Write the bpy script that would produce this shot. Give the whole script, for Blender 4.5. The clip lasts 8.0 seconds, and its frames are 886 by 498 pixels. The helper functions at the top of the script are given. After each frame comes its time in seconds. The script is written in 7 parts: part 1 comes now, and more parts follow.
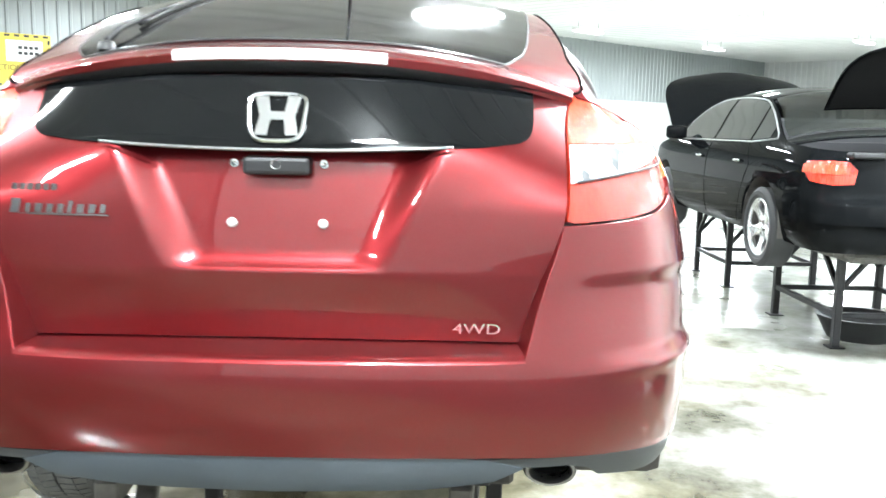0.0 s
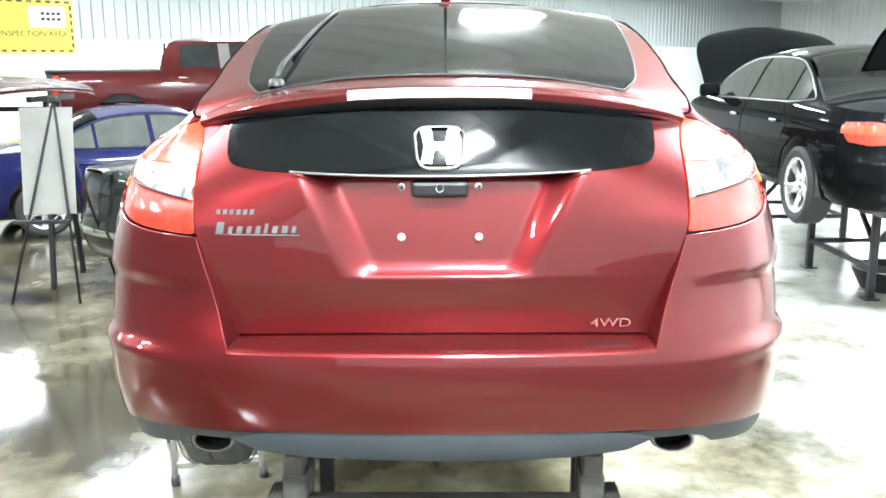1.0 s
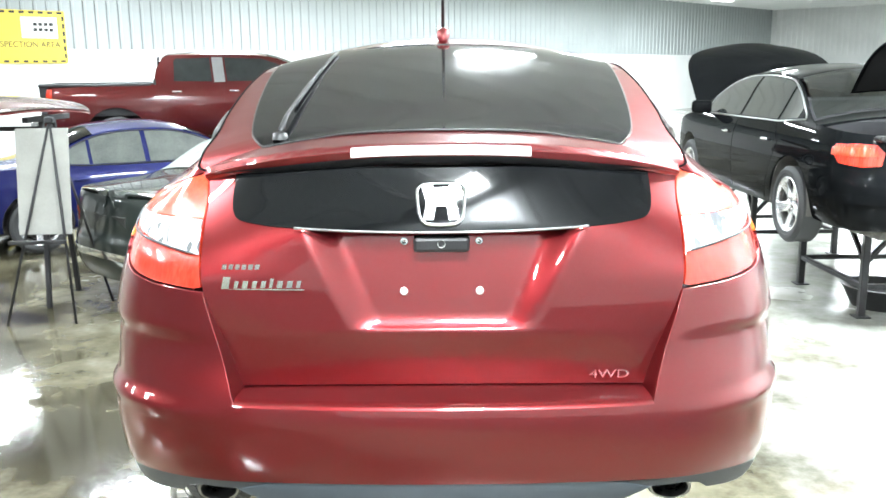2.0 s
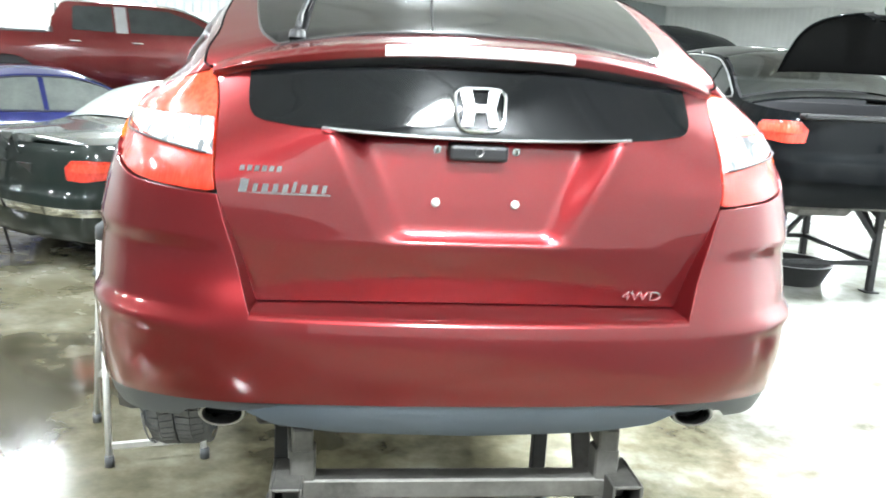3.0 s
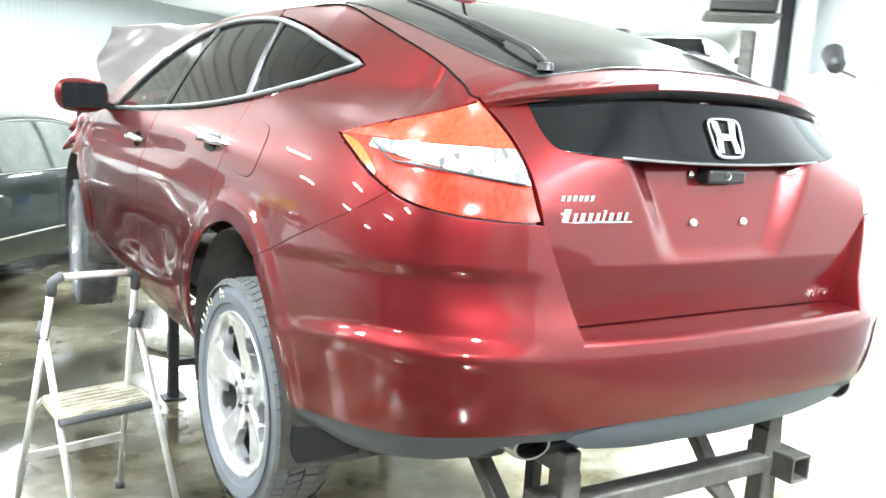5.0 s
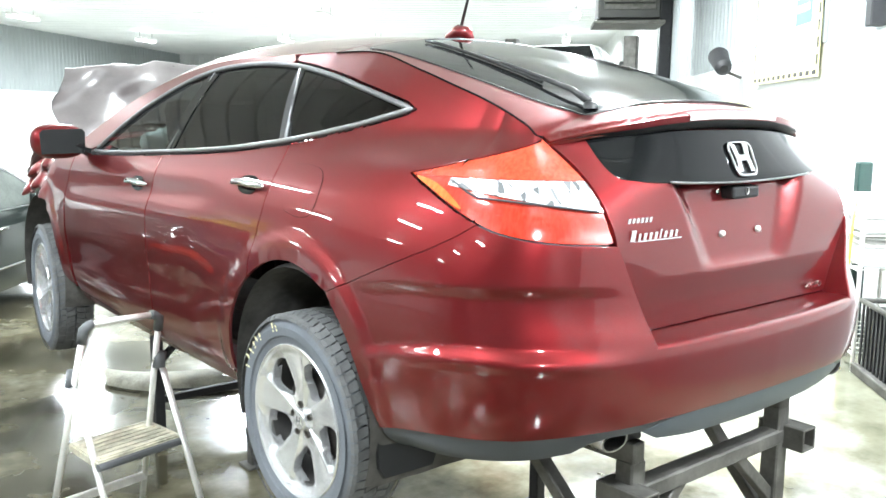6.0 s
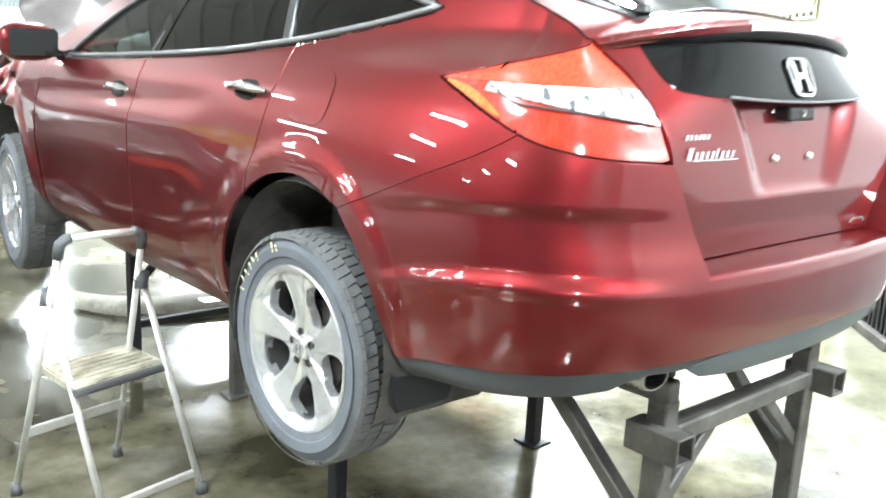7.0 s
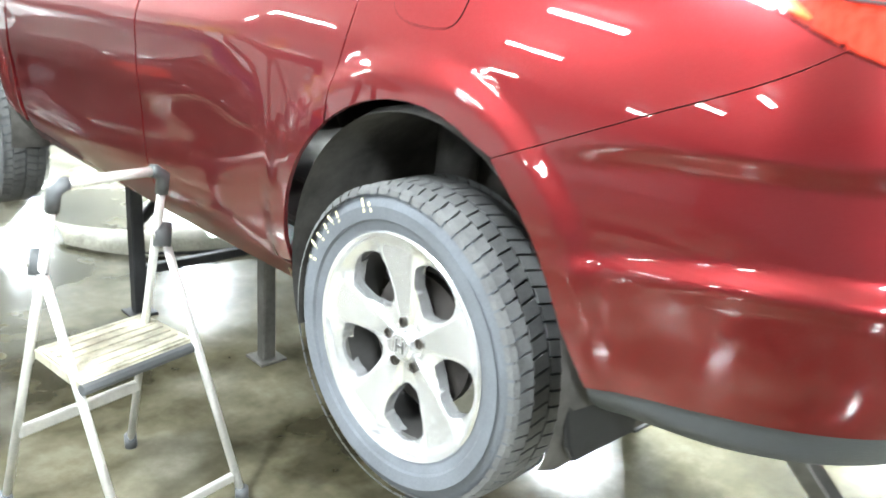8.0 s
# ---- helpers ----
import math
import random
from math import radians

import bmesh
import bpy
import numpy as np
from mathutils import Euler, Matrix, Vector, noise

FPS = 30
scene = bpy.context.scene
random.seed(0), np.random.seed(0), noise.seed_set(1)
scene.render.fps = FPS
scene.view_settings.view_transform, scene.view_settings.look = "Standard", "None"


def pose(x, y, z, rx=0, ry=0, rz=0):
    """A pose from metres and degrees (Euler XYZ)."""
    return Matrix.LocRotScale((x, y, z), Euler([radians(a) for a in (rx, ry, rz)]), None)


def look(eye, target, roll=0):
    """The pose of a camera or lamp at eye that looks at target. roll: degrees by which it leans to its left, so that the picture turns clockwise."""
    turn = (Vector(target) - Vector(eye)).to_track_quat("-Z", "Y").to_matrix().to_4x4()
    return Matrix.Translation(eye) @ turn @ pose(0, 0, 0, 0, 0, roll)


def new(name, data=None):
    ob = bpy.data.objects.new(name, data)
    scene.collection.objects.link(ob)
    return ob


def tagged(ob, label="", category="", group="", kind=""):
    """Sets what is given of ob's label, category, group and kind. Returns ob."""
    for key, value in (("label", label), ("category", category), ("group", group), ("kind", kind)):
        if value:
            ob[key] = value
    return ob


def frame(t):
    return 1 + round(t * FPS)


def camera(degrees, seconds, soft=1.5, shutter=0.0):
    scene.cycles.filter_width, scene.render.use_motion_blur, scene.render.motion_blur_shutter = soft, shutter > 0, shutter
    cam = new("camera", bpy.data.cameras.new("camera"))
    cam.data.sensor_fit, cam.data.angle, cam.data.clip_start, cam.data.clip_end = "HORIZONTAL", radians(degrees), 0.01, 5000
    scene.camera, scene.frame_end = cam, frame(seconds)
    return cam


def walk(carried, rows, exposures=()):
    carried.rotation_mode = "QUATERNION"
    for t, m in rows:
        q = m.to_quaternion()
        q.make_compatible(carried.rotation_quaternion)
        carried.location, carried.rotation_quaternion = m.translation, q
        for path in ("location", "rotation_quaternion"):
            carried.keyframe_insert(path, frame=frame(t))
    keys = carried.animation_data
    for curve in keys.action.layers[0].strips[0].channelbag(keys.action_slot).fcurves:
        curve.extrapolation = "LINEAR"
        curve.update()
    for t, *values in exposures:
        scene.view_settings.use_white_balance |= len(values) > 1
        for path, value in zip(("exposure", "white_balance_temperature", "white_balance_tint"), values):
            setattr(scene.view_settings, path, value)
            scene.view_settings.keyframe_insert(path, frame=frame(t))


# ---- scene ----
cam = camera(54.0, 8.0, soft=1.6, shutter=0.4)
PATH = [
    (0, (0.329, -1.544, 1.661), (0.323, 0.434, 1.362), 1.1),
    (0.5, (0.188, -1.758, 1.759), (0.192, 0.219, 1.457), 1.0),
    (1, (0.041, -1.819, 1.839), (0.006, 0.137, 1.424), -0.5),
    (1.5, (0.024, -1.83, 1.947), (0.006, 0.119, 1.5), -1.2),
    (1.7, (0.031, -1.838, 1.961), (-0.001, 0.12, 1.552), -0.8),
    (2.8, (-0.190, -1.790, 1.850), (-0.027, 0.167, 1.452), 2.2),
    (3, (-0.299, -1.738, 1.772), (-0.060, 0.199, 1.333), 3.0),
    (3.5, (-0.588, -1.510, 1.690), (-0.134, 0.398, 1.300), 1.8),
    (4, (-0.994, -1.53, 1.690), (-0.344, 0.339, 1.394), 5.5),
    (5.3, (-1.896, -1.271, 1.721), (-0.72, 0.312, 1.388), 1.9),
    (5.5, (-2.03, -1.26, 1.732), (-0.78, 0.271, 1.426), 1.2),
    (6, (-2.198, -1.24, 1.773), (-0.958, 0.299, 1.466), 0.5),
    (6.5, (-2.247, -1.202, 1.749), (-0.99, 0.325, 1.455), 1.7),
    (7, (-2.177, -0.98, 1.675), (-0.892, 0.487, 1.232), 2.9),
    (7.5, (-2.074, -0.596, 1.646), (-0.823, 0.882, 1.147), 3.6),
    (8, (-1.972, -0.147, 1.591), (-0.676, 1.234, 0.949), 3.9),
]
walk(cam, [(t, look(eye, target, roll)) for t, eye, target, roll in PATH], exposures=[(0.0, 0.15), (1.5, 0.2), (3.0, 0.15), (3.5, 0.45), (4.0, 0.45), (5.5, 0.3), (6.0, 0.0), (6.5, -0.1), (7.0, 0.15), (7.5, 0.48), (8.0, 0.62)])

# ---- the hall's directions: it runs at 45 degrees to the red car ----
HALL = 45.0
ALONG = Vector((math.sin(radians(HALL)), math.cos(radians(HALL)), 0))
ACROSS = Vector((math.cos(radians(HALL)), -math.sin(radians(HALL)), 0))


def hall(u, v, z=0.0):
    p = ALONG * u + ACROSS * v
    return (p.x, p.y, z)


# ---- light ----
world = bpy.data.worlds.new("world")
scene.world = world
world.use_nodes = True
sky = world.node_tree.nodes.new("ShaderNodeTexSky")
sky.sky_type, sky.sun_disc, sky.sun_elevation = "NISHITA", False, radians(35)
world.node_tree.links.new(sky.outputs[0], world.node_tree.nodes["Background"].inputs[0])
world.node_tree.nodes["Background"].inputs[1].default_value = 0.05
CEILING = 5.0
LAMP_WATT = 470.0
LAMPS = [(u, v) for u in (-6.6, -1.0, 3.8, 9.5, 15.5, 23.5, 32.0) for v in (0.3, -7.0, -10.7, -16.5) if (u, v) not in ((-1.0, 0.3), (3.8, -7.0), (9.5, -7.0))] + [(-1.7, 1.95), (5.6, -4.7), (-1.6, -3.3)]
SHORT = (-1.7, 1.95)
for u, v in LAMPS:
    data = bpy.data.lights.new("strip_light", "AREA")
    data.shape, data.size, data.size_y, data.energy, data.color = "RECTANGLE", 0.25, 0.55 if (u, v) == SHORT else 1.3, LAMP_WATT * ((1.3 if v > 0 else 1.5) if u > 9 else (0.52 if v < -9 else 0.68) if v < 0 else 2.3 if u > 0 else 1.3), (0.875, 0.96, 1.0)
    lamp = new("strip_light", data)
    lamp.matrix_world = Matrix.Translation(hall(u, v, CEILING - 0.46)) @ pose(0, 0, 0, 0, 0, -HALL)
    # added fill above each fixture, only to brighten the ceiling
    up_data = bpy.data.lights.new("ceiling_fill_light", "AREA")
    up_data.shape, up_data.size, up_data.size_y, up_data.energy, up_data.color = "RECTANGLE", 0.3, data.size_y, 0.03 * data.energy, (0.875, 0.96, 1.0)
    up_lamp = new("ceiling_fill_light", up_data)
    up_lamp.matrix_world = Matrix.Translation(hall(u, v, CEILING - 0.285)) @ pose(0, 0, 0, 180, 0, -HALL)
# ---- materials ----
def material(name):
    m = bpy.data.materials.new(name)
    m.use_nodes = True
    nt = m.node_tree
    return m, nt, nt.nodes["Principled BSDF"]


def node(nt, kind, **values):
    n = nt.nodes.new(kind)
    for key, value in values.items():
        n.inputs[key.replace("_", " ")].default_value = value
    return n


def noise_of(nt, scale, detail=4.0, rough=0.55, coords="Object"):
    tc = nt.nodes.new("ShaderNodeTexCoord")
    n = node(nt, "ShaderNodeTexNoise", Scale=scale, Detail=detail, Roughness=rough)
    nt.links.new(tc.outputs[coords], n.inputs["Vector"])
    return n


def ramp_of(nt, source, stops):
    r = nt.nodes.new("ShaderNodeValToRGB")
    while len(r.color_ramp.elements) < len(stops):
        r.color_ramp.elements.new(0.5)
    for e, (p, c) in zip(r.color_ramp.elements, stops):
        e.position, e.color = p, (*c, 1) if len(c) == 3 else c
    nt.links.new(source, r.inputs[0])
    return r


def bump_of(nt, bsdf, source, strength, distance):
    b = node(nt, "ShaderNodeBump", Strength=strength, Distance=distance)
    nt.links.new(source, b.inputs["Height"])
    nt.links.new(b.outputs[0], bsdf.inputs["Normal"])
    return b


def plain(name, colour, rough=0.5, metal=0.0, coat=0.0, vary=0.12, scale=6.0, bump=0.0, fine=60.0, spec=0.5, coat_rough=0.03):
    """A surface with variation at two scales in colour and roughness."""
    m, nt, b = material(name)
    big, small = noise_of(nt, scale), noise_of(nt, fine, 3.0)
    mix = node(nt, "ShaderNodeMath")
    mix.operation = "ADD"
    half = node(nt, "ShaderNodeMath")
    half.operation = "MULTIPLY"
    half.inputs[1].default_value = 0.4
    nt.links.new(small.outputs[0], half.inputs[0])
    nt.links.new(big.outputs[0], mix.inputs[0])
    nt.links.new(half.outputs[0], mix.inputs[1])
    lo = tuple(max(0.0, c * (1 - vary)) for c in colour)
    hi = tuple(min(1.0, c * (1 + vary)) for c in colour)
    col = ramp_of(nt, mix.outputs[0], [(0.45, lo), (0.95, hi)])
    nt.links.new(col.outputs[0], b.inputs["Base Color"])
    rr = ramp_of(nt, mix.outputs[0], [(0.4, (rough * 0.85,) * 3), (1.0, (min(1, rough * 1.2),) * 3)])
    nt.links.new(rr.outputs[0], b.inputs["Roughness"])
    b.inputs["Metallic"].default_value = metal
    b.inputs["Coat Weight"].default_value = coat
    b.inputs["Coat Roughness"].default_value = coat_rough
    b.inputs["Specular IOR Level"].default_value = spec
    if bump:
        bump_of(nt, b, small.outputs[0], bump, 0.004)
    return m


def paint(name, colour, flake=0.06, metal=0.6, dust=0.03, coat=1.0, rough=0.38, smear=0.02, ior=1.45, spec=0.15):
    """Car paint: coloured base with fine flake, clear coat on top, a thin film of dust."""
    m, nt, b = material(name)
    tc = nt.nodes.new("ShaderNodeTexCoord")
    vor = node(nt, "ShaderNodeTexVoronoi", Scale=900.0)
    nt.links.new(tc.outputs["Object"], vor.inputs["Vector"])
    lo = tuple(c * (1 - flake) for c in colour)
    hi = tuple(min(1, c * (1 + 2 * flake) + 0.004) for c in colour)
    col = ramp_of(nt, vor.outputs["Distance"], [(0.1, hi), (0.7, lo)])
    film = noise_of(nt, 3.0, 6.0)
    amount = ramp_of(nt, film.outputs[0], [(0.42, (0, 0, 0)), (0.8, (dust,) * 3)])
    mix = nt.nodes.new("ShaderNodeMix")
    mix.data_type = "RGBA"
    nt.links.new(amount.outputs[0], mix.inputs[0])
    nt.links.new(col.outputs[0], mix.inputs[6])
    mix.inputs[7].default_value = (0.35, 0.32, 0.28, 1)
    nt.links.new(mix.outputs[2], b.inputs["Base Color"])
    b.inputs["Metallic"].default_value = metal
    b.inputs["Roughness"].default_value = rough
    b.inputs["Specular IOR Level"].default_value = spec
    b.inputs["Coat IOR"].default_value = ior
    b.inputs["Coat Weight"].default_value = coat
    cr = ramp_of(nt, film.outputs[0], [(0.3, (0.004,) * 3), (0.85, (smear,) * 3)])
    nt.links.new(cr.outputs[0], b.inputs["Coat Roughness"])
    return m


def glass(name, tint, rough=0.02, ior=1.5):
    """A thin tinted pane: lets part of the light straight through and mirrors the rest."""
    m, nt, b = material(name)
    nt.nodes.remove(b)
    out = nt.nodes["Material Output"]
    clear = node(nt, "ShaderNodeBsdfTransparent", Color=(*tint, 1))
    gloss = node(nt, "ShaderNodeBsdfGlossy", Roughness=rough)
    fres = node(nt, "ShaderNodeFresnel", IOR=ior)
    grime = noise_of(nt, 5.0, 5.0)
    add = node(nt, "ShaderNodeMath")
    add.operation = "MULTIPLY_ADD"
    nt.links.new(grime.outputs[0], add.inputs[0])
    add.inputs[1].default_value = 0.03
    nt.links.new(fres.outputs[0], add.inputs[2])
    mix = nt.nodes.new("ShaderNodeMixShader")
    nt.links.new(add.outputs[0], mix.inputs[0])
    nt.links.new(clear.outputs[0], mix.inputs[1])
    nt.links.new(gloss.outputs[0], mix.inputs[2])
    nt.links.new(mix.outputs[0], out.inputs[0])
    return m


def lens(name, colour, rough=0.1, ribs=160.0):
    """Ribbed coloured plastic of a lamp, glossy outside with depth below."""
    m, nt, b = material(name)
    tc = nt.nodes.new("ShaderNodeTexCoord")
    wave = node(nt, "ShaderNodeTexWave", Scale=ribs, Distortion=0.6)
    wave.bands_direction = "Z"
    nt.links.new(tc.outputs["Object"], wave.inputs["Vector"])
    spots = noise_of(nt, 110.0, 1.0)
    stretch = node(nt, "ShaderNodeMapping", Scale=(0.9, 0.9, 0.16))
    nt.links.new(tc.outputs["Object"], stretch.inputs["Vector"])
    nt.links.new(stretch.outputs[0], spots.inputs["Vector"])
    lo, hi = tuple(c * 0.74 for c in colour), tuple(min(1, c * 1.2 + 0.008) for c in colour)
    col = ramp_of(nt, spots.outputs[0], [(0.3, lo), (0.72, hi)])
    nt.links.new(col.outputs[0], b.inputs["Base Color"])
    b.inputs["Roughness"].default_value = 0.25
    b.inputs["Specular IOR Level"].default_value = 0.3
    b.inputs["Coat Weight"].default_value = 1.0
    b.inputs["Coat IOR"].default_value = 1.65
    b.inputs["Coat Roughness"].default_value = rough
    bump_of(nt, b, wave.outputs[0], 0.25, 0.003)
    return m


RED = paint("red_pearl_paint", (0.174, 0.0114, 0.0140), metal=0.8, dust=0.01, rough=0.37, smear=0.012, ior=1.56)
BLACK_PAINT = paint("black_paint", (0.003, 0.0035, 0.004), metal=0.0, dust=0.0, coat=0.35, ior=1.3, spec=0.0)
GREEN_PAINT = paint("dark_green_paint", (0.008, 0.014, 0.012), metal=0.1)
BLUE_PAINT = paint("blue_paint", (0.004, 0.008, 0.08), metal=0.3)
TRUCK_RED = paint("truck_red_paint", (0.07, 0.0055, 0.0055))
WHITE_PAINT = paint("white_paint", (0.75, 0.75, 0.73), metal=0.0)
CHROME = plain("chrome", (0.86, 0.87, 0.88), 0.08, 1.0, vary=0.04)
ALLOY = plain("silver_alloy", (0.84, 0.85, 0.87), 0.23, 0.78, coat=0.4, vary=0.02, scale=3, fine=9)
SATIN = plain("satin_trim", (0.2, 0.2, 0.205), 0.42, 0.7, vary=0.08)
TRIM_GREY = plain("bright_trim", (0.3, 0.305, 0.31), 0.32, 0.8, vary=0.08)
RUBBER = plain("dusty_rubber", (0.13, 0.142, 0.16), 0.75, vary=0.25, scale=7, bump=0.25, fine=140)
BLACK_RUBBER = plain("black_rubber", (0.035, 0.036, 0.038), 0.7, vary=0.25, scale=7)
TREAD = plain("tread_rubber", (0.135, 0.137, 0.138), 0.85, vary=0.3, scale=12, bump=0.4, fine=120)
PLASTIC = plain("grey_plastic", (0.055, 0.06, 0.066), 0.5, vary=0.2, scale=8, bump=0.2, fine=260)
VALANCE = plain("blue_grey_valance", (0.075, 0.092, 0.112), 0.38, 0.2, vary=0.12, bump=0.06, fine=300)
BLACK_PLASTIC = plain("black_plastic", (0.014, 0.014, 0.015), 0.42, vary=0.25, bump=0.15, fine=240)
GLOSS_BLACK = plain("gloss_black", (0.006, 0.0065, 0.007), 0.03, vary=0.2, spec=0.45)
REAR_GLASS = plain("tinted_rear_glass", (0.006, 0.0065, 0.007), 0.075, vary=0.2, spec=0.45)
PANE_BLACK = plain("black_pane", (0.005, 0.0055, 0.006), 0.05, vary=0.2, spec=0.26)
LINER = plain("dusty_liner", (0.085, 0.08, 0.074), 0.9, vary=0.5, scale=9, bump=0.5, fine=40)
CABIN = plain("dark_cloth", (0.02, 0.02, 0.022), 0.9, vary=0.3, scale=5, bump=0.2)
DARK_GLASS = glass("privacy_glass", (0.055, 0.06, 0.06))
SIDE_GLASS = glass("green_glass", (0.2, 0.24, 0.235))
CLEAR_GLASS = glass("clear_glass", (0.55, 0.6, 0.58))
LENS_RED = lens("red_lens", (0.54, 0.028, 0.010))
LENS_YELLOW = lens("yellow_lens", (0.80, 0.16, 0.022))
LENS_AMBER = lens("amber_lens", (0.64, 0.050, 0.015))
PALE_GLASS = plain("pale_opaque_glass", (0.42, 0.46, 0.45), 0.12, vary=0.25, scale=4)
def facets(name, dark, bright):
    """Clear lens over a chrome reflector with upright facets."""
    m, nt, b = material(name)
    tc = nt.nodes.new("ShaderNodeTexCoord")
    vor = node(nt, "ShaderNodeTexVoronoi", Scale=1.0)
    mp = node(nt, "ShaderNodeMapping", Scale=(70.0, 40.0, 34.0))
    nt.links.new(tc.outputs["Object"], mp.inputs["Vector"])
    nt.links.new(mp.outputs[0], vor.inputs["Vector"])
    col = ramp_of(nt, vor.outputs["Color"], [(0.22, dark), (0.42, bright)])
    nt.links.new(col.outputs[0], b.inputs["Base Color"])
    b.inputs["Roughness"].default_value = 0.3
    b.inputs["Coat Weight"].default_value = 1.0
    bump_of(nt, b, vor.outputs["Distance"], 0.3, 0.004)
    return m


LENS_CLEAR = facets("clear_lens", (0.10, 0.105, 0.11), (0.72, 0.73, 0.74))
LAMP_STRIP = plain("white_lamp_strip", (0.85, 0.85, 0.85), 0.2, coat=1.0, vary=0.05)
TIP_STEEL = plain("exhaust_tip_steel", (0.36, 0.35, 0.34), 0.28, 1.0, vary=0.3, scale=14)
EXHAUST = plain("stained_steel", (0.14, 0.13, 0.12), 0.35, 0.95, vary=0.35, scale=14, bump=0.2)
# near-black for soot, linings, gaps and the painted shade inside open ends
DARK_HOLE = plain("soot_and_hole_black", (0.006, 0.006, 0.006), 0.95, vary=0.2, spec=0.05)
STAND = plain("dull_steel", (0.12, 0.115, 0.105), 0.55, 0.6, vary=0.45, scale=8, bump=0.35, fine=50)
STAND_DARK = plain("black_painted_steel", (0.022, 0.022, 0.024), 0.5, 0.3, vary=0.4, scale=8, bump=0.3)
ALUMINIUM = plain("worn_aluminium", (0.74, 0.73, 0.70), 0.45, 0.45, vary=0.2, scale=10, bump=0.12, fine=90)
STEP = plain("dirty_step", (0.48, 0.455, 0.36), 0.6, 0.3, vary=0.45, scale=14, bump=0.25, fine=60)
JOINT = plain("joint_plastic", (0.09, 0.095, 0.1), 0.5, vary=0.2)
BOARD = plain("grey_board", (0.27, 0.27, 0.25), 0.7, vary=0.12)
COVER = plain("unpainted_cover", (0.40, 0.385, 0.31), 0.55, vary=0.45, scale=6, bump=0.1)
YELLOW = plain("yellow_sign", (0.75, 0.58, 0.06), 0.4, vary=0.05)
# paler copy of the sign yellow, standing in for glare on the right sign
GLARE_YELLOW = plain("glare_yellow_sign", (0.8, 0.72, 0.36), 0.4, vary=0.05)
SIGN_BLACK = plain("sign_black", (0.02, 0.02, 0.02), 0.5, vary=0.1)
SIGN_WHITE = plain("sign_white", (0.8, 0.8, 0.78), 0.5, vary=0.04)
SIGN_BLUE = plain("sign_blue", (0.12, 0.3, 0.5), 0.5, vary=0.05)
CHALK = plain("yellow_chalk", (0.75, 0.72, 0.45), 0.9, vary=0.3, fine=200)
DUCT = plain("galvanised", (0.05, 0.05, 0.047), 0.45, 0.6, vary=0.18, scale=4)
DIFFUSER = plain("glowing_diffuser", (0.8, 0.8, 0.8), 0.4, vary=0.03)
glow = DIFFUSER.node_tree.nodes["Principled BSDF"]
glow.inputs["Emission Color"].default_value, glow.inputs["Emission Strength"].default_value = (0.93, 0.98, 1.0, 1), 9.0
LAMP_BODY = plain("lamp_housing", (0.75, 0.75, 0.73), 0.5, vary=0.05)


def make_wall():
    m, nt, b = material("white_sheet_steel")
    big, small = noise_of(nt, 0.5, 5.0), noise_of(nt, 9.0, 4.0)
    col = ramp_of(nt, big.outputs[0], [(0.35, (0.7, 0.71, 0.7)), (0.7, (0.82, 0.83, 0.82))])
    nt.links.new(col.outputs[0], b.inputs["Base Color"])
    rr = ramp_of(nt, small.outputs[0], [(0.3, (0.3,) * 3), (0.75, (0.5,) * 3)])
    nt.links.new(rr.outputs[0], b.inputs["Roughness"])
    bump_of(nt, b, small.outputs[0], 0.05, 0.01)
    return m


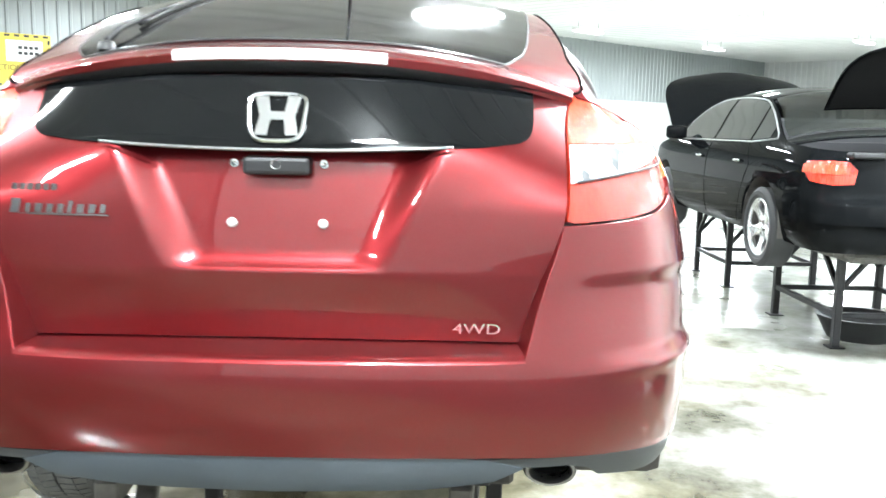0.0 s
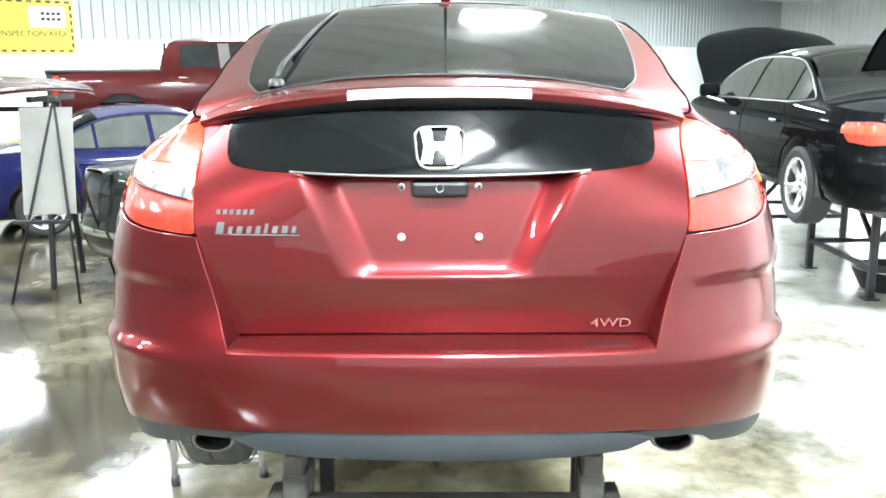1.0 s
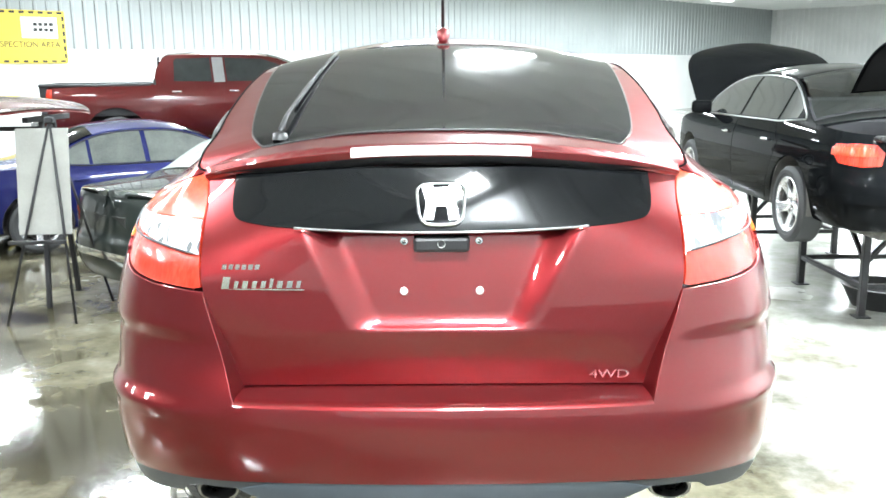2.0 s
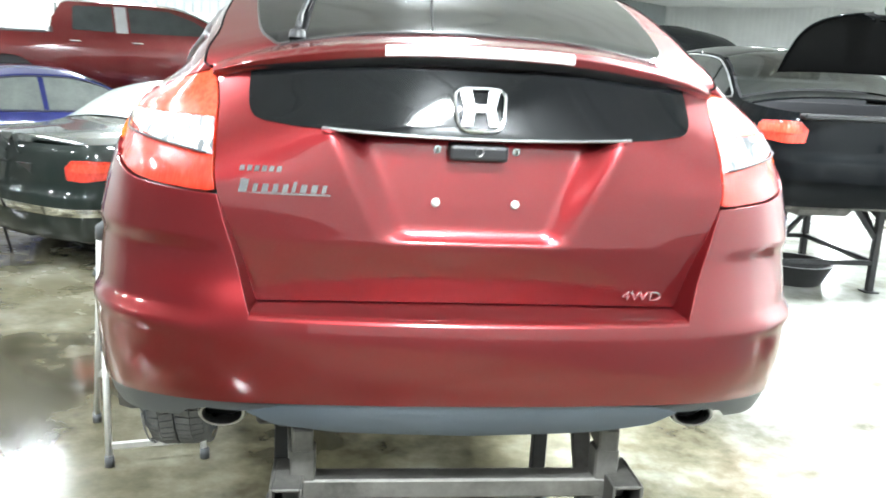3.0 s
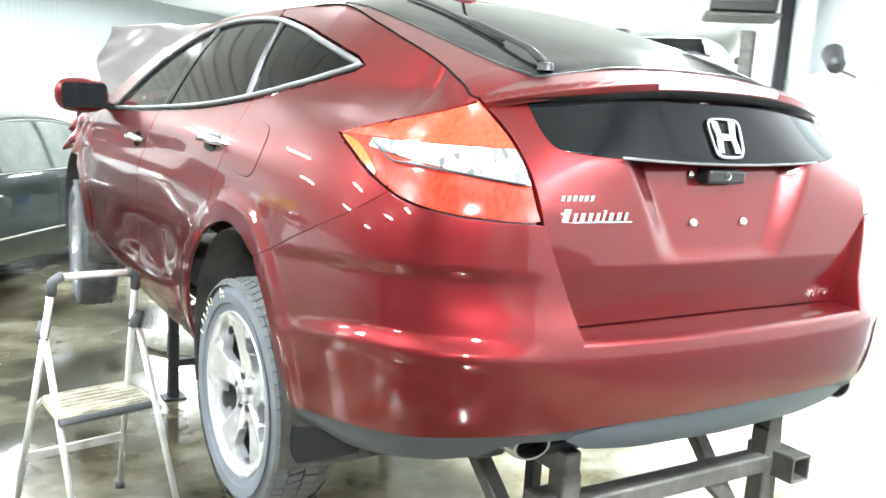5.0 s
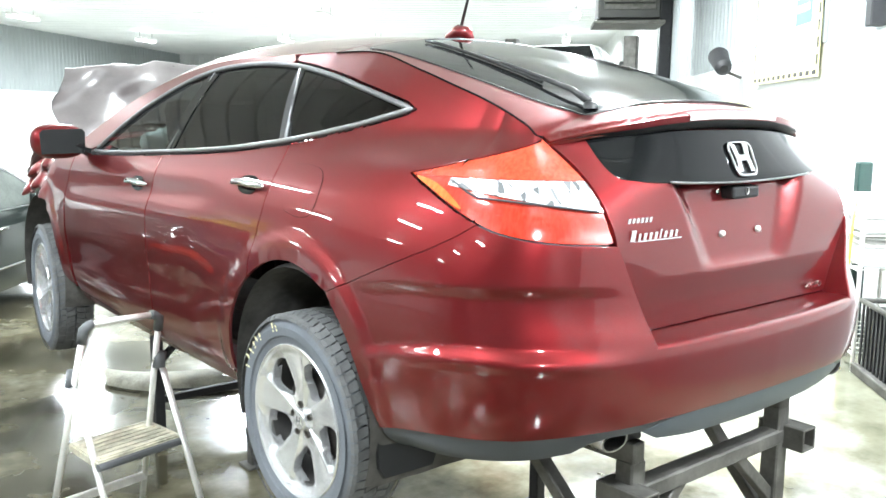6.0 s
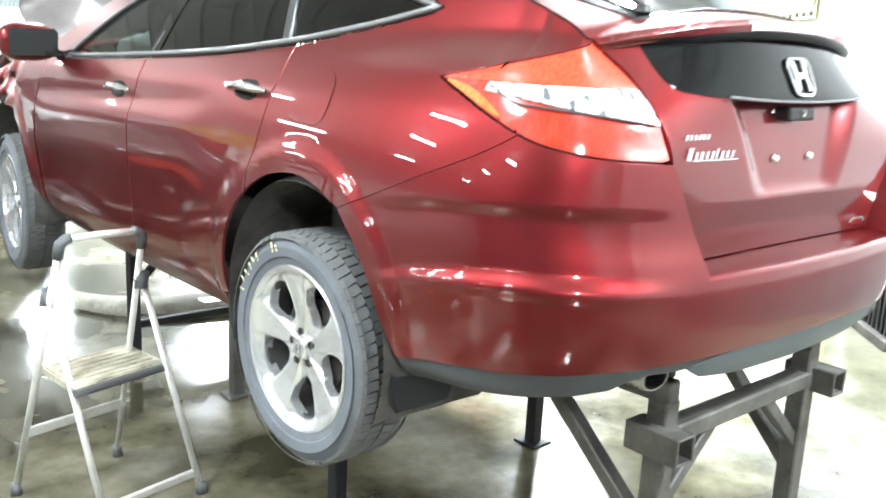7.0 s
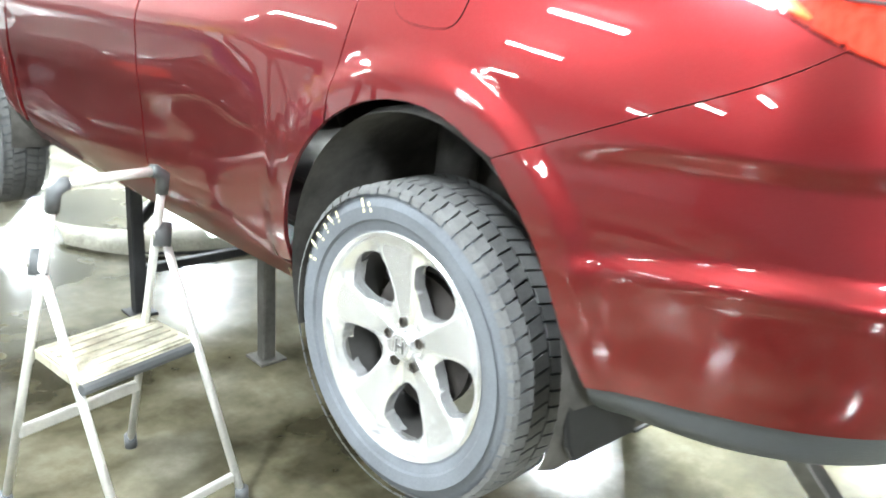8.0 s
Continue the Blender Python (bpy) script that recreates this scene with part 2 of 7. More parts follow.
def make_floor():
    """Sealed shop concrete, worn and partly wet."""
    m, nt, b = material("wet_concrete")
    wet, grime, grain = noise_of(nt, 0.55, 6.0, 0.6), noise_of(nt, 1.7, 8.0, 0.65), noise_of(nt, 45.0, 4.0)
    col = ramp_of(nt, grime.outputs[0], [(0.28, (0.058, 0.051, 0.030)), (0.46, (0.138, 0.126, 0.082)), (0.60, (0.225, 0.21, 0.155)), (0.75, (0.36, 0.345, 0.28))])
    dark = ramp_of(nt, wet.outputs[0], [(0.43, (0.27, 0.26, 0.235)), (0.48, (0.62, 0.61, 0.57)), (0.58, (1.1, 1.1, 1.1))])
    mul = nt.nodes.new("ShaderNodeMix")
    mul.data_type, mul.blend_type = "RGBA", "MULTIPLY"
    mul.inputs[0].default_value = 1.0
    nt.links.new(col.outputs[0], mul.inputs[6])
    nt.links.new(dark.outputs[0], mul.inputs[7])
    # towards +x the concrete is painted paler for its stronger light; wet, oily side towards -x
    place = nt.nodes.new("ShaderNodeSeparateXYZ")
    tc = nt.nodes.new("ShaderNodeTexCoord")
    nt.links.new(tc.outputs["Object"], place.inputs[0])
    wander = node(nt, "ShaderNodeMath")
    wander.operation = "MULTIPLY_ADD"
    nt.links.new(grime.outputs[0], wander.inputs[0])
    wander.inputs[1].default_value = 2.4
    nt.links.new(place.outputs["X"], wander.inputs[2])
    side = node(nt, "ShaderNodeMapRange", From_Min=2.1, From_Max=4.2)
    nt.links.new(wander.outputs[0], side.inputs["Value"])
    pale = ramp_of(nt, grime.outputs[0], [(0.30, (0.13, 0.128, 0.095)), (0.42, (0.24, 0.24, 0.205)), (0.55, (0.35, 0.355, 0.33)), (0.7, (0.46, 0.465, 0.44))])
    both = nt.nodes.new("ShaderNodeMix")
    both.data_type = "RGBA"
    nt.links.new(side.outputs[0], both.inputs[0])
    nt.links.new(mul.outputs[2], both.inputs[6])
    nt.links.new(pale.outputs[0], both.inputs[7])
    # unseen floor along the near wall, darkened to dim the bumper's reflections
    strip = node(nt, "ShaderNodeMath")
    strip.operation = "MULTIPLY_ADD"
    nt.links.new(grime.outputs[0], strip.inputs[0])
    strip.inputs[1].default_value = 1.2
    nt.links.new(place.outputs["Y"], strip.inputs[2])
    off_strip = node(nt, "ShaderNodeMapRange", From_Min=-0.8, From_Max=0.6)
    nt.links.new(strip.outputs[0], off_strip.inputs["Value"])
    dimmed = nt.nodes.new("ShaderNodeMix")
    dimmed.data_type = "RGBA"
    nt.links.new(off_strip.outputs[0], dimmed.inputs[0])
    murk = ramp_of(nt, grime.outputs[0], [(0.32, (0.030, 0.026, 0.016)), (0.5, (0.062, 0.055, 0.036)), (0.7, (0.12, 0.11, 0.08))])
    nt.links.new(murk.outputs[0], dimmed.inputs[6])
    nt.links.new(both.outputs[2], dimmed.inputs[7])
    # olive tone in a band along the right wall
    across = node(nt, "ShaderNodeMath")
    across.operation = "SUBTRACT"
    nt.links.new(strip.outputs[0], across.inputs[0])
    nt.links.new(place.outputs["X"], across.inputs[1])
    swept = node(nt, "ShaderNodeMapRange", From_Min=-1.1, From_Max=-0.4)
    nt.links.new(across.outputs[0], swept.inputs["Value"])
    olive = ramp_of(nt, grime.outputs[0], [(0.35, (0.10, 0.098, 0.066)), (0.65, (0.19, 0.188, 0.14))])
    banded = nt.nodes.new("ShaderNodeMix")
    banded.data_type = "RGBA"
    nt.links.new(swept.outputs[0], banded.inputs[0])
    nt.links.new(olive.outputs[0], banded.inputs[6])
    nt.links.new(dimmed.outputs[2], banded.inputs[7])
    nt.links.new(banded.outputs[2], b.inputs["Base Color"])
    rr = ramp_of(nt, wet.outputs[0], [(0.43, (0.10,) * 3), (0.48, (0.13,) * 3), (0.6, (0.28,) * 3)])
    nt.links.new(rr.outputs[0], b.inputs["Roughness"])
    bump_of(nt, b, grain.outputs[0], 0.06, 0.004)
    return m


WALL = make_wall()
UPPER_WALL = plain("ribbed_grey_steel", (0.36, 0.39, 0.395), 0.45, 0.2, vary=0.08, scale=0.8)
MID_WALL = plain("light_grey_door", (0.58, 0.585, 0.59), 0.5, vary=0.12, scale=0.7)
# silver barrel coloured dark: brake dust plus the shade behind the spokes
BARREL = plain("shaded_dusty_barrel", (0.07, 0.068, 0.066), 0.6, 0.5, vary=0.3, scale=10)
DARK_WALL = plain("dark_grey_wall", (0.2, 0.203, 0.206), 0.6, vary=0.25, scale=0.7)
CEIL = plain("white_liner_panel", (0.78, 0.79, 0.78), 0.45, vary=0.05, scale=1.0)
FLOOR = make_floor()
WHITE_PLASTIC = plain("white_tray_plastic", (0.72, 0.73, 0.74), 0.4, vary=0.08)
GUARD_GREEN = plain("dark_green_paint_steel", (0.012, 0.035, 0.03), 0.45, vary=0.2)
BLADDER = plain("airbag_cloth", (0.55, 0.68, 0.66), 0.8, vary=0.1, scale=9, bump=0.2)
# grey put on the raised bonnet in place of glare on its metal
BONNET_SKIN = plain("glare_grey_bonnet", (0.13, 0.118, 0.115), 0.35, vary=0.12, scale=3)
BRAKE = plain("dark_rusty_iron", (0.035, 0.03, 0.027), 0.7, 0.3, vary=0.4, scale=20)
# ---- mesh helpers ----
def mesh_of(name, verts, faces, mats, normals=None, smooth=True, index=None):
    me = bpy.data.meshes.new(name)
    me.from_pydata([tuple(map(float, v)) for v in verts], [], [tuple(int(i) for i in f) for f in faces])
    for m in mats if isinstance(mats, (list, tuple)) else [mats]:
        me.materials.append(m)
    if index is not None:
        me.polygons.foreach_set("material_index", list(index))
    me.polygons.foreach_set("use_smooth", [bool(smooth)] * len(me.polygons))
    me.update()
    if normals is not None:
        me.normals_split_custom_set([tuple(map(float, n)) for n in normals])
    return me


def put(name, me, parent=None, label=""):
    ob = new(name, me)
    if parent is not None:
        ob.parent = parent
    return tagged(ob, label)


def part(name, bm, mat, parent=None, label="", smooth=False, angle=None):
    """Links a bmesh as one mesh object under a thing or a part."""
    me = bpy.data.meshes.new(name)
    bm.to_mesh(me)
    bm.free()
    for m in mat if isinstance(mat, (list, tuple)) else [mat]:
        me.materials.append(m)
    if smooth or angle:
        me.polygons.foreach_set("use_smooth", [True] * len(me.polygons))
    if angle:
        me.set_sharp_from_angle(angle=radians(angle))
    return put(name, me, parent, label)


def thing(name, label, category, m=None, group="", kind=""):
    ob = new(name)
    ob.empty_display_size = 0.2
    if m is not None:
        ob.matrix_world = m
    return tagged(ob, label, category, group, kind)


def box(size, at=(0, 0, 0), turn=(0, 0, 0), bevel=0.004, bm=None, segments=1):
    """A box with bevelled edges, centred at a place; joined to bm if given."""
    b = bmesh.new()
    bmesh.ops.create_cube(b, size=1.0)
    bmesh.ops.scale(b, vec=size, verts=b.verts)
    if bevel:
        bmesh.ops.bevel(b, geom=list(b.edges), offset=min(bevel, min(size) * 0.45), segments=segments, affect="EDGES", profile=0.5)
    bmesh.ops.transform(b, matrix=pose(*at, *turn), verts=b.verts)
    return join(bm, b)


def join(bm, b):
    if bm is None:
        return b
    me = bpy.data.meshes.new("joined")
    b.to_mesh(me)
    b.free()
    bm.from_mesh(me)
    bpy.data.meshes.remove(me)
    return bm


def beam(a, b, w, h, bevel=0.003, bm=None):
    """A straight rectangular bar from a to b."""
    a, b = Vector(a), Vector(b)
    d = b - a
    q = d.to_track_quat("Z", "X").to_matrix().to_4x4()
    c = bmesh.new()
    bmesh.ops.create_cube(c, size=1.0)
    bmesh.ops.scale(c, vec=(w, h, d.length), verts=c.verts)
    if bevel:
        bmesh.ops.bevel(c, geom=list(c.edges), offset=bevel, segments=1, affect="EDGES")
    bmesh.ops.transform(c, matrix=Matrix.Translation((a + b) / 2) @ q, verts=c.verts)
    return join(bm, c)


def tube(points, r, n=10, closed=False, caps=True, bm=None, flat=1.0):
    """A round bar swept along points. r may vary from point to point."""
    pts = [Vector(p) for p in points]
    c = bmesh.new()
    rings, side = [], None
    count = len(pts)
    for i, p in enumerate(pts):
        if closed:
            d = pts[(i + 1) % count] - pts[i - 1]
        else:
            d = pts[min(i + 1, count - 1)] - pts[max(i - 1, 0)]
        d.normalize()
        if side is None:
            side = d.orthogonal().normalized()
        side = (side - d * side.dot(d)).normalized()
        up = d.cross(side)
        rad = r[i] if isinstance(r, (list, tuple)) else r
        rings.append([c.verts.new(p + side * rad * math.cos(k * math.tau / n) + up * rad * flat * math.sin(k * math.tau / n)) for k in range(n)])
    for i in range(count if closed else count - 1):
        a, b = rings[i], rings[(i + 1) % count]
        for k in range(n):
            c.faces.new((a[k], a[(k + 1) % n], b[(k + 1) % n], b[k]))
    if caps and not closed:
        c.faces.new(rings[0][::-1])
        c.faces.new(rings[-1])
    bmesh.ops.recalc_face_normals(c, faces=c.faces)
    return join(bm, c)


def lathe(profile, n=48, axis="x", at=(0, 0, 0), bm=None, arc=math.tau):
    """A profile of (along the axis, radius) turned round the x axis."""
    c = bmesh.new()
    rings = []
    for a, r in profile:
        rings.append([c.verts.new((a, r * math.cos(k * math.tau / n), r * math.sin(k * math.tau / n))) for k in range(n)])
    for a, b in zip(rings, rings[1:]):
        for k in range(n):
            c.faces.new((a[k], a[(k + 1) % n], b[(k + 1) % n], b[k]))
    if axis == "z":
        bmesh.ops.transform(c, matrix=pose(0, 0, 0, 0, -90, 0), verts=c.verts)
    if axis == "y":
        bmesh.ops.transform(c, matrix=pose(0, 0, 0, 0, 0, 90), verts=c.verts)
    bmesh.ops.translate(c, vec=at, verts=c.verts)
    bmesh.ops.recalc_face_normals(c, faces=c.faces)
    return join(bm, c)


def slab(outline, depth, bm=None, m=None, bevel=0.0):
    """A flat plate in xy with that outline, from z 0 to depth, then moved by m."""
    c = bmesh.new()
    f = c.faces.new([c.verts.new((x, y, 0)) for x, y in outline])
    f.normal_update()
    if f.normal.z > 0:
        f.normal_flip()
    ex = bmesh.ops.extrude_face_region(c, geom=[f])
    bmesh.ops.translate(c, vec=(0, 0, depth), verts=[g for g in ex["geom"] if isinstance(g, bmesh.types.BMVert)])
    bmesh.ops.recalc_face_normals(c, faces=c.faces)
    if bevel:
        rim = [e for e in c.edges if abs(e.verts[0].co.z - depth) < 1e-6 and abs(e.verts[1].co.z - depth) < 1e-6]
        bmesh.ops.bevel(c, geom=rim, offset=bevel, segments=2, affect="EDGES")
    if m is not None:
        bmesh.ops.transform(c, matrix=m, verts=c.verts)
    return join(bm, c)


def curve_of(knots):
    """A smooth function through (x, value) knots that does not overshoot."""
    xs, vs = np.array([k[0] for k in knots], float), np.array([k[1] for k in knots], float)
    h, d = np.diff(xs), np.diff(vs) / np.diff(xs)
    m = np.zeros(len(xs))
    m[0], m[-1] = d[0], d[-1]
    for i in range(1, len(xs) - 1):
        if d[i - 1] * d[i] > 0:
            w1, w2 = 2 * h[i] + h[i - 1], h[i] + 2 * h[i - 1]
            m[i] = (w1 + w2) / (w1 / d[i - 1] + w2 / d[i])

    def value(x):
        if x <= xs[0]:
            return vs[0] + m[0] * (x - xs[0])
        if x >= xs[-1]:
            return vs[-1] + m[-1] * (x - xs[-1])
        i = int(np.searchsorted(xs, x)) - 1
        i = max(0, min(i, len(h) - 1))
        t = (x - xs[i]) / h[i]
        return vs[i] * (1 + 2 * t) * (1 - t) ** 2 + h[i] * m[i] * t * (1 - t) ** 2 + vs[i + 1] * t * t * (3 - 2 * t) + h[i] * m[i + 1] * t * t * (t - 1)

    return value


def step01(a, b, x):
    t = min(1.0, max(0.0, (x - a) / (b - a)))
    return t * t * (3 - 2 * t)


def hump(x):
    return math.exp(-x * x)


def spline(points, closed=False, steps=6):
    """A Catmull-Rom line through points of any size."""
    p = [np.array(q, float) for q in points]
    n, out = len(p), []
    for i in range(n if closed else n - 1):
        a, b, c, d = (p[(i - 1) % n], p[i], p[(i + 1) % n], p[(i + 2) % n]) if closed else (p[max(i - 1, 0)], p[i], p[i + 1], p[min(i + 2, n - 1)])
        for k in range(steps):
            t = k / steps
            out.append(0.5 * (2 * b + (c - a) * t + (2 * a - 5 * b + 4 * c - d) * t * t + (3 * b - a - 3 * c + d) * t**3))
    if not closed:
        out.append(p[-1])
    return [tuple(q) for q in out]


def clip(poly, inside, cross):
    out = []
    for i, q in enumerate(poly):
        p = poly[i - 1]
        if inside(q):
            if not inside(p):
                out.append(cross(p, q))
            out.append(q)
        elif inside(p):
            out.append(cross(p, q))
    return out


def cut_cells(outline, du, dv):
    """The cells of a grid that lie within an outline, those at its edge cut along it."""
    us, vs = [p[0] for p in outline], [p[1] for p in outline]
    cells = []
    for i in range(math.floor(min(us) / du), math.ceil(max(us) / du)):
        a, b = i * du, (i + 1) * du
        strip = clip(outline, lambda p: p[0] >= a, lambda p, q: (a, p[1] + (q[1] - p[1]) * (a - p[0]) / (q[0] - p[0])))
        strip = clip(strip, lambda p: p[0] <= b, lambda p, q: (b, p[1] + (q[1] - p[1]) * (b - p[0]) / (q[0] - p[0]))) if strip else []
        if not strip:
            continue
        low, high = min(p[1] for p in strip), max(p[1] for p in strip)
        for j in range(math.floor(low / dv), math.ceil(high / dv)):
            c, d = j * dv, (j + 1) * dv
            cell = clip(strip, lambda p: p[1] >= c, lambda p, q: (p[0] + (q[0] - p[0]) * (c - p[1]) / (q[1] - p[1]), c))
            cell = clip(cell, lambda p: p[1] <= d, lambda p, q: (p[0] + (q[0] - p[0]) * (d - p[1]) / (q[1] - p[1]), d)) if cell else []
            if len(cell) >= 3:
                cells.append(cell)
    return cells


def skin(name, outline, surface, mat, parent, label="", du=0.03, dv=0.03, flange=0.015, mirror=False, both=False, lift=0.0, round_edge=0.0025):
    """A panel with that outline on surface(u, v), its edge turned inwards. mirror: on the other side of x = 0; both: on both sides, as one mesh."""
    verts, norms, faces, key = [], [], [], {}

    def vertex(u, v):
        k = (round(u, 5), round(v, 5))
        if k not in key:
            e = 0.004
            p = np.array(surface(u, v))
            n = np.cross(np.array(surface(u + e, v)) - np.array(surface(u - e, v)), np.array(surface(u, v + e)) - np.array(surface(u, v - e)))
            n = n / (np.linalg.norm(n) + 1e-12)
            key[k] = len(verts)
            verts.append(p)
            norms.append(n)
        return key[k]

    for cell in cut_cells(outline, du, dv):
        ids = []
        for u, v in cell:
            i = vertex(u, v)
            if not ids or ids[-1] != i:
                ids.append(i)
        if len(ids) > 1 and ids[0] == ids[-1]:
            ids.pop()
        if len(set(ids)) == len(ids) and len(ids) >= 3:
            faces.append(ids)
    v0 = np.array(verts)
    n0 = np.array(norms)
    centre = np.array(surface.centre)
    if np.mean(np.einsum("ij,ij->i", n0, v0 - centre)) < 0:
        n0 = -n0
    for f in faces:
        p = v0[f]
        g = sum(np.cross(p[i] - p[0], p[i + 1] - p[0]) for i in range(1, len(p) - 1))
        if g @ n0[f].mean(0) < 0:
            f.reverse()
    v0 = v0 + n0 * lift
    edges = {}
    for f in faces:
        for a, b in zip(f, f[1:] + f[:1]):
            edges[(a, b)] = edges.get((a, b), 0) + 1
    allv, allf = [tuple(v) for v in v0], [tuple(f) for f in faces]
    loops = [[tuple(n0[i]) for i in f] for f in faces]
    rim, outs = {}, {}
    border = []
    for a, b in edges:
        if (b, a) in edges or not flange or (both and abs(v0[a][0]) < 1e-4 and abs(v0[b][0]) < 1e-4):
            continue
        out = np.cross(v0[b] - v0[a], n0[a])
        out /= np.linalg.norm(out) + 1e-12
        border.append((a, b))
        for i in (a, b):
            outs[i] = outs.get(i, 0) + out
    for i, out in outs.items():
        out = out / (np.linalg.norm(out) + 1e-12)
        outs[i] = out
        rim[i] = len(allv)
        allv.append(tuple(v0[i] - n0[i] * round_edge + out * round_edge * 0.4))
        allv.append(tuple(v0[i] - n0[i] * flange))
    for a, b in border:
        ra, rb, oa, ob = rim[a], rim[b], tuple(outs[a]), tuple(outs[b])
        allf.append((a, ra, rb, b))
        loops.append([tuple(n0[a]), oa, ob, tuple(n0[b])])
        allf.append((ra, ra + 1, rb + 1, rb))
        loops.append([oa, oa, ob, ob])
    if mirror or both:
        mv = [(-x, y, z) for x, y, z in allv]
        mf = [tuple(reversed(f)) for f in allf]
        ml = [[(-x, y, z) for x, y, z in reversed(f)] for f in loops]
        if mirror:
            allv, allf, loops = mv, mf, ml
        else:
            k = len(allv)
            weld = {i: i for i in range(k) if abs(allv[i][0]) < 1e-4}
            allf = allf + [tuple(weld.get(i, i + k) for i in f) for f in mf]
            allv, loops = allv + mv, loops + ml
    return put(name, mesh_of(name, allv, allf, mat, [n for f in loops for n in f]), parent, label)
# ---- the shell of a car: a plan line pushed in and out with the height, and a crowned top ----
class Shell:
    def __init__(self, plan, side, rear, edge, crown, blend=(0.62, 1.1), extra=None, sharp=2.4, tail=-9.0):
        line = np.array(spline([(p[0], p[1], 0) for p in plan], steps=12))[:, :2]
        run = np.r_[0, np.cumsum(np.hypot(*np.diff(line, axis=0).T))]
        self.length = run[-1]
        self.s = np.linspace(0, run[-1], 900)
        self.x, self.y = np.interp(self.s, run, line[:, 0]), np.interp(self.s, run, line[:, 1])
        tx, ty = np.gradient(self.x, self.s), np.gradient(self.y, self.s)
        size = np.hypot(tx, ty)
        kernel = np.ones(31) / 31
        nx, ny = np.convolve(np.pad(ty / size, 15, mode="edge"), kernel, "valid"), np.convolve(np.pad(-tx / size, 15, mode="edge"), kernel, "valid")
        nx[0], ny[0] = 0.0, -1.0
        size = np.hypot(nx, ny)
        self.nx, self.ny = nx / size, ny / size
        def soft(f, w):
            grid = np.linspace(-1.0, 6.0, 1401)
            table = np.array([sum(f(z + w * (1 + 0.8 * step01(1.5, 1.68, z)) * k / 4) for k in range(-4, 5)) / 9 for z in grid])
            return lambda z: float(np.interp(z, grid, table))

        self.side_of, self.rear_of = soft(curve_of(side), 0.08), soft(curve_of(rear), 0.022)
        self.edge_of, self.crown_of = soft(curve_of(edge), 0.06), soft(curve_of(crown), 0.06)
        self.blend, self.extra, self.sharp, self.tail = blend, extra, sharp, tail
        self.mid = int(np.argmax(self.x))

    def at_y(self, y):
        """The place along the plan line of a point on the side."""
        lo, hi = 0, len(self.s) - 1
        return float(np.interp(y, self.y, self.s))

    def offset(self, s, z):
        w = step01(self.blend[0], self.blend[1], s) * (1 - step01(self.length - self.blend[1] - 0.1, self.length - self.blend[0], s))
        d = self.rear_of(z) * (1 - w) + self.side_of(z) * w
        return d + (self.extra(s, float(np.interp(s, self.s, self.y)), z) if self.extra else 0.0)

    def wrap(self, inset=0.0):
        """The surface of side and ends, left half: (s, z) to a place."""

        def surface(s, z):
            q = abs(s)
            d = self.offset(q, z) - inset
            x = float(np.interp(q, self.s, self.x)) + float(np.interp(q, self.s, self.nx)) * d
            y = float(np.interp(q, self.s, self.y)) + float(np.interp(q, self.s, self.ny)) * d
            return (-x if s >= 0 else x, y, z)

        surface.centre = (0, 2.4, 0.6)
        return surface

    def rim(self, y):
        """Half the width and the height of the top's edge at y."""
        z, e = self.edge_of(y), max(y, self.tail)
        x = -self.wrap()(self.true_s(e, self.edge_of(e)), self.edge_of(e))[0]
        return x, z

    def true_s(self, y, z):
        """The place along the plan line where the skin itself has that y at a height."""
        lo, hi = 0.0, self.length
        wrap = self.wrap()
        for _ in range(34):
            m = (lo + hi) / 2
            lo, hi = (m, hi) if wrap(m, z)[1] < y else (lo, m)
        return lo

    def top(self, inset=0.0):
        """The surface of the top: (x, y) to a place."""
        ys = np.linspace(float(self.y.min()) - 0.1, float(self.y.max()) + 0.1, 220)
        rims = np.array([self.rim(y) for y in ys])

        def surface(x, y):
            xe, ze = float(np.interp(y, ys, rims[:, 0])), float(np.interp(y, ys, rims[:, 1]))
            t = min(1.6, abs(x) / max(xe, 0.05))
            return (x, y, ze + (self.crown_of(y) - ze) * (1 - t**self.sharp) - inset)

        surface.centre = (0, 2.4, 0.3)
        return surface


def arc_points(cy, cz, r, a0, a1, n=18):
    return [(cy + r * math.cos(radians(a0 + (a1 - a0) * k / n)), cz + r * math.sin(radians(a0 + (a1 - a0) * k / n))) for k in range(n + 1)]


def strip_on(name, line, surface, r, mat, parent, label="", closed=False, mirror=False, lift=0.0, flat=1.0, n=6):
    pts = []
    for u, v in line:
        p = Vector(surface(u, v))
        if mirror:
            p.x = -p.x
        out = Vector((p.x, 0, 0)).normalized() if abs(p.x) > 0.3 else Vector((0, 0, 1))
        pts.append(p + out * lift)
    return part(name, tube(pts, r, n, closed, flat=flat), mat, parent, label, smooth=True)


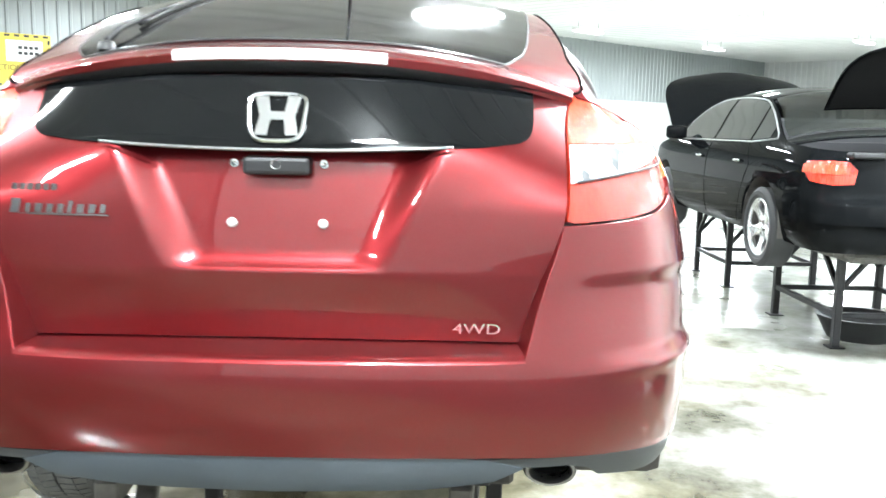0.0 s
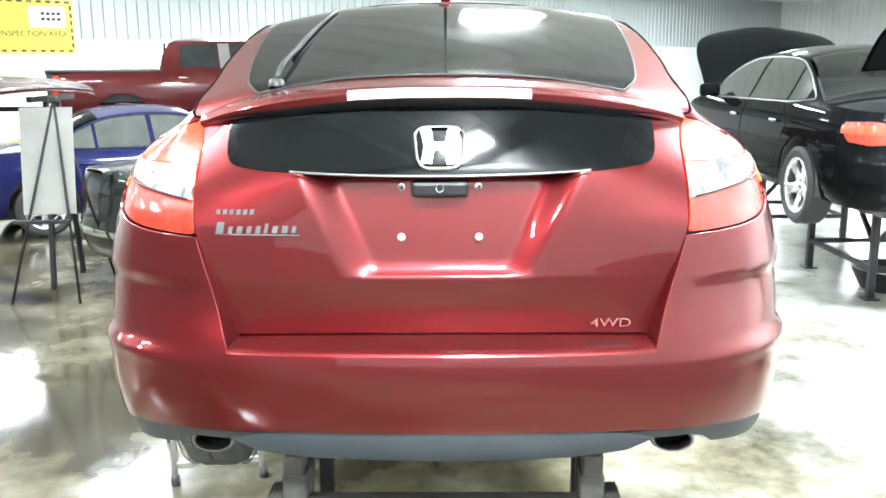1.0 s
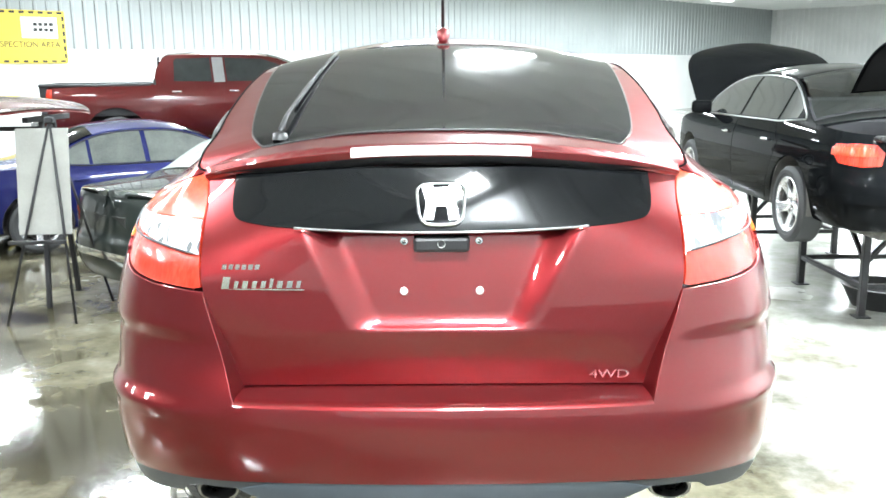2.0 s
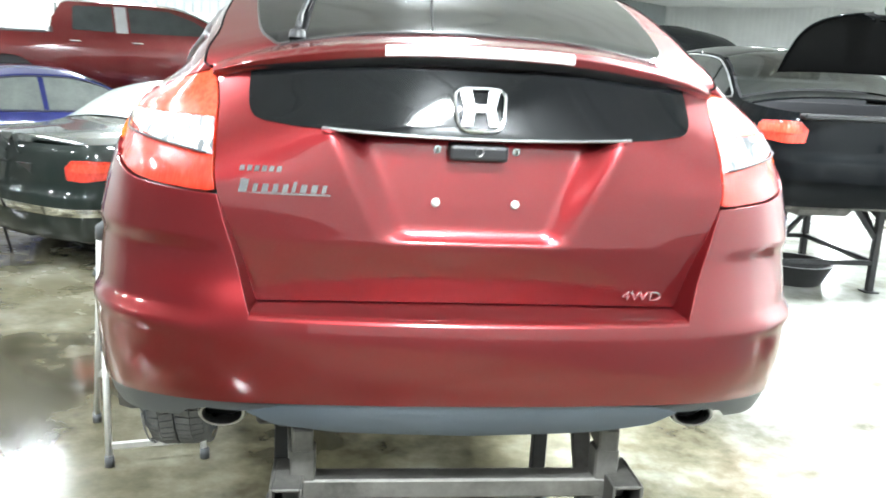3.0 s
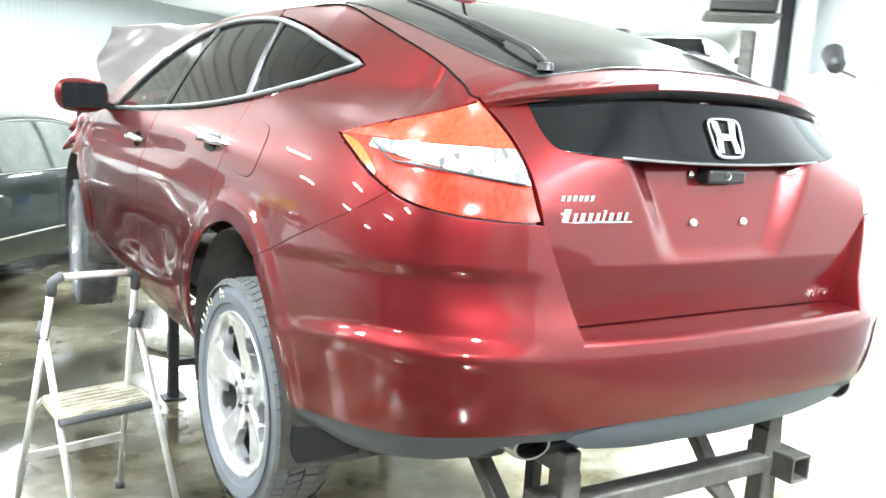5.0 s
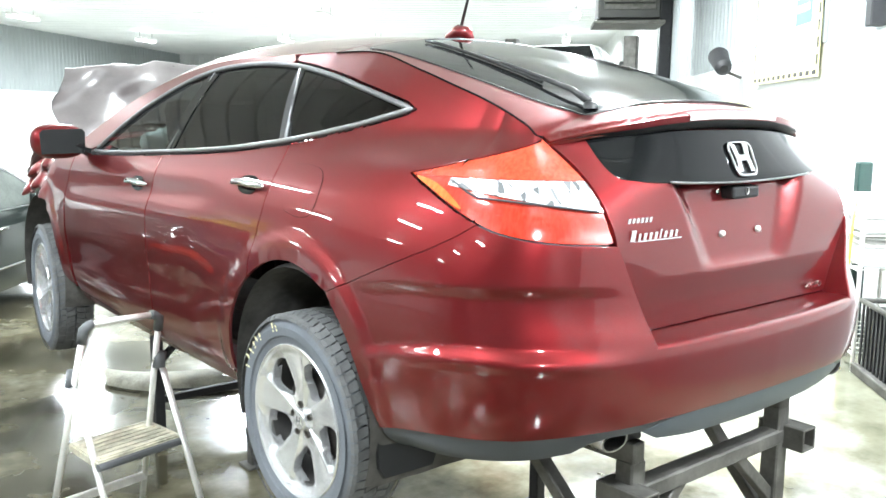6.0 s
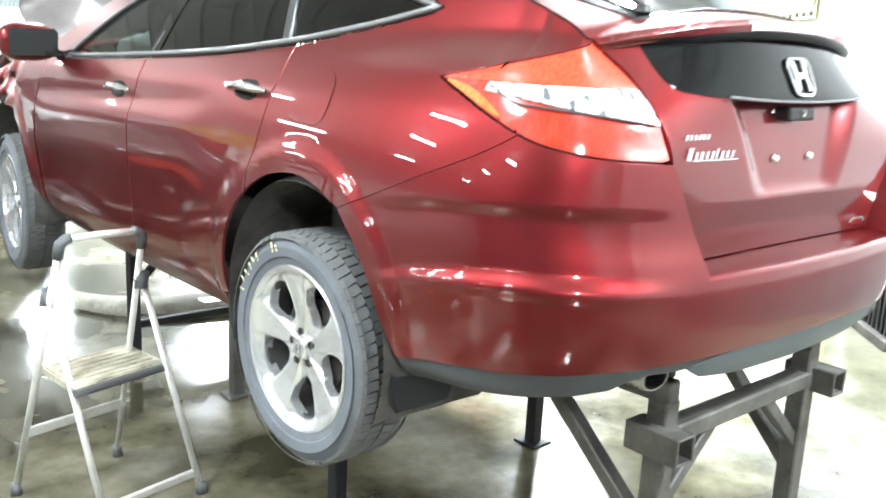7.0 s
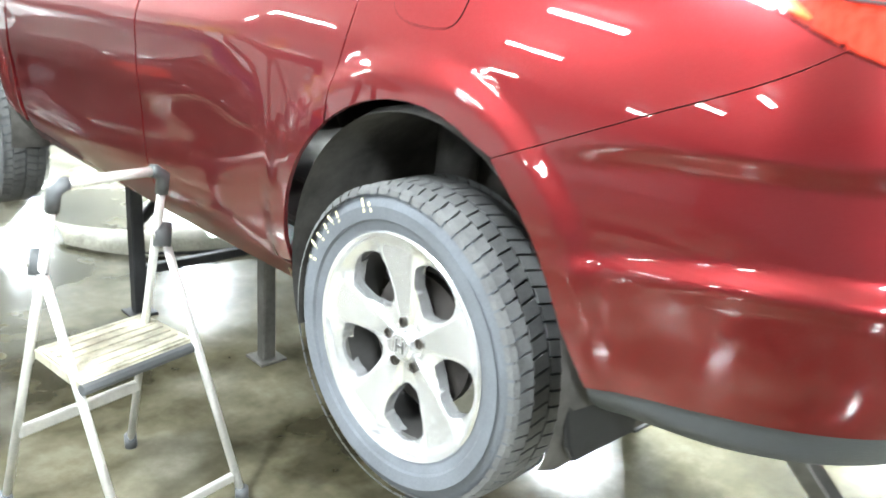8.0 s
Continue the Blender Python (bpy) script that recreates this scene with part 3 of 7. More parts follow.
# ---- wheels ----
def tyre_parts(parent, centre, out, r=0.364, w=0.205, rim_r=0.247, blocks=64, toe=0.0, windows=5, phase=60.0, detail=True, name="wheel", spoke_mat=None, chalk=False, rubber=None):
    """A wheel under a car: tyre with tread, alloy rim with openings, hub cap and nuts. out: -1 or 1, the side that shows."""
    wheel = new(name)
    wheel.parent = parent
    wheel.matrix_local = Matrix.Translation(centre) @ pose(0, 0, 0, 0, 0, (180 if out < 0 else 0) + toe)
    h = w / 2
    wall = [(-h * 0.72, rim_r - 0.004), (-h * 0.92, rim_r + 0.03), (-h, rim_r + 0.062), (-h * 0.96, r - 0.05), (-h * 0.86, r - 0.022), (-h * 0.72, r - 0.009),
            (-h * 0.3, r - 0.013), (h * 0.3, r - 0.013), (h * 0.72, r - 0.009), (h * 0.86, r - 0.022), (h * 0.96, r - 0.05), (h, rim_r + 0.062), (h * 0.96, rim_r + 0.034),
            (h * 0.9, rim_r + 0.03), (h * 0.86, rim_r + 0.012), (h * 0.72, rim_r - 0.004)]
    tyre = part("tyre", lathe(wall, 72), rubber or RUBBER, wheel, "dusty black tyre with worn tread", smooth=True, angle=40)
    if detail:
        verts, faces = [], []
        rows = [(-h * 0.8, -h * 0.47), (-h * 0.445, -h * 0.03), (h * 0.03, h * 0.445), (h * 0.47, h * 0.8)]
        for k in range(blocks):
            for j, (x0, x1) in enumerate(rows):
                a0 = (k + 0.12 + 0.25 * (j % 2)) * math.tau / blocks
                a1 = a0 + 0.84 * math.tau / blocks
                skew = 0.25 * math.tau / blocks * (1 if j < 2 else -1)
                base = len(verts)
                for rr in (r - 0.014, r + 0.0015):
                    for xx, aa in ((x0, a0), (x1, a0 + skew), (x1, a1 + skew), (x0, a1)):
                        drop = 0.012 if abs(xx) > h * 0.7 else 0.0
                        verts.append((xx, (rr - drop) * math.cos(aa), (rr - drop) * math.sin(aa)))
                for f in ((4, 5, 6, 7), (0, 1, 5, 4), (1, 2, 6, 5), (2, 3, 7, 6), (3, 0, 4, 7)):
                    faces.append([base + i for i in f])
            a0 = k * math.tau / blocks
            for sgn in (-1, 1):
                base = len(verts)
                a1 = a0 + 0.86 * math.tau / blocks
                for rr, xx in ((r - 0.004, h * 0.8), (r - 0.012, h * 0.9), (r - 0.022, h * 0.945)):
                    for aa in (a0, a1):
                        verts.append((sgn * (xx + 0.004), (rr + 0.004) * math.cos(aa), (rr + 0.004) * math.sin(aa)))
                faces.append([base, base + 1, base + 3, base + 2])
                faces.append([base + 2, base + 3, base + 5, base + 4])
        bm = bmesh.new()
        me = mesh_of("tread", verts, faces, TREAD, smooth=False)
        bm.from_mesh(me)
        bpy.data.meshes.remove(me)
        bmesh.ops.recalc_face_normals(bm, faces=bm.faces)
        part("tread", bm, TREAD, tyre)
    # the barrel of the rim, its lip and the dished face with openings
    barrel = [(-h * 0.7, rim_r), (-h * 0.5, rim_r - 0.03), (h * 0.5, rim_r - 0.03), (h * 0.66, rim_r - 0.012), (h * 0.72, rim_r + 0.002), (h * 0.86, rim_r + 0.009), (h * 0.9, rim_r + 0.005), (h * 0.87, rim_r - 0.003), (h * 0.74, rim_r - 0.006)]
    rim = part("rim", lathe(barrel[3:], 64), spoke_mat or ALLOY, wheel, "silver alloy rim", smooth=True, angle=40)
    part("barrel", lathe(barrel[:3] + [(h * 0.655, rim_r - 0.014)], 48), BARREL, rim, "inner barrel darkened for shade and brake dust", smooth=True, angle=40)

    def face_x(rad, a):
        dish = h * 0.70 - 0.038 * (1 - (rad / rim_r)) ** 0.8 + 0.014 * hump((rad - 0.04) / 0.05) + 0.006 * step01(rim_r - 0.025, rim_r - 0.006, rad)
        u = ((math.degrees(a) - phase + 36) % (360 / windows)) - 36
        ridge = abs(abs(u) - 36) / 36
        return dish + 0.012 * (1 - step01(0.34, 0.62, ridge)) * min(1, rad / 0.11)

    verts, faces, nr, na = [], [], 34, 240
    radii = [0.03 + (rim_r - 0.004 - 0.03) * i / (nr - 1) for i in range(nr)]
    half_w = 360 / windows

    def cut(rad, a):
        """How far inside an opening a place lies, by its outline; negative outside."""
        u = ((math.degrees(a) - phase + half_w / 2) % half_w) - half_w / 2
        tr = (rad - 0.155) / 0.065
        if abs(tr) >= 1:
            return -1.0
        wide = 25.0 * (0.72 + 0.26 * (tr + 1) / 2) * math.sqrt(1 - abs(tr) ** 2.3)
        return wide - abs(u)

    ids = {}
    for i, rad in enumerate(radii):
        for k in range(na):
            ids[i, k] = len(verts)
            a = k * math.tau / na
            verts.append((face_x(rad, a), rad * math.cos(a), rad * math.sin(a)))
    kept = set()
    for i in range(nr - 1):
        for k in range(na):
            a, rad = (k + 0.5) * math.tau / na, (radii[i] + radii[i + 1]) / 2
            if cut(rad, a) < 0:
                kept.add((i, k))
                faces.append((ids[i, k], ids[i, (k + 1) % na], ids[i + 1, (k + 1) % na], ids[i + 1, k]))
    edge = {}
    for f in faces:
        for a, b in zip(f, f[1:] + f[:1]):
            edge[(a, b)] = True
    # round off the outlines of the openings
    ring = {a: b for a, b in edge if (b, a) not in edge and 0.04 < np.hypot(*verts[a][1:]) < rim_r - 0.008}
    back = {b: a for a, b in ring.items()}
    for _ in range(5):
        moved = {i: tuple((verts[i][c] * 2 + verts[ring[i]][c] + verts[back[i]][c]) / 4 for c in (1, 2)) for i in ring if i in back}
        for i, (yy, zz) in moved.items():
            verts[i] = (verts[i][0], yy, zz)
    for a, b in list(edge):
        if (b, a) not in edge and np.hypot(*verts[a][1:]) > 0.04 and np.hypot(*verts[a][1:]) < rim_r - 0.008:
            base = len(verts)
            for i in (b, a):
                verts.append((verts[i][0] - 0.03, verts[i][1] * 0.985, verts[i][2] * 0.985))
            faces.append((b, a, base + 1, base))
    bm = bmesh.new()
    me = mesh_of("spokes", verts, faces, ALLOY)
    bm.from_mesh(me)
    bpy.data.meshes.remove(me)
    bmesh.ops.recalc_face_normals(bm, faces=bm.faces)
    part("spokes", bm, spoke_mat or ALLOY, rim, smooth=True, angle=50)
    cap = [(h * 0.62 - 0.012, 0.036), (h * 0.62 + 0.006, 0.034), (h * 0.62 + 0.01, 0.028), (h * 0.62 + 0.01, 0.0005)]
    hub = part("hub_cap", lathe(cap, 28), spoke_mat or ALLOY, wheel, smooth=True, angle=30)
    if detail:
        x = h * 0.62 + 0.0105
        bars = bmesh.new()
        for yy in (-0.01, 0.01):
            box((0.003, 0.005, 0.03), (x, yy, 0), bevel=0, bm=bars)
        box((0.003, 0.018, 0.005), (x, 0, 0), bevel=0, bm=bars)
        part("hub_mark", bars, TRIM_GREY, hub)
    for k in range(5):
        a = radians(phase + 36 + 72 * k)
        part("wheel_nut", lathe([(h * 0.62 - 0.022, 0.0125), (h * 0.62 + 0.002, 0.0115), (h * 0.62 + 0.002, 0.009), (h * 0.62 - 0.003, 0.0085), (h * 0.62 - 0.001, 0.0004)], 12, at=(0, 0.052 * math.cos(a), 0.052 * math.sin(a))), EXHAUST, wheel)
    part("brake_disc", lathe([(-0.01, 0.05), (-0.01, 0.15), (0.012, 0.15), (0.012, 0.05)], 36), BRAKE, wheel, smooth=True, angle=30)
    part("hub_back", lathe([(-0.07, 0.001), (-0.07, 0.1), (h * 0.4, 0.07), (h * 0.5, 0.03)], 20), BRAKE, wheel, smooth=True, angle=30)
    if chalk:
        for k, (ang, wid, rad) in enumerate([(128, 0.012, 0.31), (133, 0.014, 0.315), (138, 0.01, 0.31), (144, 0.016, 0.31), (150, 0.012, 0.315), (156, 0.012, 0.305), (110, 0.016, 0.31), (106, 0.008, 0.305)]):
            a = radians(ang)
            part("chalk_mark", box((0.002, 0.006, wid + 0.014), (h * 0.985, rad * math.cos(a), rad * math.sin(a)), (math.degrees(a) - 90 + 20 * (k % 2), 0, 0), 0), CHALK, tyre)
    return wheel
# ---- the red crossover on stands: y 0 at its tail, heights as it stands lifted ----
ARCH_Y, ARCH_Z, ARCH_R = 1.080, 0.910, 0.42
FRONT_Y = 3.96
PINCH_Y, PINCH = [0.2, 0.30, 0.40, 0.5, 0.7, 0.9, 1.1, 1.35], [0.0, 0.05, 0.09, 0.09, 0.065, 0.035, 0.01, 0.0]


def crossover_extra(s, y, z):
    d = 0.0
    front = s > 5.6
    # flared lips round the wheel openings
    for cy in (ARCH_Y, FRONT_Y):
        r = math.hypot(y - cy, z - ARCH_Z)
        if s > 1.15 and r < 0.75:
            d += 0.010 * (1 - step01(0.465, 0.52, r))
    # the hollow and the ledge round the tail
    wide = step01(0.5, 0.8, s) * (1 - step01(1.22, 1.45, s))
    near = step01(0.5, 0.8, s) * (1 - step01(1.02, 1.26, s))
    ledge = float(np.interp(y, [0.16, 0.30, 0.42, 0.58, 0.68], [1.176, 1.176, 1.164, 1.136, 1.11]))
    crease = float(np.interp(y, [0.1, 0.3, 0.55, 0.74], [1.358, 1.353, 1.338, 1.312]))
    d -= 0.011 * step01(crease + 0.010, crease - 0.028, z) * step01(ledge + 0.004, ledge + 0.045, z) * wide
    d += 0.006 * hump((z - ledge) / 0.018) * near
    # the shoulders draw in towards the tail
    if s < 2.6:
        d -= float(np.interp(y, PINCH_Y, PINCH)) * step01(1.615, 1.74, z)
    # the tail's lower corners tuck under
    d -= 0.06 * step01(0.93, 0.83, z) ** 1.3 * step01(0.45, 0.75, s) * (1 - step01(0.75, 1.3, y))
    # the doors' hollow, the shoulder line above it
    door = step01(1.55, 1.9, y) * (1 - step01(3.3, 3.55, y))
    d -= 0.014 * hump((z - (1.10 + 0.05 * (2.6 - y))) / 0.11) * door
    d += 0.007 * hump((z - (1.36 + 0.045 * (2.4 - y))) / 0.05) * door
    d -= 0.006 * hump((z - (1.45 + 0.04 * (2.4 - y))) / 0.04) * door
    return d


SHAPE = Shell(
    plan=[(0, 0.0), (0.25, 0.008), (0.485, 0.036), (0.66, 0.1), (0.8, 0.21), (0.878, 0.36), (0.918, 0.55), (0.938, 0.8), (0.944, 1.1), (0.946, 1.6), (0.946, 2.5), (0.942, 3.4), (0.93, 4.0), (0.885, 4.45), (0.76, 4.8), (0.5, 4.95), (0, 5.0)],
    side=[(0.74, -0.13), (0.8, -0.085), (0.86, -0.045), (0.95, -0.018), (1.05, -0.008), (1.14, 0), (1.25, -0.006), (1.35, -0.018), (1.45, -0.038), (1.55, -0.072), (1.62, -0.103), (1.68, -0.145), (1.75, -0.19), (1.85, -0.245), (1.95, -0.315), (2.0, -0.38), (2.1, -0.5)],
    rear=[(0.85, -0.125), (0.90, -0.085), (0.95, -0.048), (1.02, -0.017), (1.1, -0.003), (1.17, 0.0), (1.215, -0.008), (1.3, -0.034), (1.4, -0.048), (1.475, -0.060), (1.55, -0.092), (1.62, -0.150), (1.70, -0.258), (1.8, -0.36), (2.0, -0.55)],
    edge=[(-0.3, 1.69), (0.31, 1.716), (0.40, 1.752), (0.56, 1.813), (0.82, 1.897), (1.18, 1.972), (1.7, 1.985), (2.2, 1.985), (2.5, 1.955), (2.8, 1.88), (3.05, 1.79), (3.3, 1.68), (3.5, 1.595), (4.2, 1.5), (4.9, 1.3), (5.2, 1.2)],
    crown=[(-0.3, 1.775), (0.05, 1.782), (0.17, 1.790), (0.3, 1.812), (0.6, 1.893), (0.9, 1.968), (1.25, 2.04), (1.6, 2.075), (2.2, 2.095), (2.7, 2.07), (3.0, 2.0), (3.3, 1.88), (3.7, 1.68), (3.9, 1.62), (4.5, 1.53), (5.0, 1.32)],
    extra=crossover_extra,
    tail=0.345,
)
WRAP, TOP = SHAPE.wrap(), SHAPE.top()
SY = SHAPE.at_y


def sz(points):
    """Side outline given in (y, z) as (s, z)."""
    return [(SHAPE.true_s(y, z), z) for y, z in points]


crossover = thing("crossover_car", "dark red pearl crossover car lifted on steel stands, damaged front", "car")
CAR = crossover

# outlines shared by neighbouring panels, in (s, z) on the left half
def s_at(x, z):
    """The place along the plan line where the skin has that half width at a height."""
    lo, hi = 0.0, 1.6
    for _ in range(40):
        m = (lo + hi) / 2
        lo, hi = (m, hi) if -WRAP(m, z)[0] < x else (lo, m)
    return lo


TAIL_EDGE = spline([(s_at(x, z), z) for x, z in ((0.487, 1.210), (0.522, 1.33), (0.560, 1.45), (0.569, 1.55), (0.571, 1.614), (0.575, 1.657), (0.587, 1.696), (0.597, 1.712))], steps=5)
TE = TAIL_EDGE[-1][0]
LIGHT_TIP = (1.27, 1.618)
LIGHT_LOW = spline([LIGHT_TIP, (1.172, 1.580), (1.077, 1.542), (0.943, 1.495), (0.783, 1.471), (s_at(0.562, 1.463) + 0.004, 1.463)], steps=6)
LIGHT_UP = spline([(TE + 0.004, 1.706), (0.908, 1.687), (1.016, 1.669), (1.102, 1.652), (1.186, 1.634), LIGHT_TIP], steps=5)
ARCH_REAR = [(0.674, 1.03), (0.645, 0.975), (0.622, 0.932)]
arch_top = arc_points(ARCH_Y, ARCH_Z, ARCH_R, 0, 155, 24)
SEAM = spline([(0.850, 1.271), (0.72, 1.328), (0.58, 1.389), (0.47, 1.436), (0.40, 1.472), (0.352, 1.505)], steps=4)
arch_q = [p for p in arch_top if 0.862 < p[0] < 1.325]
arch_b = [p for p in arch_top if p[0] < 0.845] + ARCH_REAR
GAP = 0.0016

# bumper: from the middle of the tail round to the wheel opening
bumper = [(0, 1.205), (TAIL_EDGE[0][0], 1.205)] + [(s - 0.004, z) for s, z in TAIL_EDGE if z < 1.452]
bumper += [(s_at(0.559, 1.457), 1.457)] + [(s, z - 0.006) for s, z in reversed(LIGHT_LOW) if s_at(0.58, 1.463) < s < SHAPE.true_s(0.352, 1.512)]
bumper += sz([(y, z - GAP) for y, z in reversed(SEAM)])
bumper += sz(arch_b)
bumper += [(SY(0.62), 0.932), (SY(0.50), 0.953), (SY(0.40), 0.966), (0.85, 0.983), (0.72, 0.996), (0.6, 1.006), (0.45, 1.016), (0.3, 1.02), (0, 1.022)]
tail = skin("rear_bumper", bumper, WRAP, RED, CAR, "dark red painted rear bumper", du=0.022, dv=0.01, flange=0.11, both=True, round_edge=0.005)
# the lip of the bumper below the tailgate
lipv, lipf = [], []
ns = 40
for k in range(ns + 1):
    s = -0.487 + 0.974 * k / ns
    a = WRAP(s, 1.2055)
    lipv += [a, (a[0], a[1] + 0.0025, 1.2105), (a[0], a[1] + 0.008, 1.2145), (a[0], a[1] + 0.017, 1.217), (a[0], a[1] + 0.03, 1.218), (a[0], a[1] + 0.16, 1.222)]
for k in range(ns):
    for j in range(5):
        lipf.append((6 * k + j, 6 * k + j + 1, 6 * k + j + 7, 6 * k + j + 6))
put("bumper_shelf", mesh_of("bumper_shelf", lipv, lipf, RED), tail)
# lower valance and corner cladding
val = [(0, 1.019), (0.30, 1.019), (0.42, 1.010), (0.5, 0.985), (0.44, 0.955), (0.3, 0.938), (0, 0.932)]
skin("valance", val, SHAPE.wrap(0.004), VALANCE, tail, "blue-grey rear valance", du=0.03, dv=0.012, flange=0.06, both=True)
clad = [(0.43, 1.010), (0.6, 1.003), (0.72, 0.993), (0.85, 0.980), (SY(0.40), 0.963), (SY(0.50), 0.950), (SY(0.62), 0.929), (SY(0.62), 0.868), (SY(0.5), 0.888), (SY(0.35), 0.905), (0.80, 0.924), (0.70, 0.940), (0.655, 0.968), (0.60, 0.982), (0.52, 0.986), (0.47, 0.990)]
skin("corner_cladding", clad, SHAPE.wrap(0.006), PLASTIC, tail, "dark grey plastic cladding", du=0.03, dv=0.012, flange=0.06)
skin("corner_cladding", clad, SHAPE.wrap(0.006), PLASTIC, tail, "dark grey plastic cladding", du=0.03, dv=0.012, flange=0.06, mirror=True)

# side glass outlines in (y, z)
GLASS_ALL = spline([(3.12, 1.585), (2.9, 1.715), (2.65, 1.83), (2.4, 1.915), (2.15, 1.952), (1.85, 1.957), (1.55, 1.938), (1.25, 1.893), (1.0, 1.838), (0.80, 1.788)], steps=5)
GLASS_LOW = spline([(0.80, 1.784), (1.0, 1.735), (1.28, 1.688), (1.7, 1.645), (2.2, 1.615), (2.7, 1.592), (3.12, 1.578)], steps=5)


def window_part(y0, y1, lean0, lean1):
    """The part of the side glass between two leaning lines."""
    poly = GLASS_ALL + GLASS_LOW[1:-1]
    poly = clip(poly, lambda p: p[0] >= y0 + lean0 * (p[1] - 1.65) / 0.3, lambda p, q: cross_lean(p, q, y0, lean0))
    return clip(poly, lambda p: p[0] <= y1 + lean1 * (p[1] - 1.65) / 0.3, lambda p, q: cross_lean(p, q, y1, lean1))


def cross_lean(p, q, y0, lean):
    fp, fq = p[0] - y0 - lean * (p[1] - 1.65) / 0.3, q[0] - y0 - lean * (q[1] - 1.65) / 0.3
    t = fp / (fp - fq)
    return (p[0] + (q[0] - p[0]) * t, p[1] + (q[1] - p[1]) * t)


def up(points, by):
    return [(y, z + by) for y, z in points]


SEAM_HATCH = spline([(0.346, 1.715), (0.397, 1.752), (0.575, 1.818), (0.71, 1.860), (0.845, 1.900), (1.10, 1.965), (1.35, 1.976)], steps=5)
ROOF_LINE = [(y, SHAPE.edge_of(y) - 0.002) for y in np.linspace(1.35, 3.5, 30)]
for mirror in (False, True):
    # quarter panel
    q = sz(arch_q[::-1] + [(1.325, ARCH_Z + math.sqrt(ARCH_R ** 2 - (1.325 - ARCH_Y) ** 2))]) + [(SY(1.325), 1.30)] + sz([(1.30, 1.45), (1.285, 1.60), (1.285, 1.668)])
    q += sz([(y, z - 0.016) for y, z in reversed(GLASS_LOW) if y < 1.26]) + sz([(0.775, 1.785)])
    q += sz([(y, z + 0.016) for y, z in reversed(GLASS_ALL) if 0.82 < y < 1.6]) + sz([(1.6, 1.962), (1.6, 1.978)])
    q += sz([(y, z) for y, z in reversed(SEAM_HATCH)])
    q += [(s, z + 0.005) for s, z in LIGHT_UP if s > TE + 0.03] + [(LIGHT_TIP[0] + 0.008, LIGHT_TIP[1])]
    q += [(s, z - 0.005) for s, z in LIGHT_LOW if SHAPE.true_s(0.360, 1.517) < s < LIGHT_TIP[0] - 0.01]
    q += sz([(y, z + GAP) for y, z in reversed(SEAM)])
    quarter = skin("quarter_panel", q, WRAP, RED, CAR, "dark red quarter panel", du=0.025, dv=0.02, flange=0.012, mirror=mirror)
    strip_on("hatch_gap", sz(SEAM_HATCH), WRAP, 0.0028, DARK_HOLE, quarter, mirror=mirror, lift=0.001)
    # fuel flap on the left side
    if not mirror:
        flap = sz(spline([(1.17, 1.612), (1.05, 1.610), (0.998, 1.575), (0.995, 1.50), (1.03, 1.465), (1.14, 1.468), (1.19, 1.505), (1.195, 1.58)], True, 4))
        skin("fuel_flap", flap, WRAP, RED, quarter, "", du=0.03, dv=0.03, flange=0.004, lift=0.0015)
        strip_on("flap_gap", flap, WRAP, 0.0011, DARK_HOLE, quarter, closed=True, lift=0.0004)
    # rear door and front door, below and round the glass
    rd = sz([(1.50, 0.885)] + arc_points(ARCH_Y, ARCH_Z, ARCH_R, 0, 53, 10)) + sz([(1.33, 1.30), (1.306, 1.45), (1.291, 1.60), (1.291, 1.668)])
    rd += sz([(y, z - 0.016) for y, z in GLASS_LOW if 1.29 < y < 2.27]) + sz([(2.27, 1.597), (2.275, 1.4), (2.26, 1.1), (2.235, 0.90), (2.22, 0.842), (1.9, 0.852), (1.6, 0.868)])
    rear_door = skin("rear_door", rd, WRAP, RED, CAR, "dark red rear door", du=0.04, dv=0.02, flange=0.012, mirror=mirror)
    fd = sz([(2.23, 0.842), (2.245, 0.90), (2.27, 1.1), (2.285, 1.4), (2.28, 1.596)])
    fd += sz([(y, z - 0.016) for y, z in GLASS_LOW if 2.29 < y < 3.1]) + sz([(3.14, 1.562), (3.34, 1.58), (3.4, 1.55), (3.42, 1.4), (3.40, 1.15), (3.37, 0.95), (3.35, 0.86), (2.8, 0.842)])
    front_door = skin("front_door", fd, WRAP, RED, CAR, "dark red front door", du=0.04, dv=0.02, flange=0.012, mirror=mirror)
    # sills
    skin("sill", sz([(1.51, 0.862), (1.9, 0.846), (2.3, 0.836), (2.8, 0.836), (3.4, 0.852), (3.42, 0.80), (2.8, 0.785), (2.2, 0.785), (1.54, 0.80)]), SHAPE.wrap(0.01), RED, CAR, "", du=0.06, dv=0.02, flange=0.1, mirror=mirror)
    # front wing, crumpled
    wing_arch = arc_points(FRONT_Y, ARCH_Z, ARCH_R + 0.01, 178, 60, 16)
    wing = sz([(3.41, 0.87), (3.43, 1.15), (3.43, 1.4), (3.41, 1.56), (3.5, 1.585), (3.8, 1.54), (4.15, 1.48), (4.3, 1.40), (4.22, 1.30)]) + sz([p for p in reversed(wing_arch)])

    def crumple(s, z, w=WRAP):
        p = w(s, z)
        a = step01(3.6, 4.1, p[1]) * (0.045 * math.sin(p[1] * 31 + z * 23) + 0.03 * math.sin(p[1] * 17 - z * 41))
        return (p[0] + a * (1 if p[0] < 0 else -1) * 0.6, p[1], p[2] + a * 0.5)

    crumple.centre = (0, 2.4, 0.6)
    skin("front_wing", wing, crumple, RED, CAR, "crumpled dark red front wing", du=0.04, dv=0.03, flange=0.015, mirror=mirror)
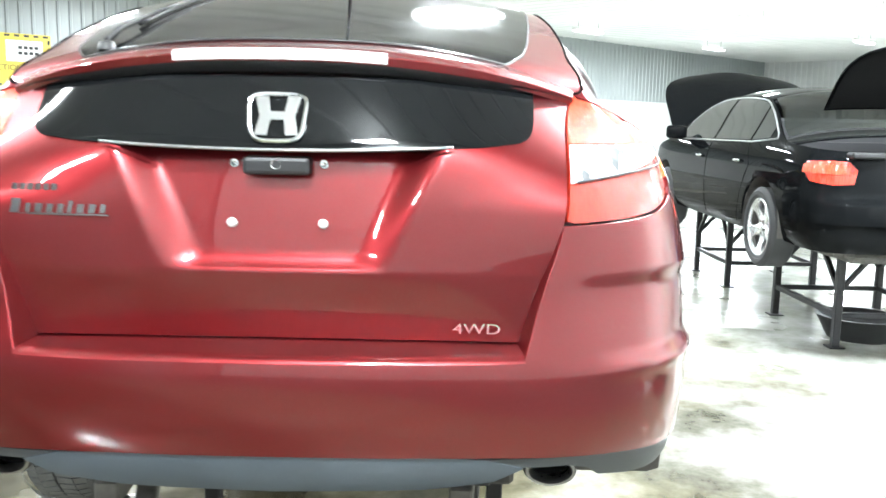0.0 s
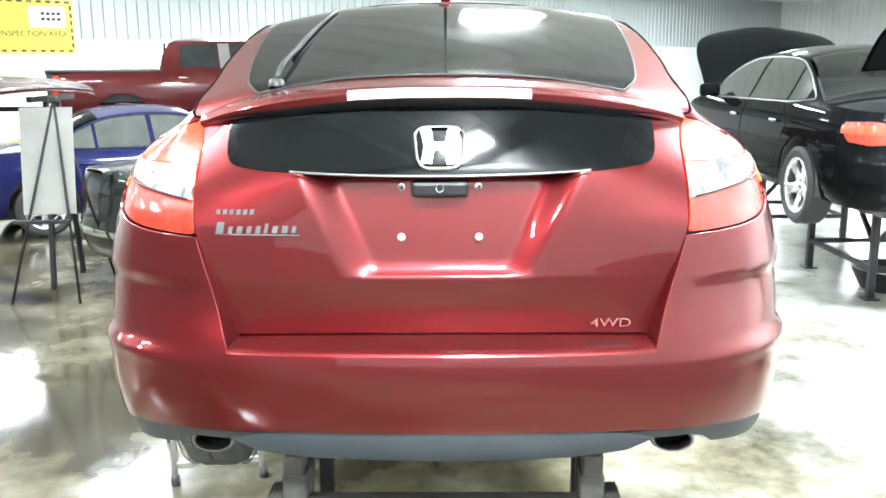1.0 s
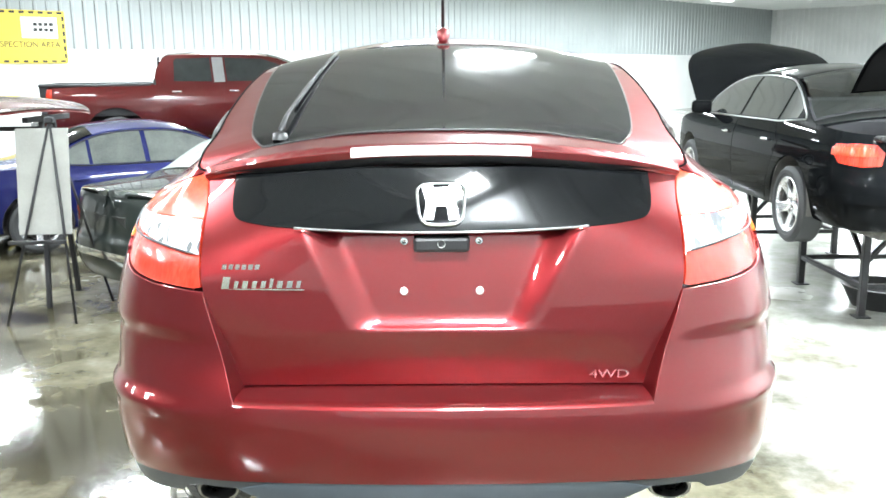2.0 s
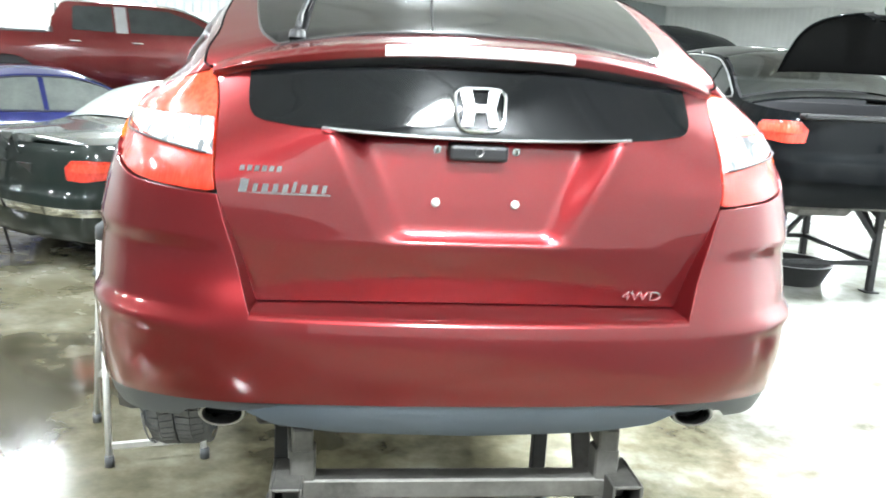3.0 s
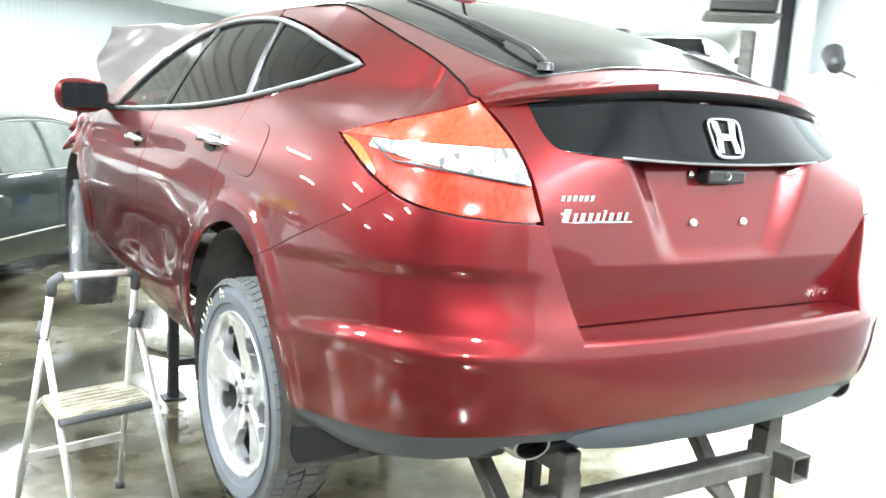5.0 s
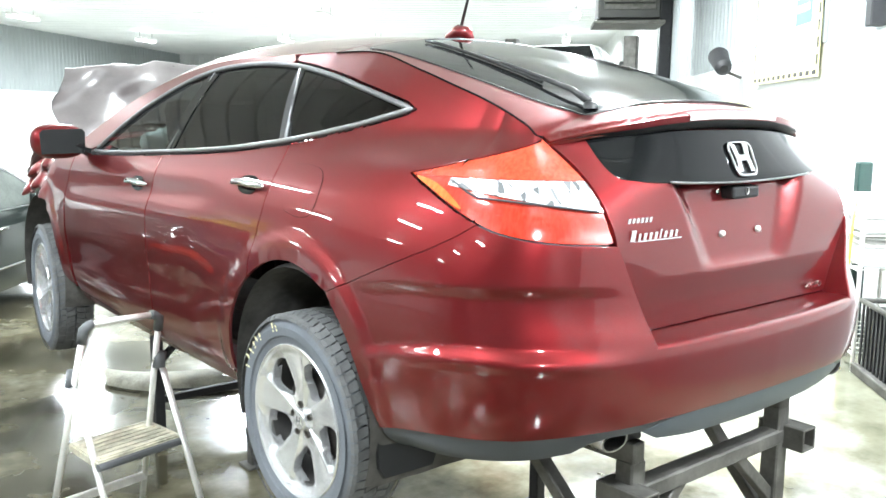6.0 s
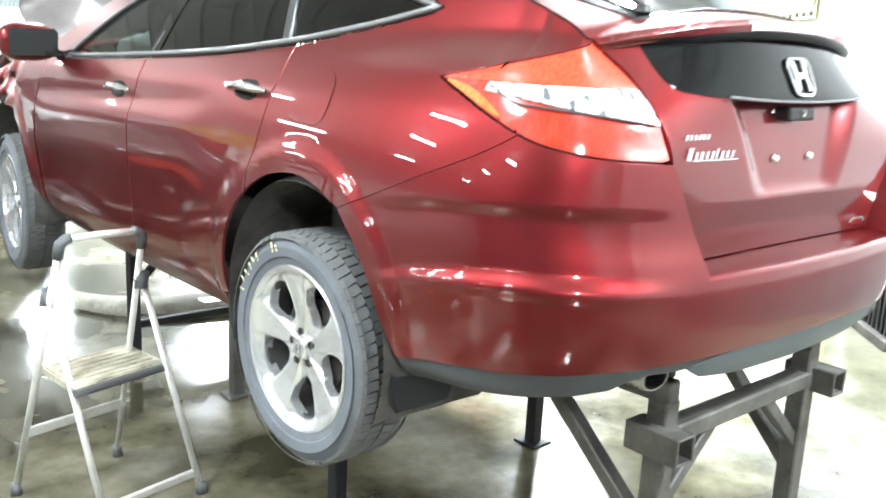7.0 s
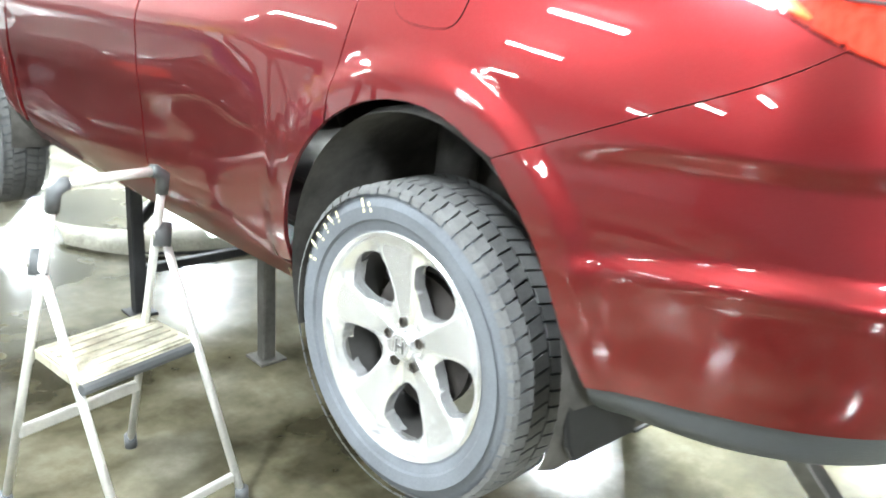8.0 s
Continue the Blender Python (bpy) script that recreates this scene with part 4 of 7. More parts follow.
    # glass and pillars
    for nm, span, mat in (("quarter_window", (0.5, 1.31, 0, 0.20), DARK_GLASS), ("rear_window", (1.35, 2.215, 0.20, -0.01), DARK_GLASS), ("front_window", (2.285, 3.4, -0.01, -0.02), SIDE_GLASS)):
        pane = skin(nm, sz(window_part(*span)), SHAPE.wrap(0.008), mat, {"quarter_window": quarter, "rear_window": rear_door, "front_window": front_door}[nm], "dark tinted window", du=0.06, dv=0.03, flange=0, mirror=mirror)
        pane.visible_shadow = False
    skin("rear_pillar", sz(window_part(1.305, 1.355, 0.20, 0.20)), SHAPE.wrap(0.003), BLACK_PLASTIC, rear_door, "", du=0.05, dv=0.03, flange=0.02, mirror=mirror)
    skin("centre_pillar", sz(window_part(2.21, 2.29, -0.01, -0.01)), SHAPE.wrap(0.003), GLOSS_BLACK, front_door, "", du=0.05, dv=0.03, flange=0.02, mirror=mirror)
    loop = sz(GLASS_ALL + GLASS_LOW[1:-1])
    strip_on("window_trim", loop, WRAP, 0.0095, SATIN, CAR, "bright metal window surround", closed=True, mirror=mirror, lift=0.001, n=8)
    strip_on("pillar_trim", sz([(1.33, 1.685), (1.33 + 0.2 * 0.9, 1.925)]), WRAP, 0.006, TRIM_GREY, rear_door, mirror=mirror, lift=0.001)
    strip_on("pillar_trim", sz([(2.25, 1.62), (2.245, 1.945)]), WRAP, 0.005, TRIM_GREY, front_door, mirror=mirror, lift=0.001)
    # roof rail above the glass, as part of the body side
    rail = sz([(1.603, 1.960)] + [(y, z + 0.010) for y, z in reversed(GLASS_ALL) if 1.6 < y < 3.1] + [(3.2, 1.59), (3.40, 1.595)] + [(y, z) for y, z in reversed(ROOF_LINE) if y >= 1.603])
    skin("roof_rail", rail, WRAP, RED, CAR, "", du=0.05, dv=0.02, flange=0.012, mirror=mirror)
    # mud flap behind the rear wheel, arch liner
    side = 1 if mirror else -1
    flapm = bmesh.new()
    slab([(-0.10, 0.05), (0.1, 0.05), (0.105, -0.06), (0.105, -0.26), (0.08, -0.30), (-0.09, -0.30), (-0.105, -0.27), (-0.105, -0.06)], 0.012, flapm, pose(side * 0.79, 0.708, 1.06, 80, 0, 0), 0.003)
    part("mud_flap", flapm, BLACK_PLASTIC, CAR, "black rubber mud flap")
    for cy, nm in ((ARCH_Y, "arch_liner"), (FRONT_Y, "arch_liner")):
        lv, lf = [], []
        arc = arc_points(cy, ARCH_Z - 0.02, ARCH_R - 0.006, -22, 202, 40)
        xs = [0.915, 0.88, 0.8, 0.72, 0.64, 0.55]
        for i, x in enumerate(xs):
            for k, (yy, zz) in enumerate(arc):
                rib = 0.006 * math.sin(k * 1.3) * (i % 2)
                lv.append((side * x, cy + (yy - cy) * (1.0 + 0.02 * (i > 0) + rib), ARCH_Z + (zz - ARCH_Z) * (1.0 + 0.03 * (i > 0) + rib)))
        n = len(arc)
        for i in range(len(xs) - 1):
            for k in range(n - 1):
                lf.append((i * n + k, i * n + k + 1, (i + 1) * n + k + 1, (i + 1) * n + k))
        back = len(lv)
        lv.append((side * 0.55, cy, ARCH_Z))
        for k in range(n - 1):
            lf.append(((len(xs) - 1) * n + k, (len(xs) - 1) * n + k + 1, back))
        put(nm, mesh_of(nm, lv, lf, LINER), CAR, "dusty black wheel arch liner")
    # door handles, chrome on dark cups
    for hy, hz, owner in ((1.43, 1.535, rear_door), (2.43, 1.475, front_door)):
        pts = [Vector(WRAP(SY(hy + t), hz + 0.02 * (0.5 - abs(t / 0.11) ** 2 * 0.5))) for t in np.linspace(-0.11, 0.11, 9)]
        bow = [0.006, 0.026, 0.034, 0.037, 0.038, 0.037, 0.034, 0.026, 0.006]
        pts = [Vector((p.x - b, p.y, p.z)) for p, b in zip(pts, bow)]
        if mirror:
            pts = [Vector((-p.x, p.y, p.z)) for p in pts]
        part("door_handle", tube(pts, [0.008, 0.012, 0.014, 0.014, 0.014, 0.014, 0.014, 0.012, 0.008], 10, flat=0.8), CHROME, owner, "chrome door handle", smooth=True)
        cup = sz(spline([(hy + 0.09, hz), (hy + 0.05, hz - 0.028), (hy - 0.03, hz - 0.03), (hy - 0.06, hz), (hy - 0.03, hz + 0.025), (hy + 0.05, hz + 0.025)], True, 4))
        skin("handle_cup", cup, WRAP, GLOSS_BLACK, owner, "", du=0.04, dv=0.02, flange=0, mirror=mirror, lift=0.0025)
    # side mirror
    msign = side
    mirror_body = bmesh.new()
    bmesh.ops.create_uvsphere(mirror_body, u_segments=20, v_segments=12, radius=1.0)
    for v in mirror_body.verts:
        x, y, z = v.co
        k = 1.0 / max(1e-6, (abs(x) ** 4 + abs(z) ** 4) ** 0.25) if (abs(x) + abs(z)) > 1e-6 else 1.0
        r = math.hypot(x, z)
        v.co = (x * (0.55 * k * r / max(r, 1e-6) * r + 0.45) * 0.125, y * 0.075, z * (0.55 * k * r + 0.45) * 0.085)
    bmesh.ops.transform(mirror_body, matrix=Matrix.Translation((msign * 0.985, 3.27, 1.625)) @ pose(0, 0, 0, 0, 0, msign * 10), verts=mirror_body.verts)
    mb = part("side_mirror", mirror_body, RED, CAR, "dark red side mirror", smooth=True)
    part("mirror_glass", slab([(-0.095, -0.06), (0.1, -0.055), (0.105, 0.045), (0.09, 0.062), (-0.085, 0.058), (-0.1, 0.04)], 0.004, None, Matrix.Translation((msign * 0.985, 3.196, 1.625)) @ pose(0, 0, 0, 90, 0, msign * 8), 0.001), GLOSS_BLACK, mb)
    part("mirror_foot", beam((msign * 0.82, 3.30, 1.57), (msign * 0.93, 3.28, 1.595), 0.04, 0.03, 0.008), BLACK_PLASTIC, mb)

    # tail light: three bands
    inner = [(s + 0.006, z) for s, z in TAIL_EDGE if z > 1.468]
    full = LIGHT_LOW[:-1] + [(s_at(0.563, 1.468) + 0.004, 1.468)] + inner[1:] + LIGHT_UP[:-1]
    lamp_root = skin("tail_light", full, SHAPE.wrap(0.006), LENS_RED, CAR, "large red and clear wraparound tail light", du=0.03, dv=0.02, flange=0.03, mirror=mirror)

    def band_cut(a, b):
        """The part of the light between two lines of height over s."""
        def line(f, keep_low):
            def inside(p):
                return (p[1] <= f(p[0])) if keep_low else (p[1] >= f(p[0]))

            def cross(p, q):
                fp, fq = p[1] - f(p[0]), q[1] - f(q[0])
                t = fp / (fp - fq)
                return (p[0] + (q[0] - p[0]) * t, p[1] + (q[1] - p[1]) * t)

            return inside, cross

        poly = clip(full, *line(a, False))
        return clip(poly, *line(b, True))

    low_line = lambda s: float(np.interp(s, [0.6, 0.784, 0.906, 1.014, 1.118], [1.538, 1.556, 1.565, 1.570, 1.614]))
    high_line = lambda s: float(np.interp(s, [0.6, 0.76, 0.88, 1.118], [1.611, 1.613, 1.619, 1.615]))
    clear = band_cut(low_line, high_line)
    clear = [p for p in clip(clear, lambda p: p[0] <= 1.115, lambda p, q: (1.115, p[1] + (q[1] - p[1]) * (1.115 - p[0]) / (q[0] - p[0])))]
    skin("clear_band", clear, WRAP, LENS_CLEAR, lamp_root, "clear reversing lamp band with chrome inside", du=0.03, dv=0.02, flange=0.012, mirror=mirror)
    strip_on("band_edge", [(s, low_line(s)) for s in np.linspace(0.63, 1.1, 16)], WRAP, 0.0028, PLASTIC, lamp_root, mirror=mirror, lift=0.0005)
    # amber marker towards the tip, below the clear band
    marker = spline([(1.245, 1.6125), (1.165, 1.582), (1.085, 1.551), (1.05, 1.541), (1.07, 1.556), (1.12, 1.583), (1.18, 1.604)], True, 4)
    skin("amber_marker", marker, WRAP, LENS_YELLOW, lamp_root, "amber marker lamp", du=0.03, dv=0.02, flange=0.006, mirror=mirror, lift=0.001)
    amber = band_cut(high_line, lambda s: 2.0)
    skin("upper_band", [(s, z + (0.003 if z < high_line(s) + 0.002 else 0)) for s, z in amber], SHAPE.wrap(0.003), LENS_AMBER, lamp_root, "orange-red upper band", du=0.03, dv=0.02, flange=0.012, mirror=mirror)

# ---- tailgate ----
def gate_y(x, z):
    a = abs(x)
    c = gate_mid(z)
    return c + (gate_edge(z) - c) * (a / max(0.3, gate_half(z))) ** 3


gate_mid = curve_of([(1.2, 0.137), (1.345, 0.1135), (1.358, 0.112), (1.372, 0.113), (1.5, 0.121), (1.58, 0.127), (1.596, 0.130)] + [(z, 0.131 + 0.44 * (z - 1.6) + 0.35 * (z - 1.6) ** 2) for z in (1.605, 1.63, 1.655, 1.68, 1.71, 1.74, 1.8)])
gate_edge = curve_of([(1.2, 0.133), (1.3, 0.125), (1.42, 0.119), (1.475, 0.123)] + [(z, WRAP(s_at(x, z), z)[1] + 0.001) for x, z in ((0.567, 1.55), (0.569, 1.614), (0.586, 1.696))] + [(1.74, 0.385), (1.8, 0.43)])
gate_half = curve_of([(1.21, 0.487), (1.33, 0.52), (1.46, 0.560), (1.55, 0.567), (1.614, 0.569), (1.70, 0.588), (1.8, 0.6)])


def recess(x, z):
    """Depth of the number plate's recess."""
    a = abs(x)
    half = 0.20 + (0.30 - 0.20) * (z - 1.378) / 0.216
    up_in = min(1.0, max(0.0, (z - 1.362) / 0.040))
    return (0.021 + 0.13 * max(0.0, z - 1.40)) * step01(0.0, 0.09, half + 0.03 - a) * up_in * (2 - up_in)


def gate(x, z):
    return (x, gate_y(x, z) + recess(x, z), z)


gate.centre = (0, 1.0, 1.45)


def tail_x(z, gap):
    """Half the tailgate's width at a height."""
    s = float(np.interp(z, [p[1] for p in TAIL_EDGE], [p[0] for p in TAIL_EDGE]))
    return -WRAP(s, z)[0] - gap


zs = np.linspace(1.224, 1.722, 26)
left = [(-tail_x(z, 0.006), z) for z in zs]
outline = left + [(-x, z) for x, z in reversed(left)]
tailgate = skin("tailgate", outline, gate, RED, CAR, "dark red tailgate with number plate recess", du=0.012, dv=0.012, flange=0.03)
# black glass panel under the spoiler
pane_line = [(-0.505, 1.735)] + spline([(-0.503, 1.70), (-0.502, 1.66), (-0.495, 1.633), (-0.478, 1.618), (-0.44, 1.611), (-0.34, 1.603), (0, 1.594), (0.34, 1.603), (0.44, 1.611), (0.478, 1.618), (0.495, 1.633), (0.502, 1.66), (0.503, 1.70)], steps=4) + [(0.505, 1.735)]


def pane_surface(x, z):
    return (x, gate_y(x, z) - 0.004, z)


pane_surface.centre = (0, 1.0, 1.45)
skin("tail_pane", pane_line, pane_surface, PANE_BLACK, tailgate, "gloss black glass panel", du=0.03, dv=0.02, flange=0.02)
part("pane_trim", tube([(x, gate_y(x, 1.59) - 0.008, 1.594 + 0.008 * (abs(x) / 0.3) ** 2) for x in np.linspace(-0.34, 0.34, 25)], 0.0032, 8), TRIM_GREY, tailgate, "bright trim strip", smooth=True)
grip = box((0.13, 0.05, 0.035), (0.0, 0.152, 1.563), bevel=0.008, segments=2)
part("release_handle", grip, BLACK_PLASTIC, tailgate, "black release handle")
for x in (-0.088, 0.0, 0.088):
    part("handle_screw", lathe([(0.0, 0.009), (0.004, 0.008), (0.006, 0.0005)], 12, "y", (x, gate(x, 1.566)[1] - 0.006 if x else 0.124, 1.566)), CHROME if x else SIGN_WHITE, tailgate, smooth=True)
for x in (-0.089, 0.089):
    part("plate_plug", lathe([(0.0, 0.0095), (-0.008, 0.0088), (-0.011, 0.005), (-0.012, 0.0004)], 14, "y", (x, gate(x, 1.451)[1] - 0.002, 1.451)), SIGN_WHITE, tailgate, "white plastic plug", smooth=True)

# mark on the black pane: a chrome frame round a broad two-legged shape
mark = bmesh.new()
ring = []
for k in range(44):
    ang = k / 44 * math.tau
    c, s = math.cos(ang), math.sin(ang)
    wx, wz = 0.053 * math.copysign(abs(c) ** 0.45, c), 0.045 * math.copysign(abs(s) ** 0.45, s)
    wx *= 1 + 0.10 * wz / 0.045
    ring.append((wx, gate_y(0, 1.656 + wz) - 0.010, 1.656 + wz))
tube(ring, 0.0048, 8, True, bm=mark)
half_mark = [(0.019, 0.041), (0.045, 0.041), (0.034, 0.0), (0.042, -0.041), (0.018, -0.041), (0.013, -0.008)]
mark_line = [(-x, z) for x, z in half_mark] + [(0.013, -0.008)] + [(x, z) for x, z in reversed(half_mark[:-1])] + [(0.014, 0.009), (-0.014, 0.009)]
slope = math.degrees(math.atan2(gate_y(0, 1.70) - gate_y(0, 1.61), 0.09))
slab(mark_line, 0.008, mark, Matrix.Translation((0, gate_y(0, 1.656) - 0.004, 1.656)) @ pose(0, 0, 0, 90 - slope, 0, 0), 0.002)
part("chrome_mark", mark, CHROME, tailgate, "chrome maker's mark", smooth=True, angle=40)

# name badges as plain slanted chrome bars
def badge_bar(x, z, wd, ht, owner=None):
    y = gate_y(x, z) - 0.0015
    return part("name_badge" if owner is None else "badge_bar", slab([(-wd / 2 - ht * 0.12, -ht / 2), (wd / 2 - ht * 0.12, -ht / 2), (wd / 2 + ht * 0.12, ht / 2), (-wd / 2 + ht * 0.12, ht / 2)], 0.0035, None, Matrix.Translation((x, y, z)) @ pose(0, 0, 0, 90, 0, -4), 0.001), CHROME, owner or tailgate, "chrome name badge" if owner is None else "")


badge = badge_bar(-0.413, 1.4635, 0.19, 0.003)
x = -0.512
for wd, ht, off in ((0.022, 0.028, 0), (0.012, 0.017, -0.004), (0.016, 0.017, -0.004), (0.014, 0.017, -0.004), (0.014, 0.017, -0.004), (0.010, 0.023, -0.001), (0.016, 0.017, -0.004), (0.016, 0.017, -0.004), (0.012, 0.017, -0.004)):
    badge_bar(x + wd / 2, 1.479 + off, wd * 0.8, ht, badge)
    x += wd + 0.0068
for k in range(6):
    badge_bar(-0.505 + 0.0155 * k, 1.515, 0.0105, 0.012, badge)
text = bpy.data.curves.new("lettering", "FONT")
text.body, text.size, text.extrude, text.align_x = "4WD", 0.036, 0.0025, "LEFT"
holder = new("lettering", text)
bpy.context.view_layer.update()
letters = bpy.data.meshes.new_from_object(holder.evaluated_get(bpy.context.evaluated_depsgraph_get()))
bpy.data.objects.remove(holder)
letter_turn = math.degrees(math.atan2(gate_y(0.44, 1.255) - gate_y(0.345, 1.255), 0.095))
letters.transform(Matrix.Translation((0.345, gate_y(0.345, 1.243) - 0.010, 1.243)) @ pose(0, 0, 0, 98, 0, letter_turn) @ Matrix.Diagonal((1.15, 0.85, 1, 1)) @ Matrix.Shear("XY", 4, (0.25, 0)))
letters.materials.clear()
letters.materials.append(CHROME)
put("letter_badge", letters, tailgate, "chrome 4WD lettering")

# ---- hatch top: painted frame, glass, spoiler ----
def lip_y(x):
    return 0.172 + 0.146 * (min(abs(x), 0.60) / 0.583) ** 2.85


def seam_x(y):
    z = float(np.interp(y, [p[0] for p in SEAM_HATCH], [p[1] for p in SEAM_HATCH]))
    return -WRAP(SHAPE.true_s(y, z), z)[0]


ys_h = [0.347, 0.352, 0.36, 0.372, 0.386] + list(np.linspace(0.405, 1.33, 24))
left = [(-seam_x(y) + 0.003, y) for y in ys_h]
front = [(-0.5, 1.337), (-0.25, 1.342), (0, 1.344), (0.25, 1.342), (0.5, 1.337)]
TIP = seam_x(0.347) - 0.004
rear_line = [(x, lip_y(x)) for x in np.linspace(TIP, -TIP, 41)]
hatch_line = left + front + [(-x, y) for x, y in reversed(left)] + rear_line
glass_line = spline([(-0.50, 1.235), (-0.3, 1.25), (0, 1.255), (0.3, 1.25), (0.50, 1.235), (0.54, 1.15), (0.53, 0.8), (0.50, 0.5), (0.465, 0.375), (0.40, 0.325), (0.2, 0.305), (0, 0.30), (-0.2, 0.305), (-0.40, 0.325), (-0.465, 0.375), (-0.50, 0.5), (-0.53, 0.8), (-0.54, 1.15)], True, 4)


RIM_Y = list(np.linspace(0.1, 0.345, 5)) + [0.35, 0.36, 0.375, 0.40, 0.45] + list(np.linspace(0.5, 1.36, 12))
RIM_X = [max(0.606, seam_x(max(y, 0.347))) if y < 0.5 else seam_x(min(y, 1.345)) for y in RIM_Y]
RIM_Z = [float(np.interp(y, [p[0] for p in SEAM_HATCH], [p[1] for p in SEAM_HATCH])) - 0.12 * max(0, 0.346 - y) for y in RIM_Y]


def hatch_top(x, y):
    """The hatch's own top: it follows the seam to its end and runs out level over the spoiler."""
    xe, ze = float(np.interp(y, RIM_Y, RIM_X)), float(np.interp(y, RIM_Y, RIM_Z))
    t = min(1.2, abs(x) / xe)
    z = ze + (SHAPE.crown_of(y) - ze) * (1 - t ** 2.5)
    w = step01(0.75, 1.2, y)
    return (x, y, z * (1 - w) + TOP(x, y)[2] * w - 0.010 * (1 - step01(0.0, 0.022, y - lip_y(x))))


hatch_top.centre = (0, 1.0, 1.2)
hatch = skin("hatch_frame", hatch_line, hatch_top, RED, CAR, "dark red hatch frame with spoiler", du=0.014, dv=0.014, flange=0.02)
skin("rear_glass", glass_line, hatch_top, REAR_GLASS, hatch, "dark tinted sloping rear glass", du=0.05, dv=0.05, flange=0.0, lift=0.0035)
strip_on("glass_seal", glass_line, hatch_top, 0.0035, BLACK_PLASTIC, hatch, closed=True, lift=0.003)
# underside of the spoiler
uv, uf = [], []
xs = np.linspace(-TIP, TIP, 41)
for x in xs:
    a = hatch_top(x, lip_y(x))
    inner = gate_y(x, 1.74)
    k = 1 - 0.6 * step01(0.35, TIP, abs(x))
    uv += [(x, a[1] + 0.0015, a[2] - 0.018 * k), (x, a[1] + 0.014, a[2] - 0.034 * k), (x, max(inner, a[1] + 0.02) + 0.02, a[2] - 0.042 * k)]
for k in range(len(xs) - 1):
    for j in range(2):
        uf.append((3 * k + j, 3 * k + j + 1, 3 * k + j + 4, 3 * k + j + 3))
put("spoiler_underside", mesh_of("spoiler_underside", uv, uf, BLACK_PLASTIC), hatch)
# high brake lamp in the spoiler's edge
blv, blf = [], []
for k, x in enumerate(np.linspace(-0.209, 0.209, 15)):
    a = hatch_top(x, lip_y(x))
    blv += [(x, a[1] - 0.002, a[2] - 0.014), (x, a[1] - 0.003, a[2] + 0.001), (x, a[1] + 0.010, a[2] + 0.0075)]
for k in range(14):
    for j in range(2):
        blf.append((3 * k + j, 3 * k + 3 + j, 3 * k + 4 + j, 3 * k + 1 + j))
put("brake_lamp", mesh_of("brake_lamp", blv, blf, LAMP_STRIP), hatch, "clear high brake lamp strip")

# small clear sticker with a white rim at the top of the glass
rimline = [(0.475, 1.165), (0.535, 1.15), (0.54, 1.20), (0.48, 1.215)]
part("glass_sticker", tube([Vector(hatch_top(x, y)) + Vector((0, 0, 0.006)) for x, y in rimline], 0.0035, 6, True), SIGN_WHITE, hatch, "small white-rimmed sticker")
# rear wiper
w = [Vector(hatch_top(x, y)) + Vector((0, 0, h)) for x, y, h in ((-0.405, 0.362, 0.016), (-0.402, 0.43, 0.026), (-0.385, 0.7, 0.020), (-0.372, 0.86, 0.016))]
wiper = part("wiper_arm", tube(w, [0.012, 0.009, 0.006, 0.005], 8, flat=0.7), BLACK_PLASTIC, hatch, "black rear wiper", smooth=True)
part("wiper_blade", tube([Vector(hatch_top(-0.398 + 0.045 * t, 0.55 + 0.60 * t)) + Vector((0, 0, 0.011)) for t in np.linspace(0, 1, 9)], 0.006, 6), BLACK_PLASTIC, wiper, smooth=True)
part("wiper_pivot", lathe([(0, 0.021), (0.016, 0.018), (0.02, 0.009), (0.02, 0.0005)], 16, "z", Vector(hatch_top(-0.405, 0.358))), BLACK_PLASTIC, wiper, smooth=True)

# ---- roof, windscreen, bonnet, antenna ----
ys_r = np.linspace(1.347, 3.1, 30)
left = [(-SHAPE.rim(y)[0] + 0.002, y) for y in ys_r]
roof_line = left + [(-0.35, 3.12), (0, 3.13), (0.35, 3.12)] + [(-x, y) for x, y in reversed(left)] + [(0.5, 1.341), (0.25, 1.346), (0, 1.348), (-0.25, 1.346), (-0.5, 1.341)]
roof = skin("roof", roof_line, TOP, RED, CAR, "dark red roof", du=0.05, dv=0.05, flange=0.01)
ys_w = np.linspace(3.11, 3.72, 14)
left = [(-SHAPE.rim(y)[0] + 0.012, y) for y in ys_w]
screen = skin("windscreen", left + [(-x, y) for x, y in reversed(left)], TOP, CLEAR_GLASS, CAR, "windscreen", du=0.08, dv=0.08, flange=0)
screen.visible_shadow = False
ys_b = np.linspace(3.74, 4.62, 16)
left = [(-SHAPE.rim(y)[0] + 0.01, y) for y in ys_b]


def bent(x, y):
    p = TOP(x, y)
    k = step01(3.9, 4.5, y)
    return (p[0], p[1], p[2] + k * (0.07 * math.sin(x * 9 + y * 5) + 0.05 * math.sin(x * 23 - y * 13)))


bent.centre = (0, 3.0, 0.3)
skin("bonnet", left + [(-x, y) for x, y in reversed(left)], bent, RED, CAR, "buckled dark red bonnet", du=0.06, dv=0.05, flange=0.015)
ant = TOP(0, 1.40)
base = part("antenna_base", tube([(0, 1.325, ant[2] - 0.005), (0, 1.35, ant[2] + 0.02), (0, 1.40, ant[2] + 0.03), (0, 1.46, ant[2] + 0.012), (0, 1.48, ant[2] - 0.008)], [0.012, 0.024, 0.026, 0.02, 0.01], 12), RED, roof, "dark red antenna base", smooth=True)
part("antenna_rod", tube([(0, 1.395, ant[2] + 0.03), (0, 1.345, ant[2] + 0.16), (0, 1.285, ant[2] + 0.30)], [0.0065, 0.0055, 0.004], 8), BLACK_PLASTIC, base, smooth=True)

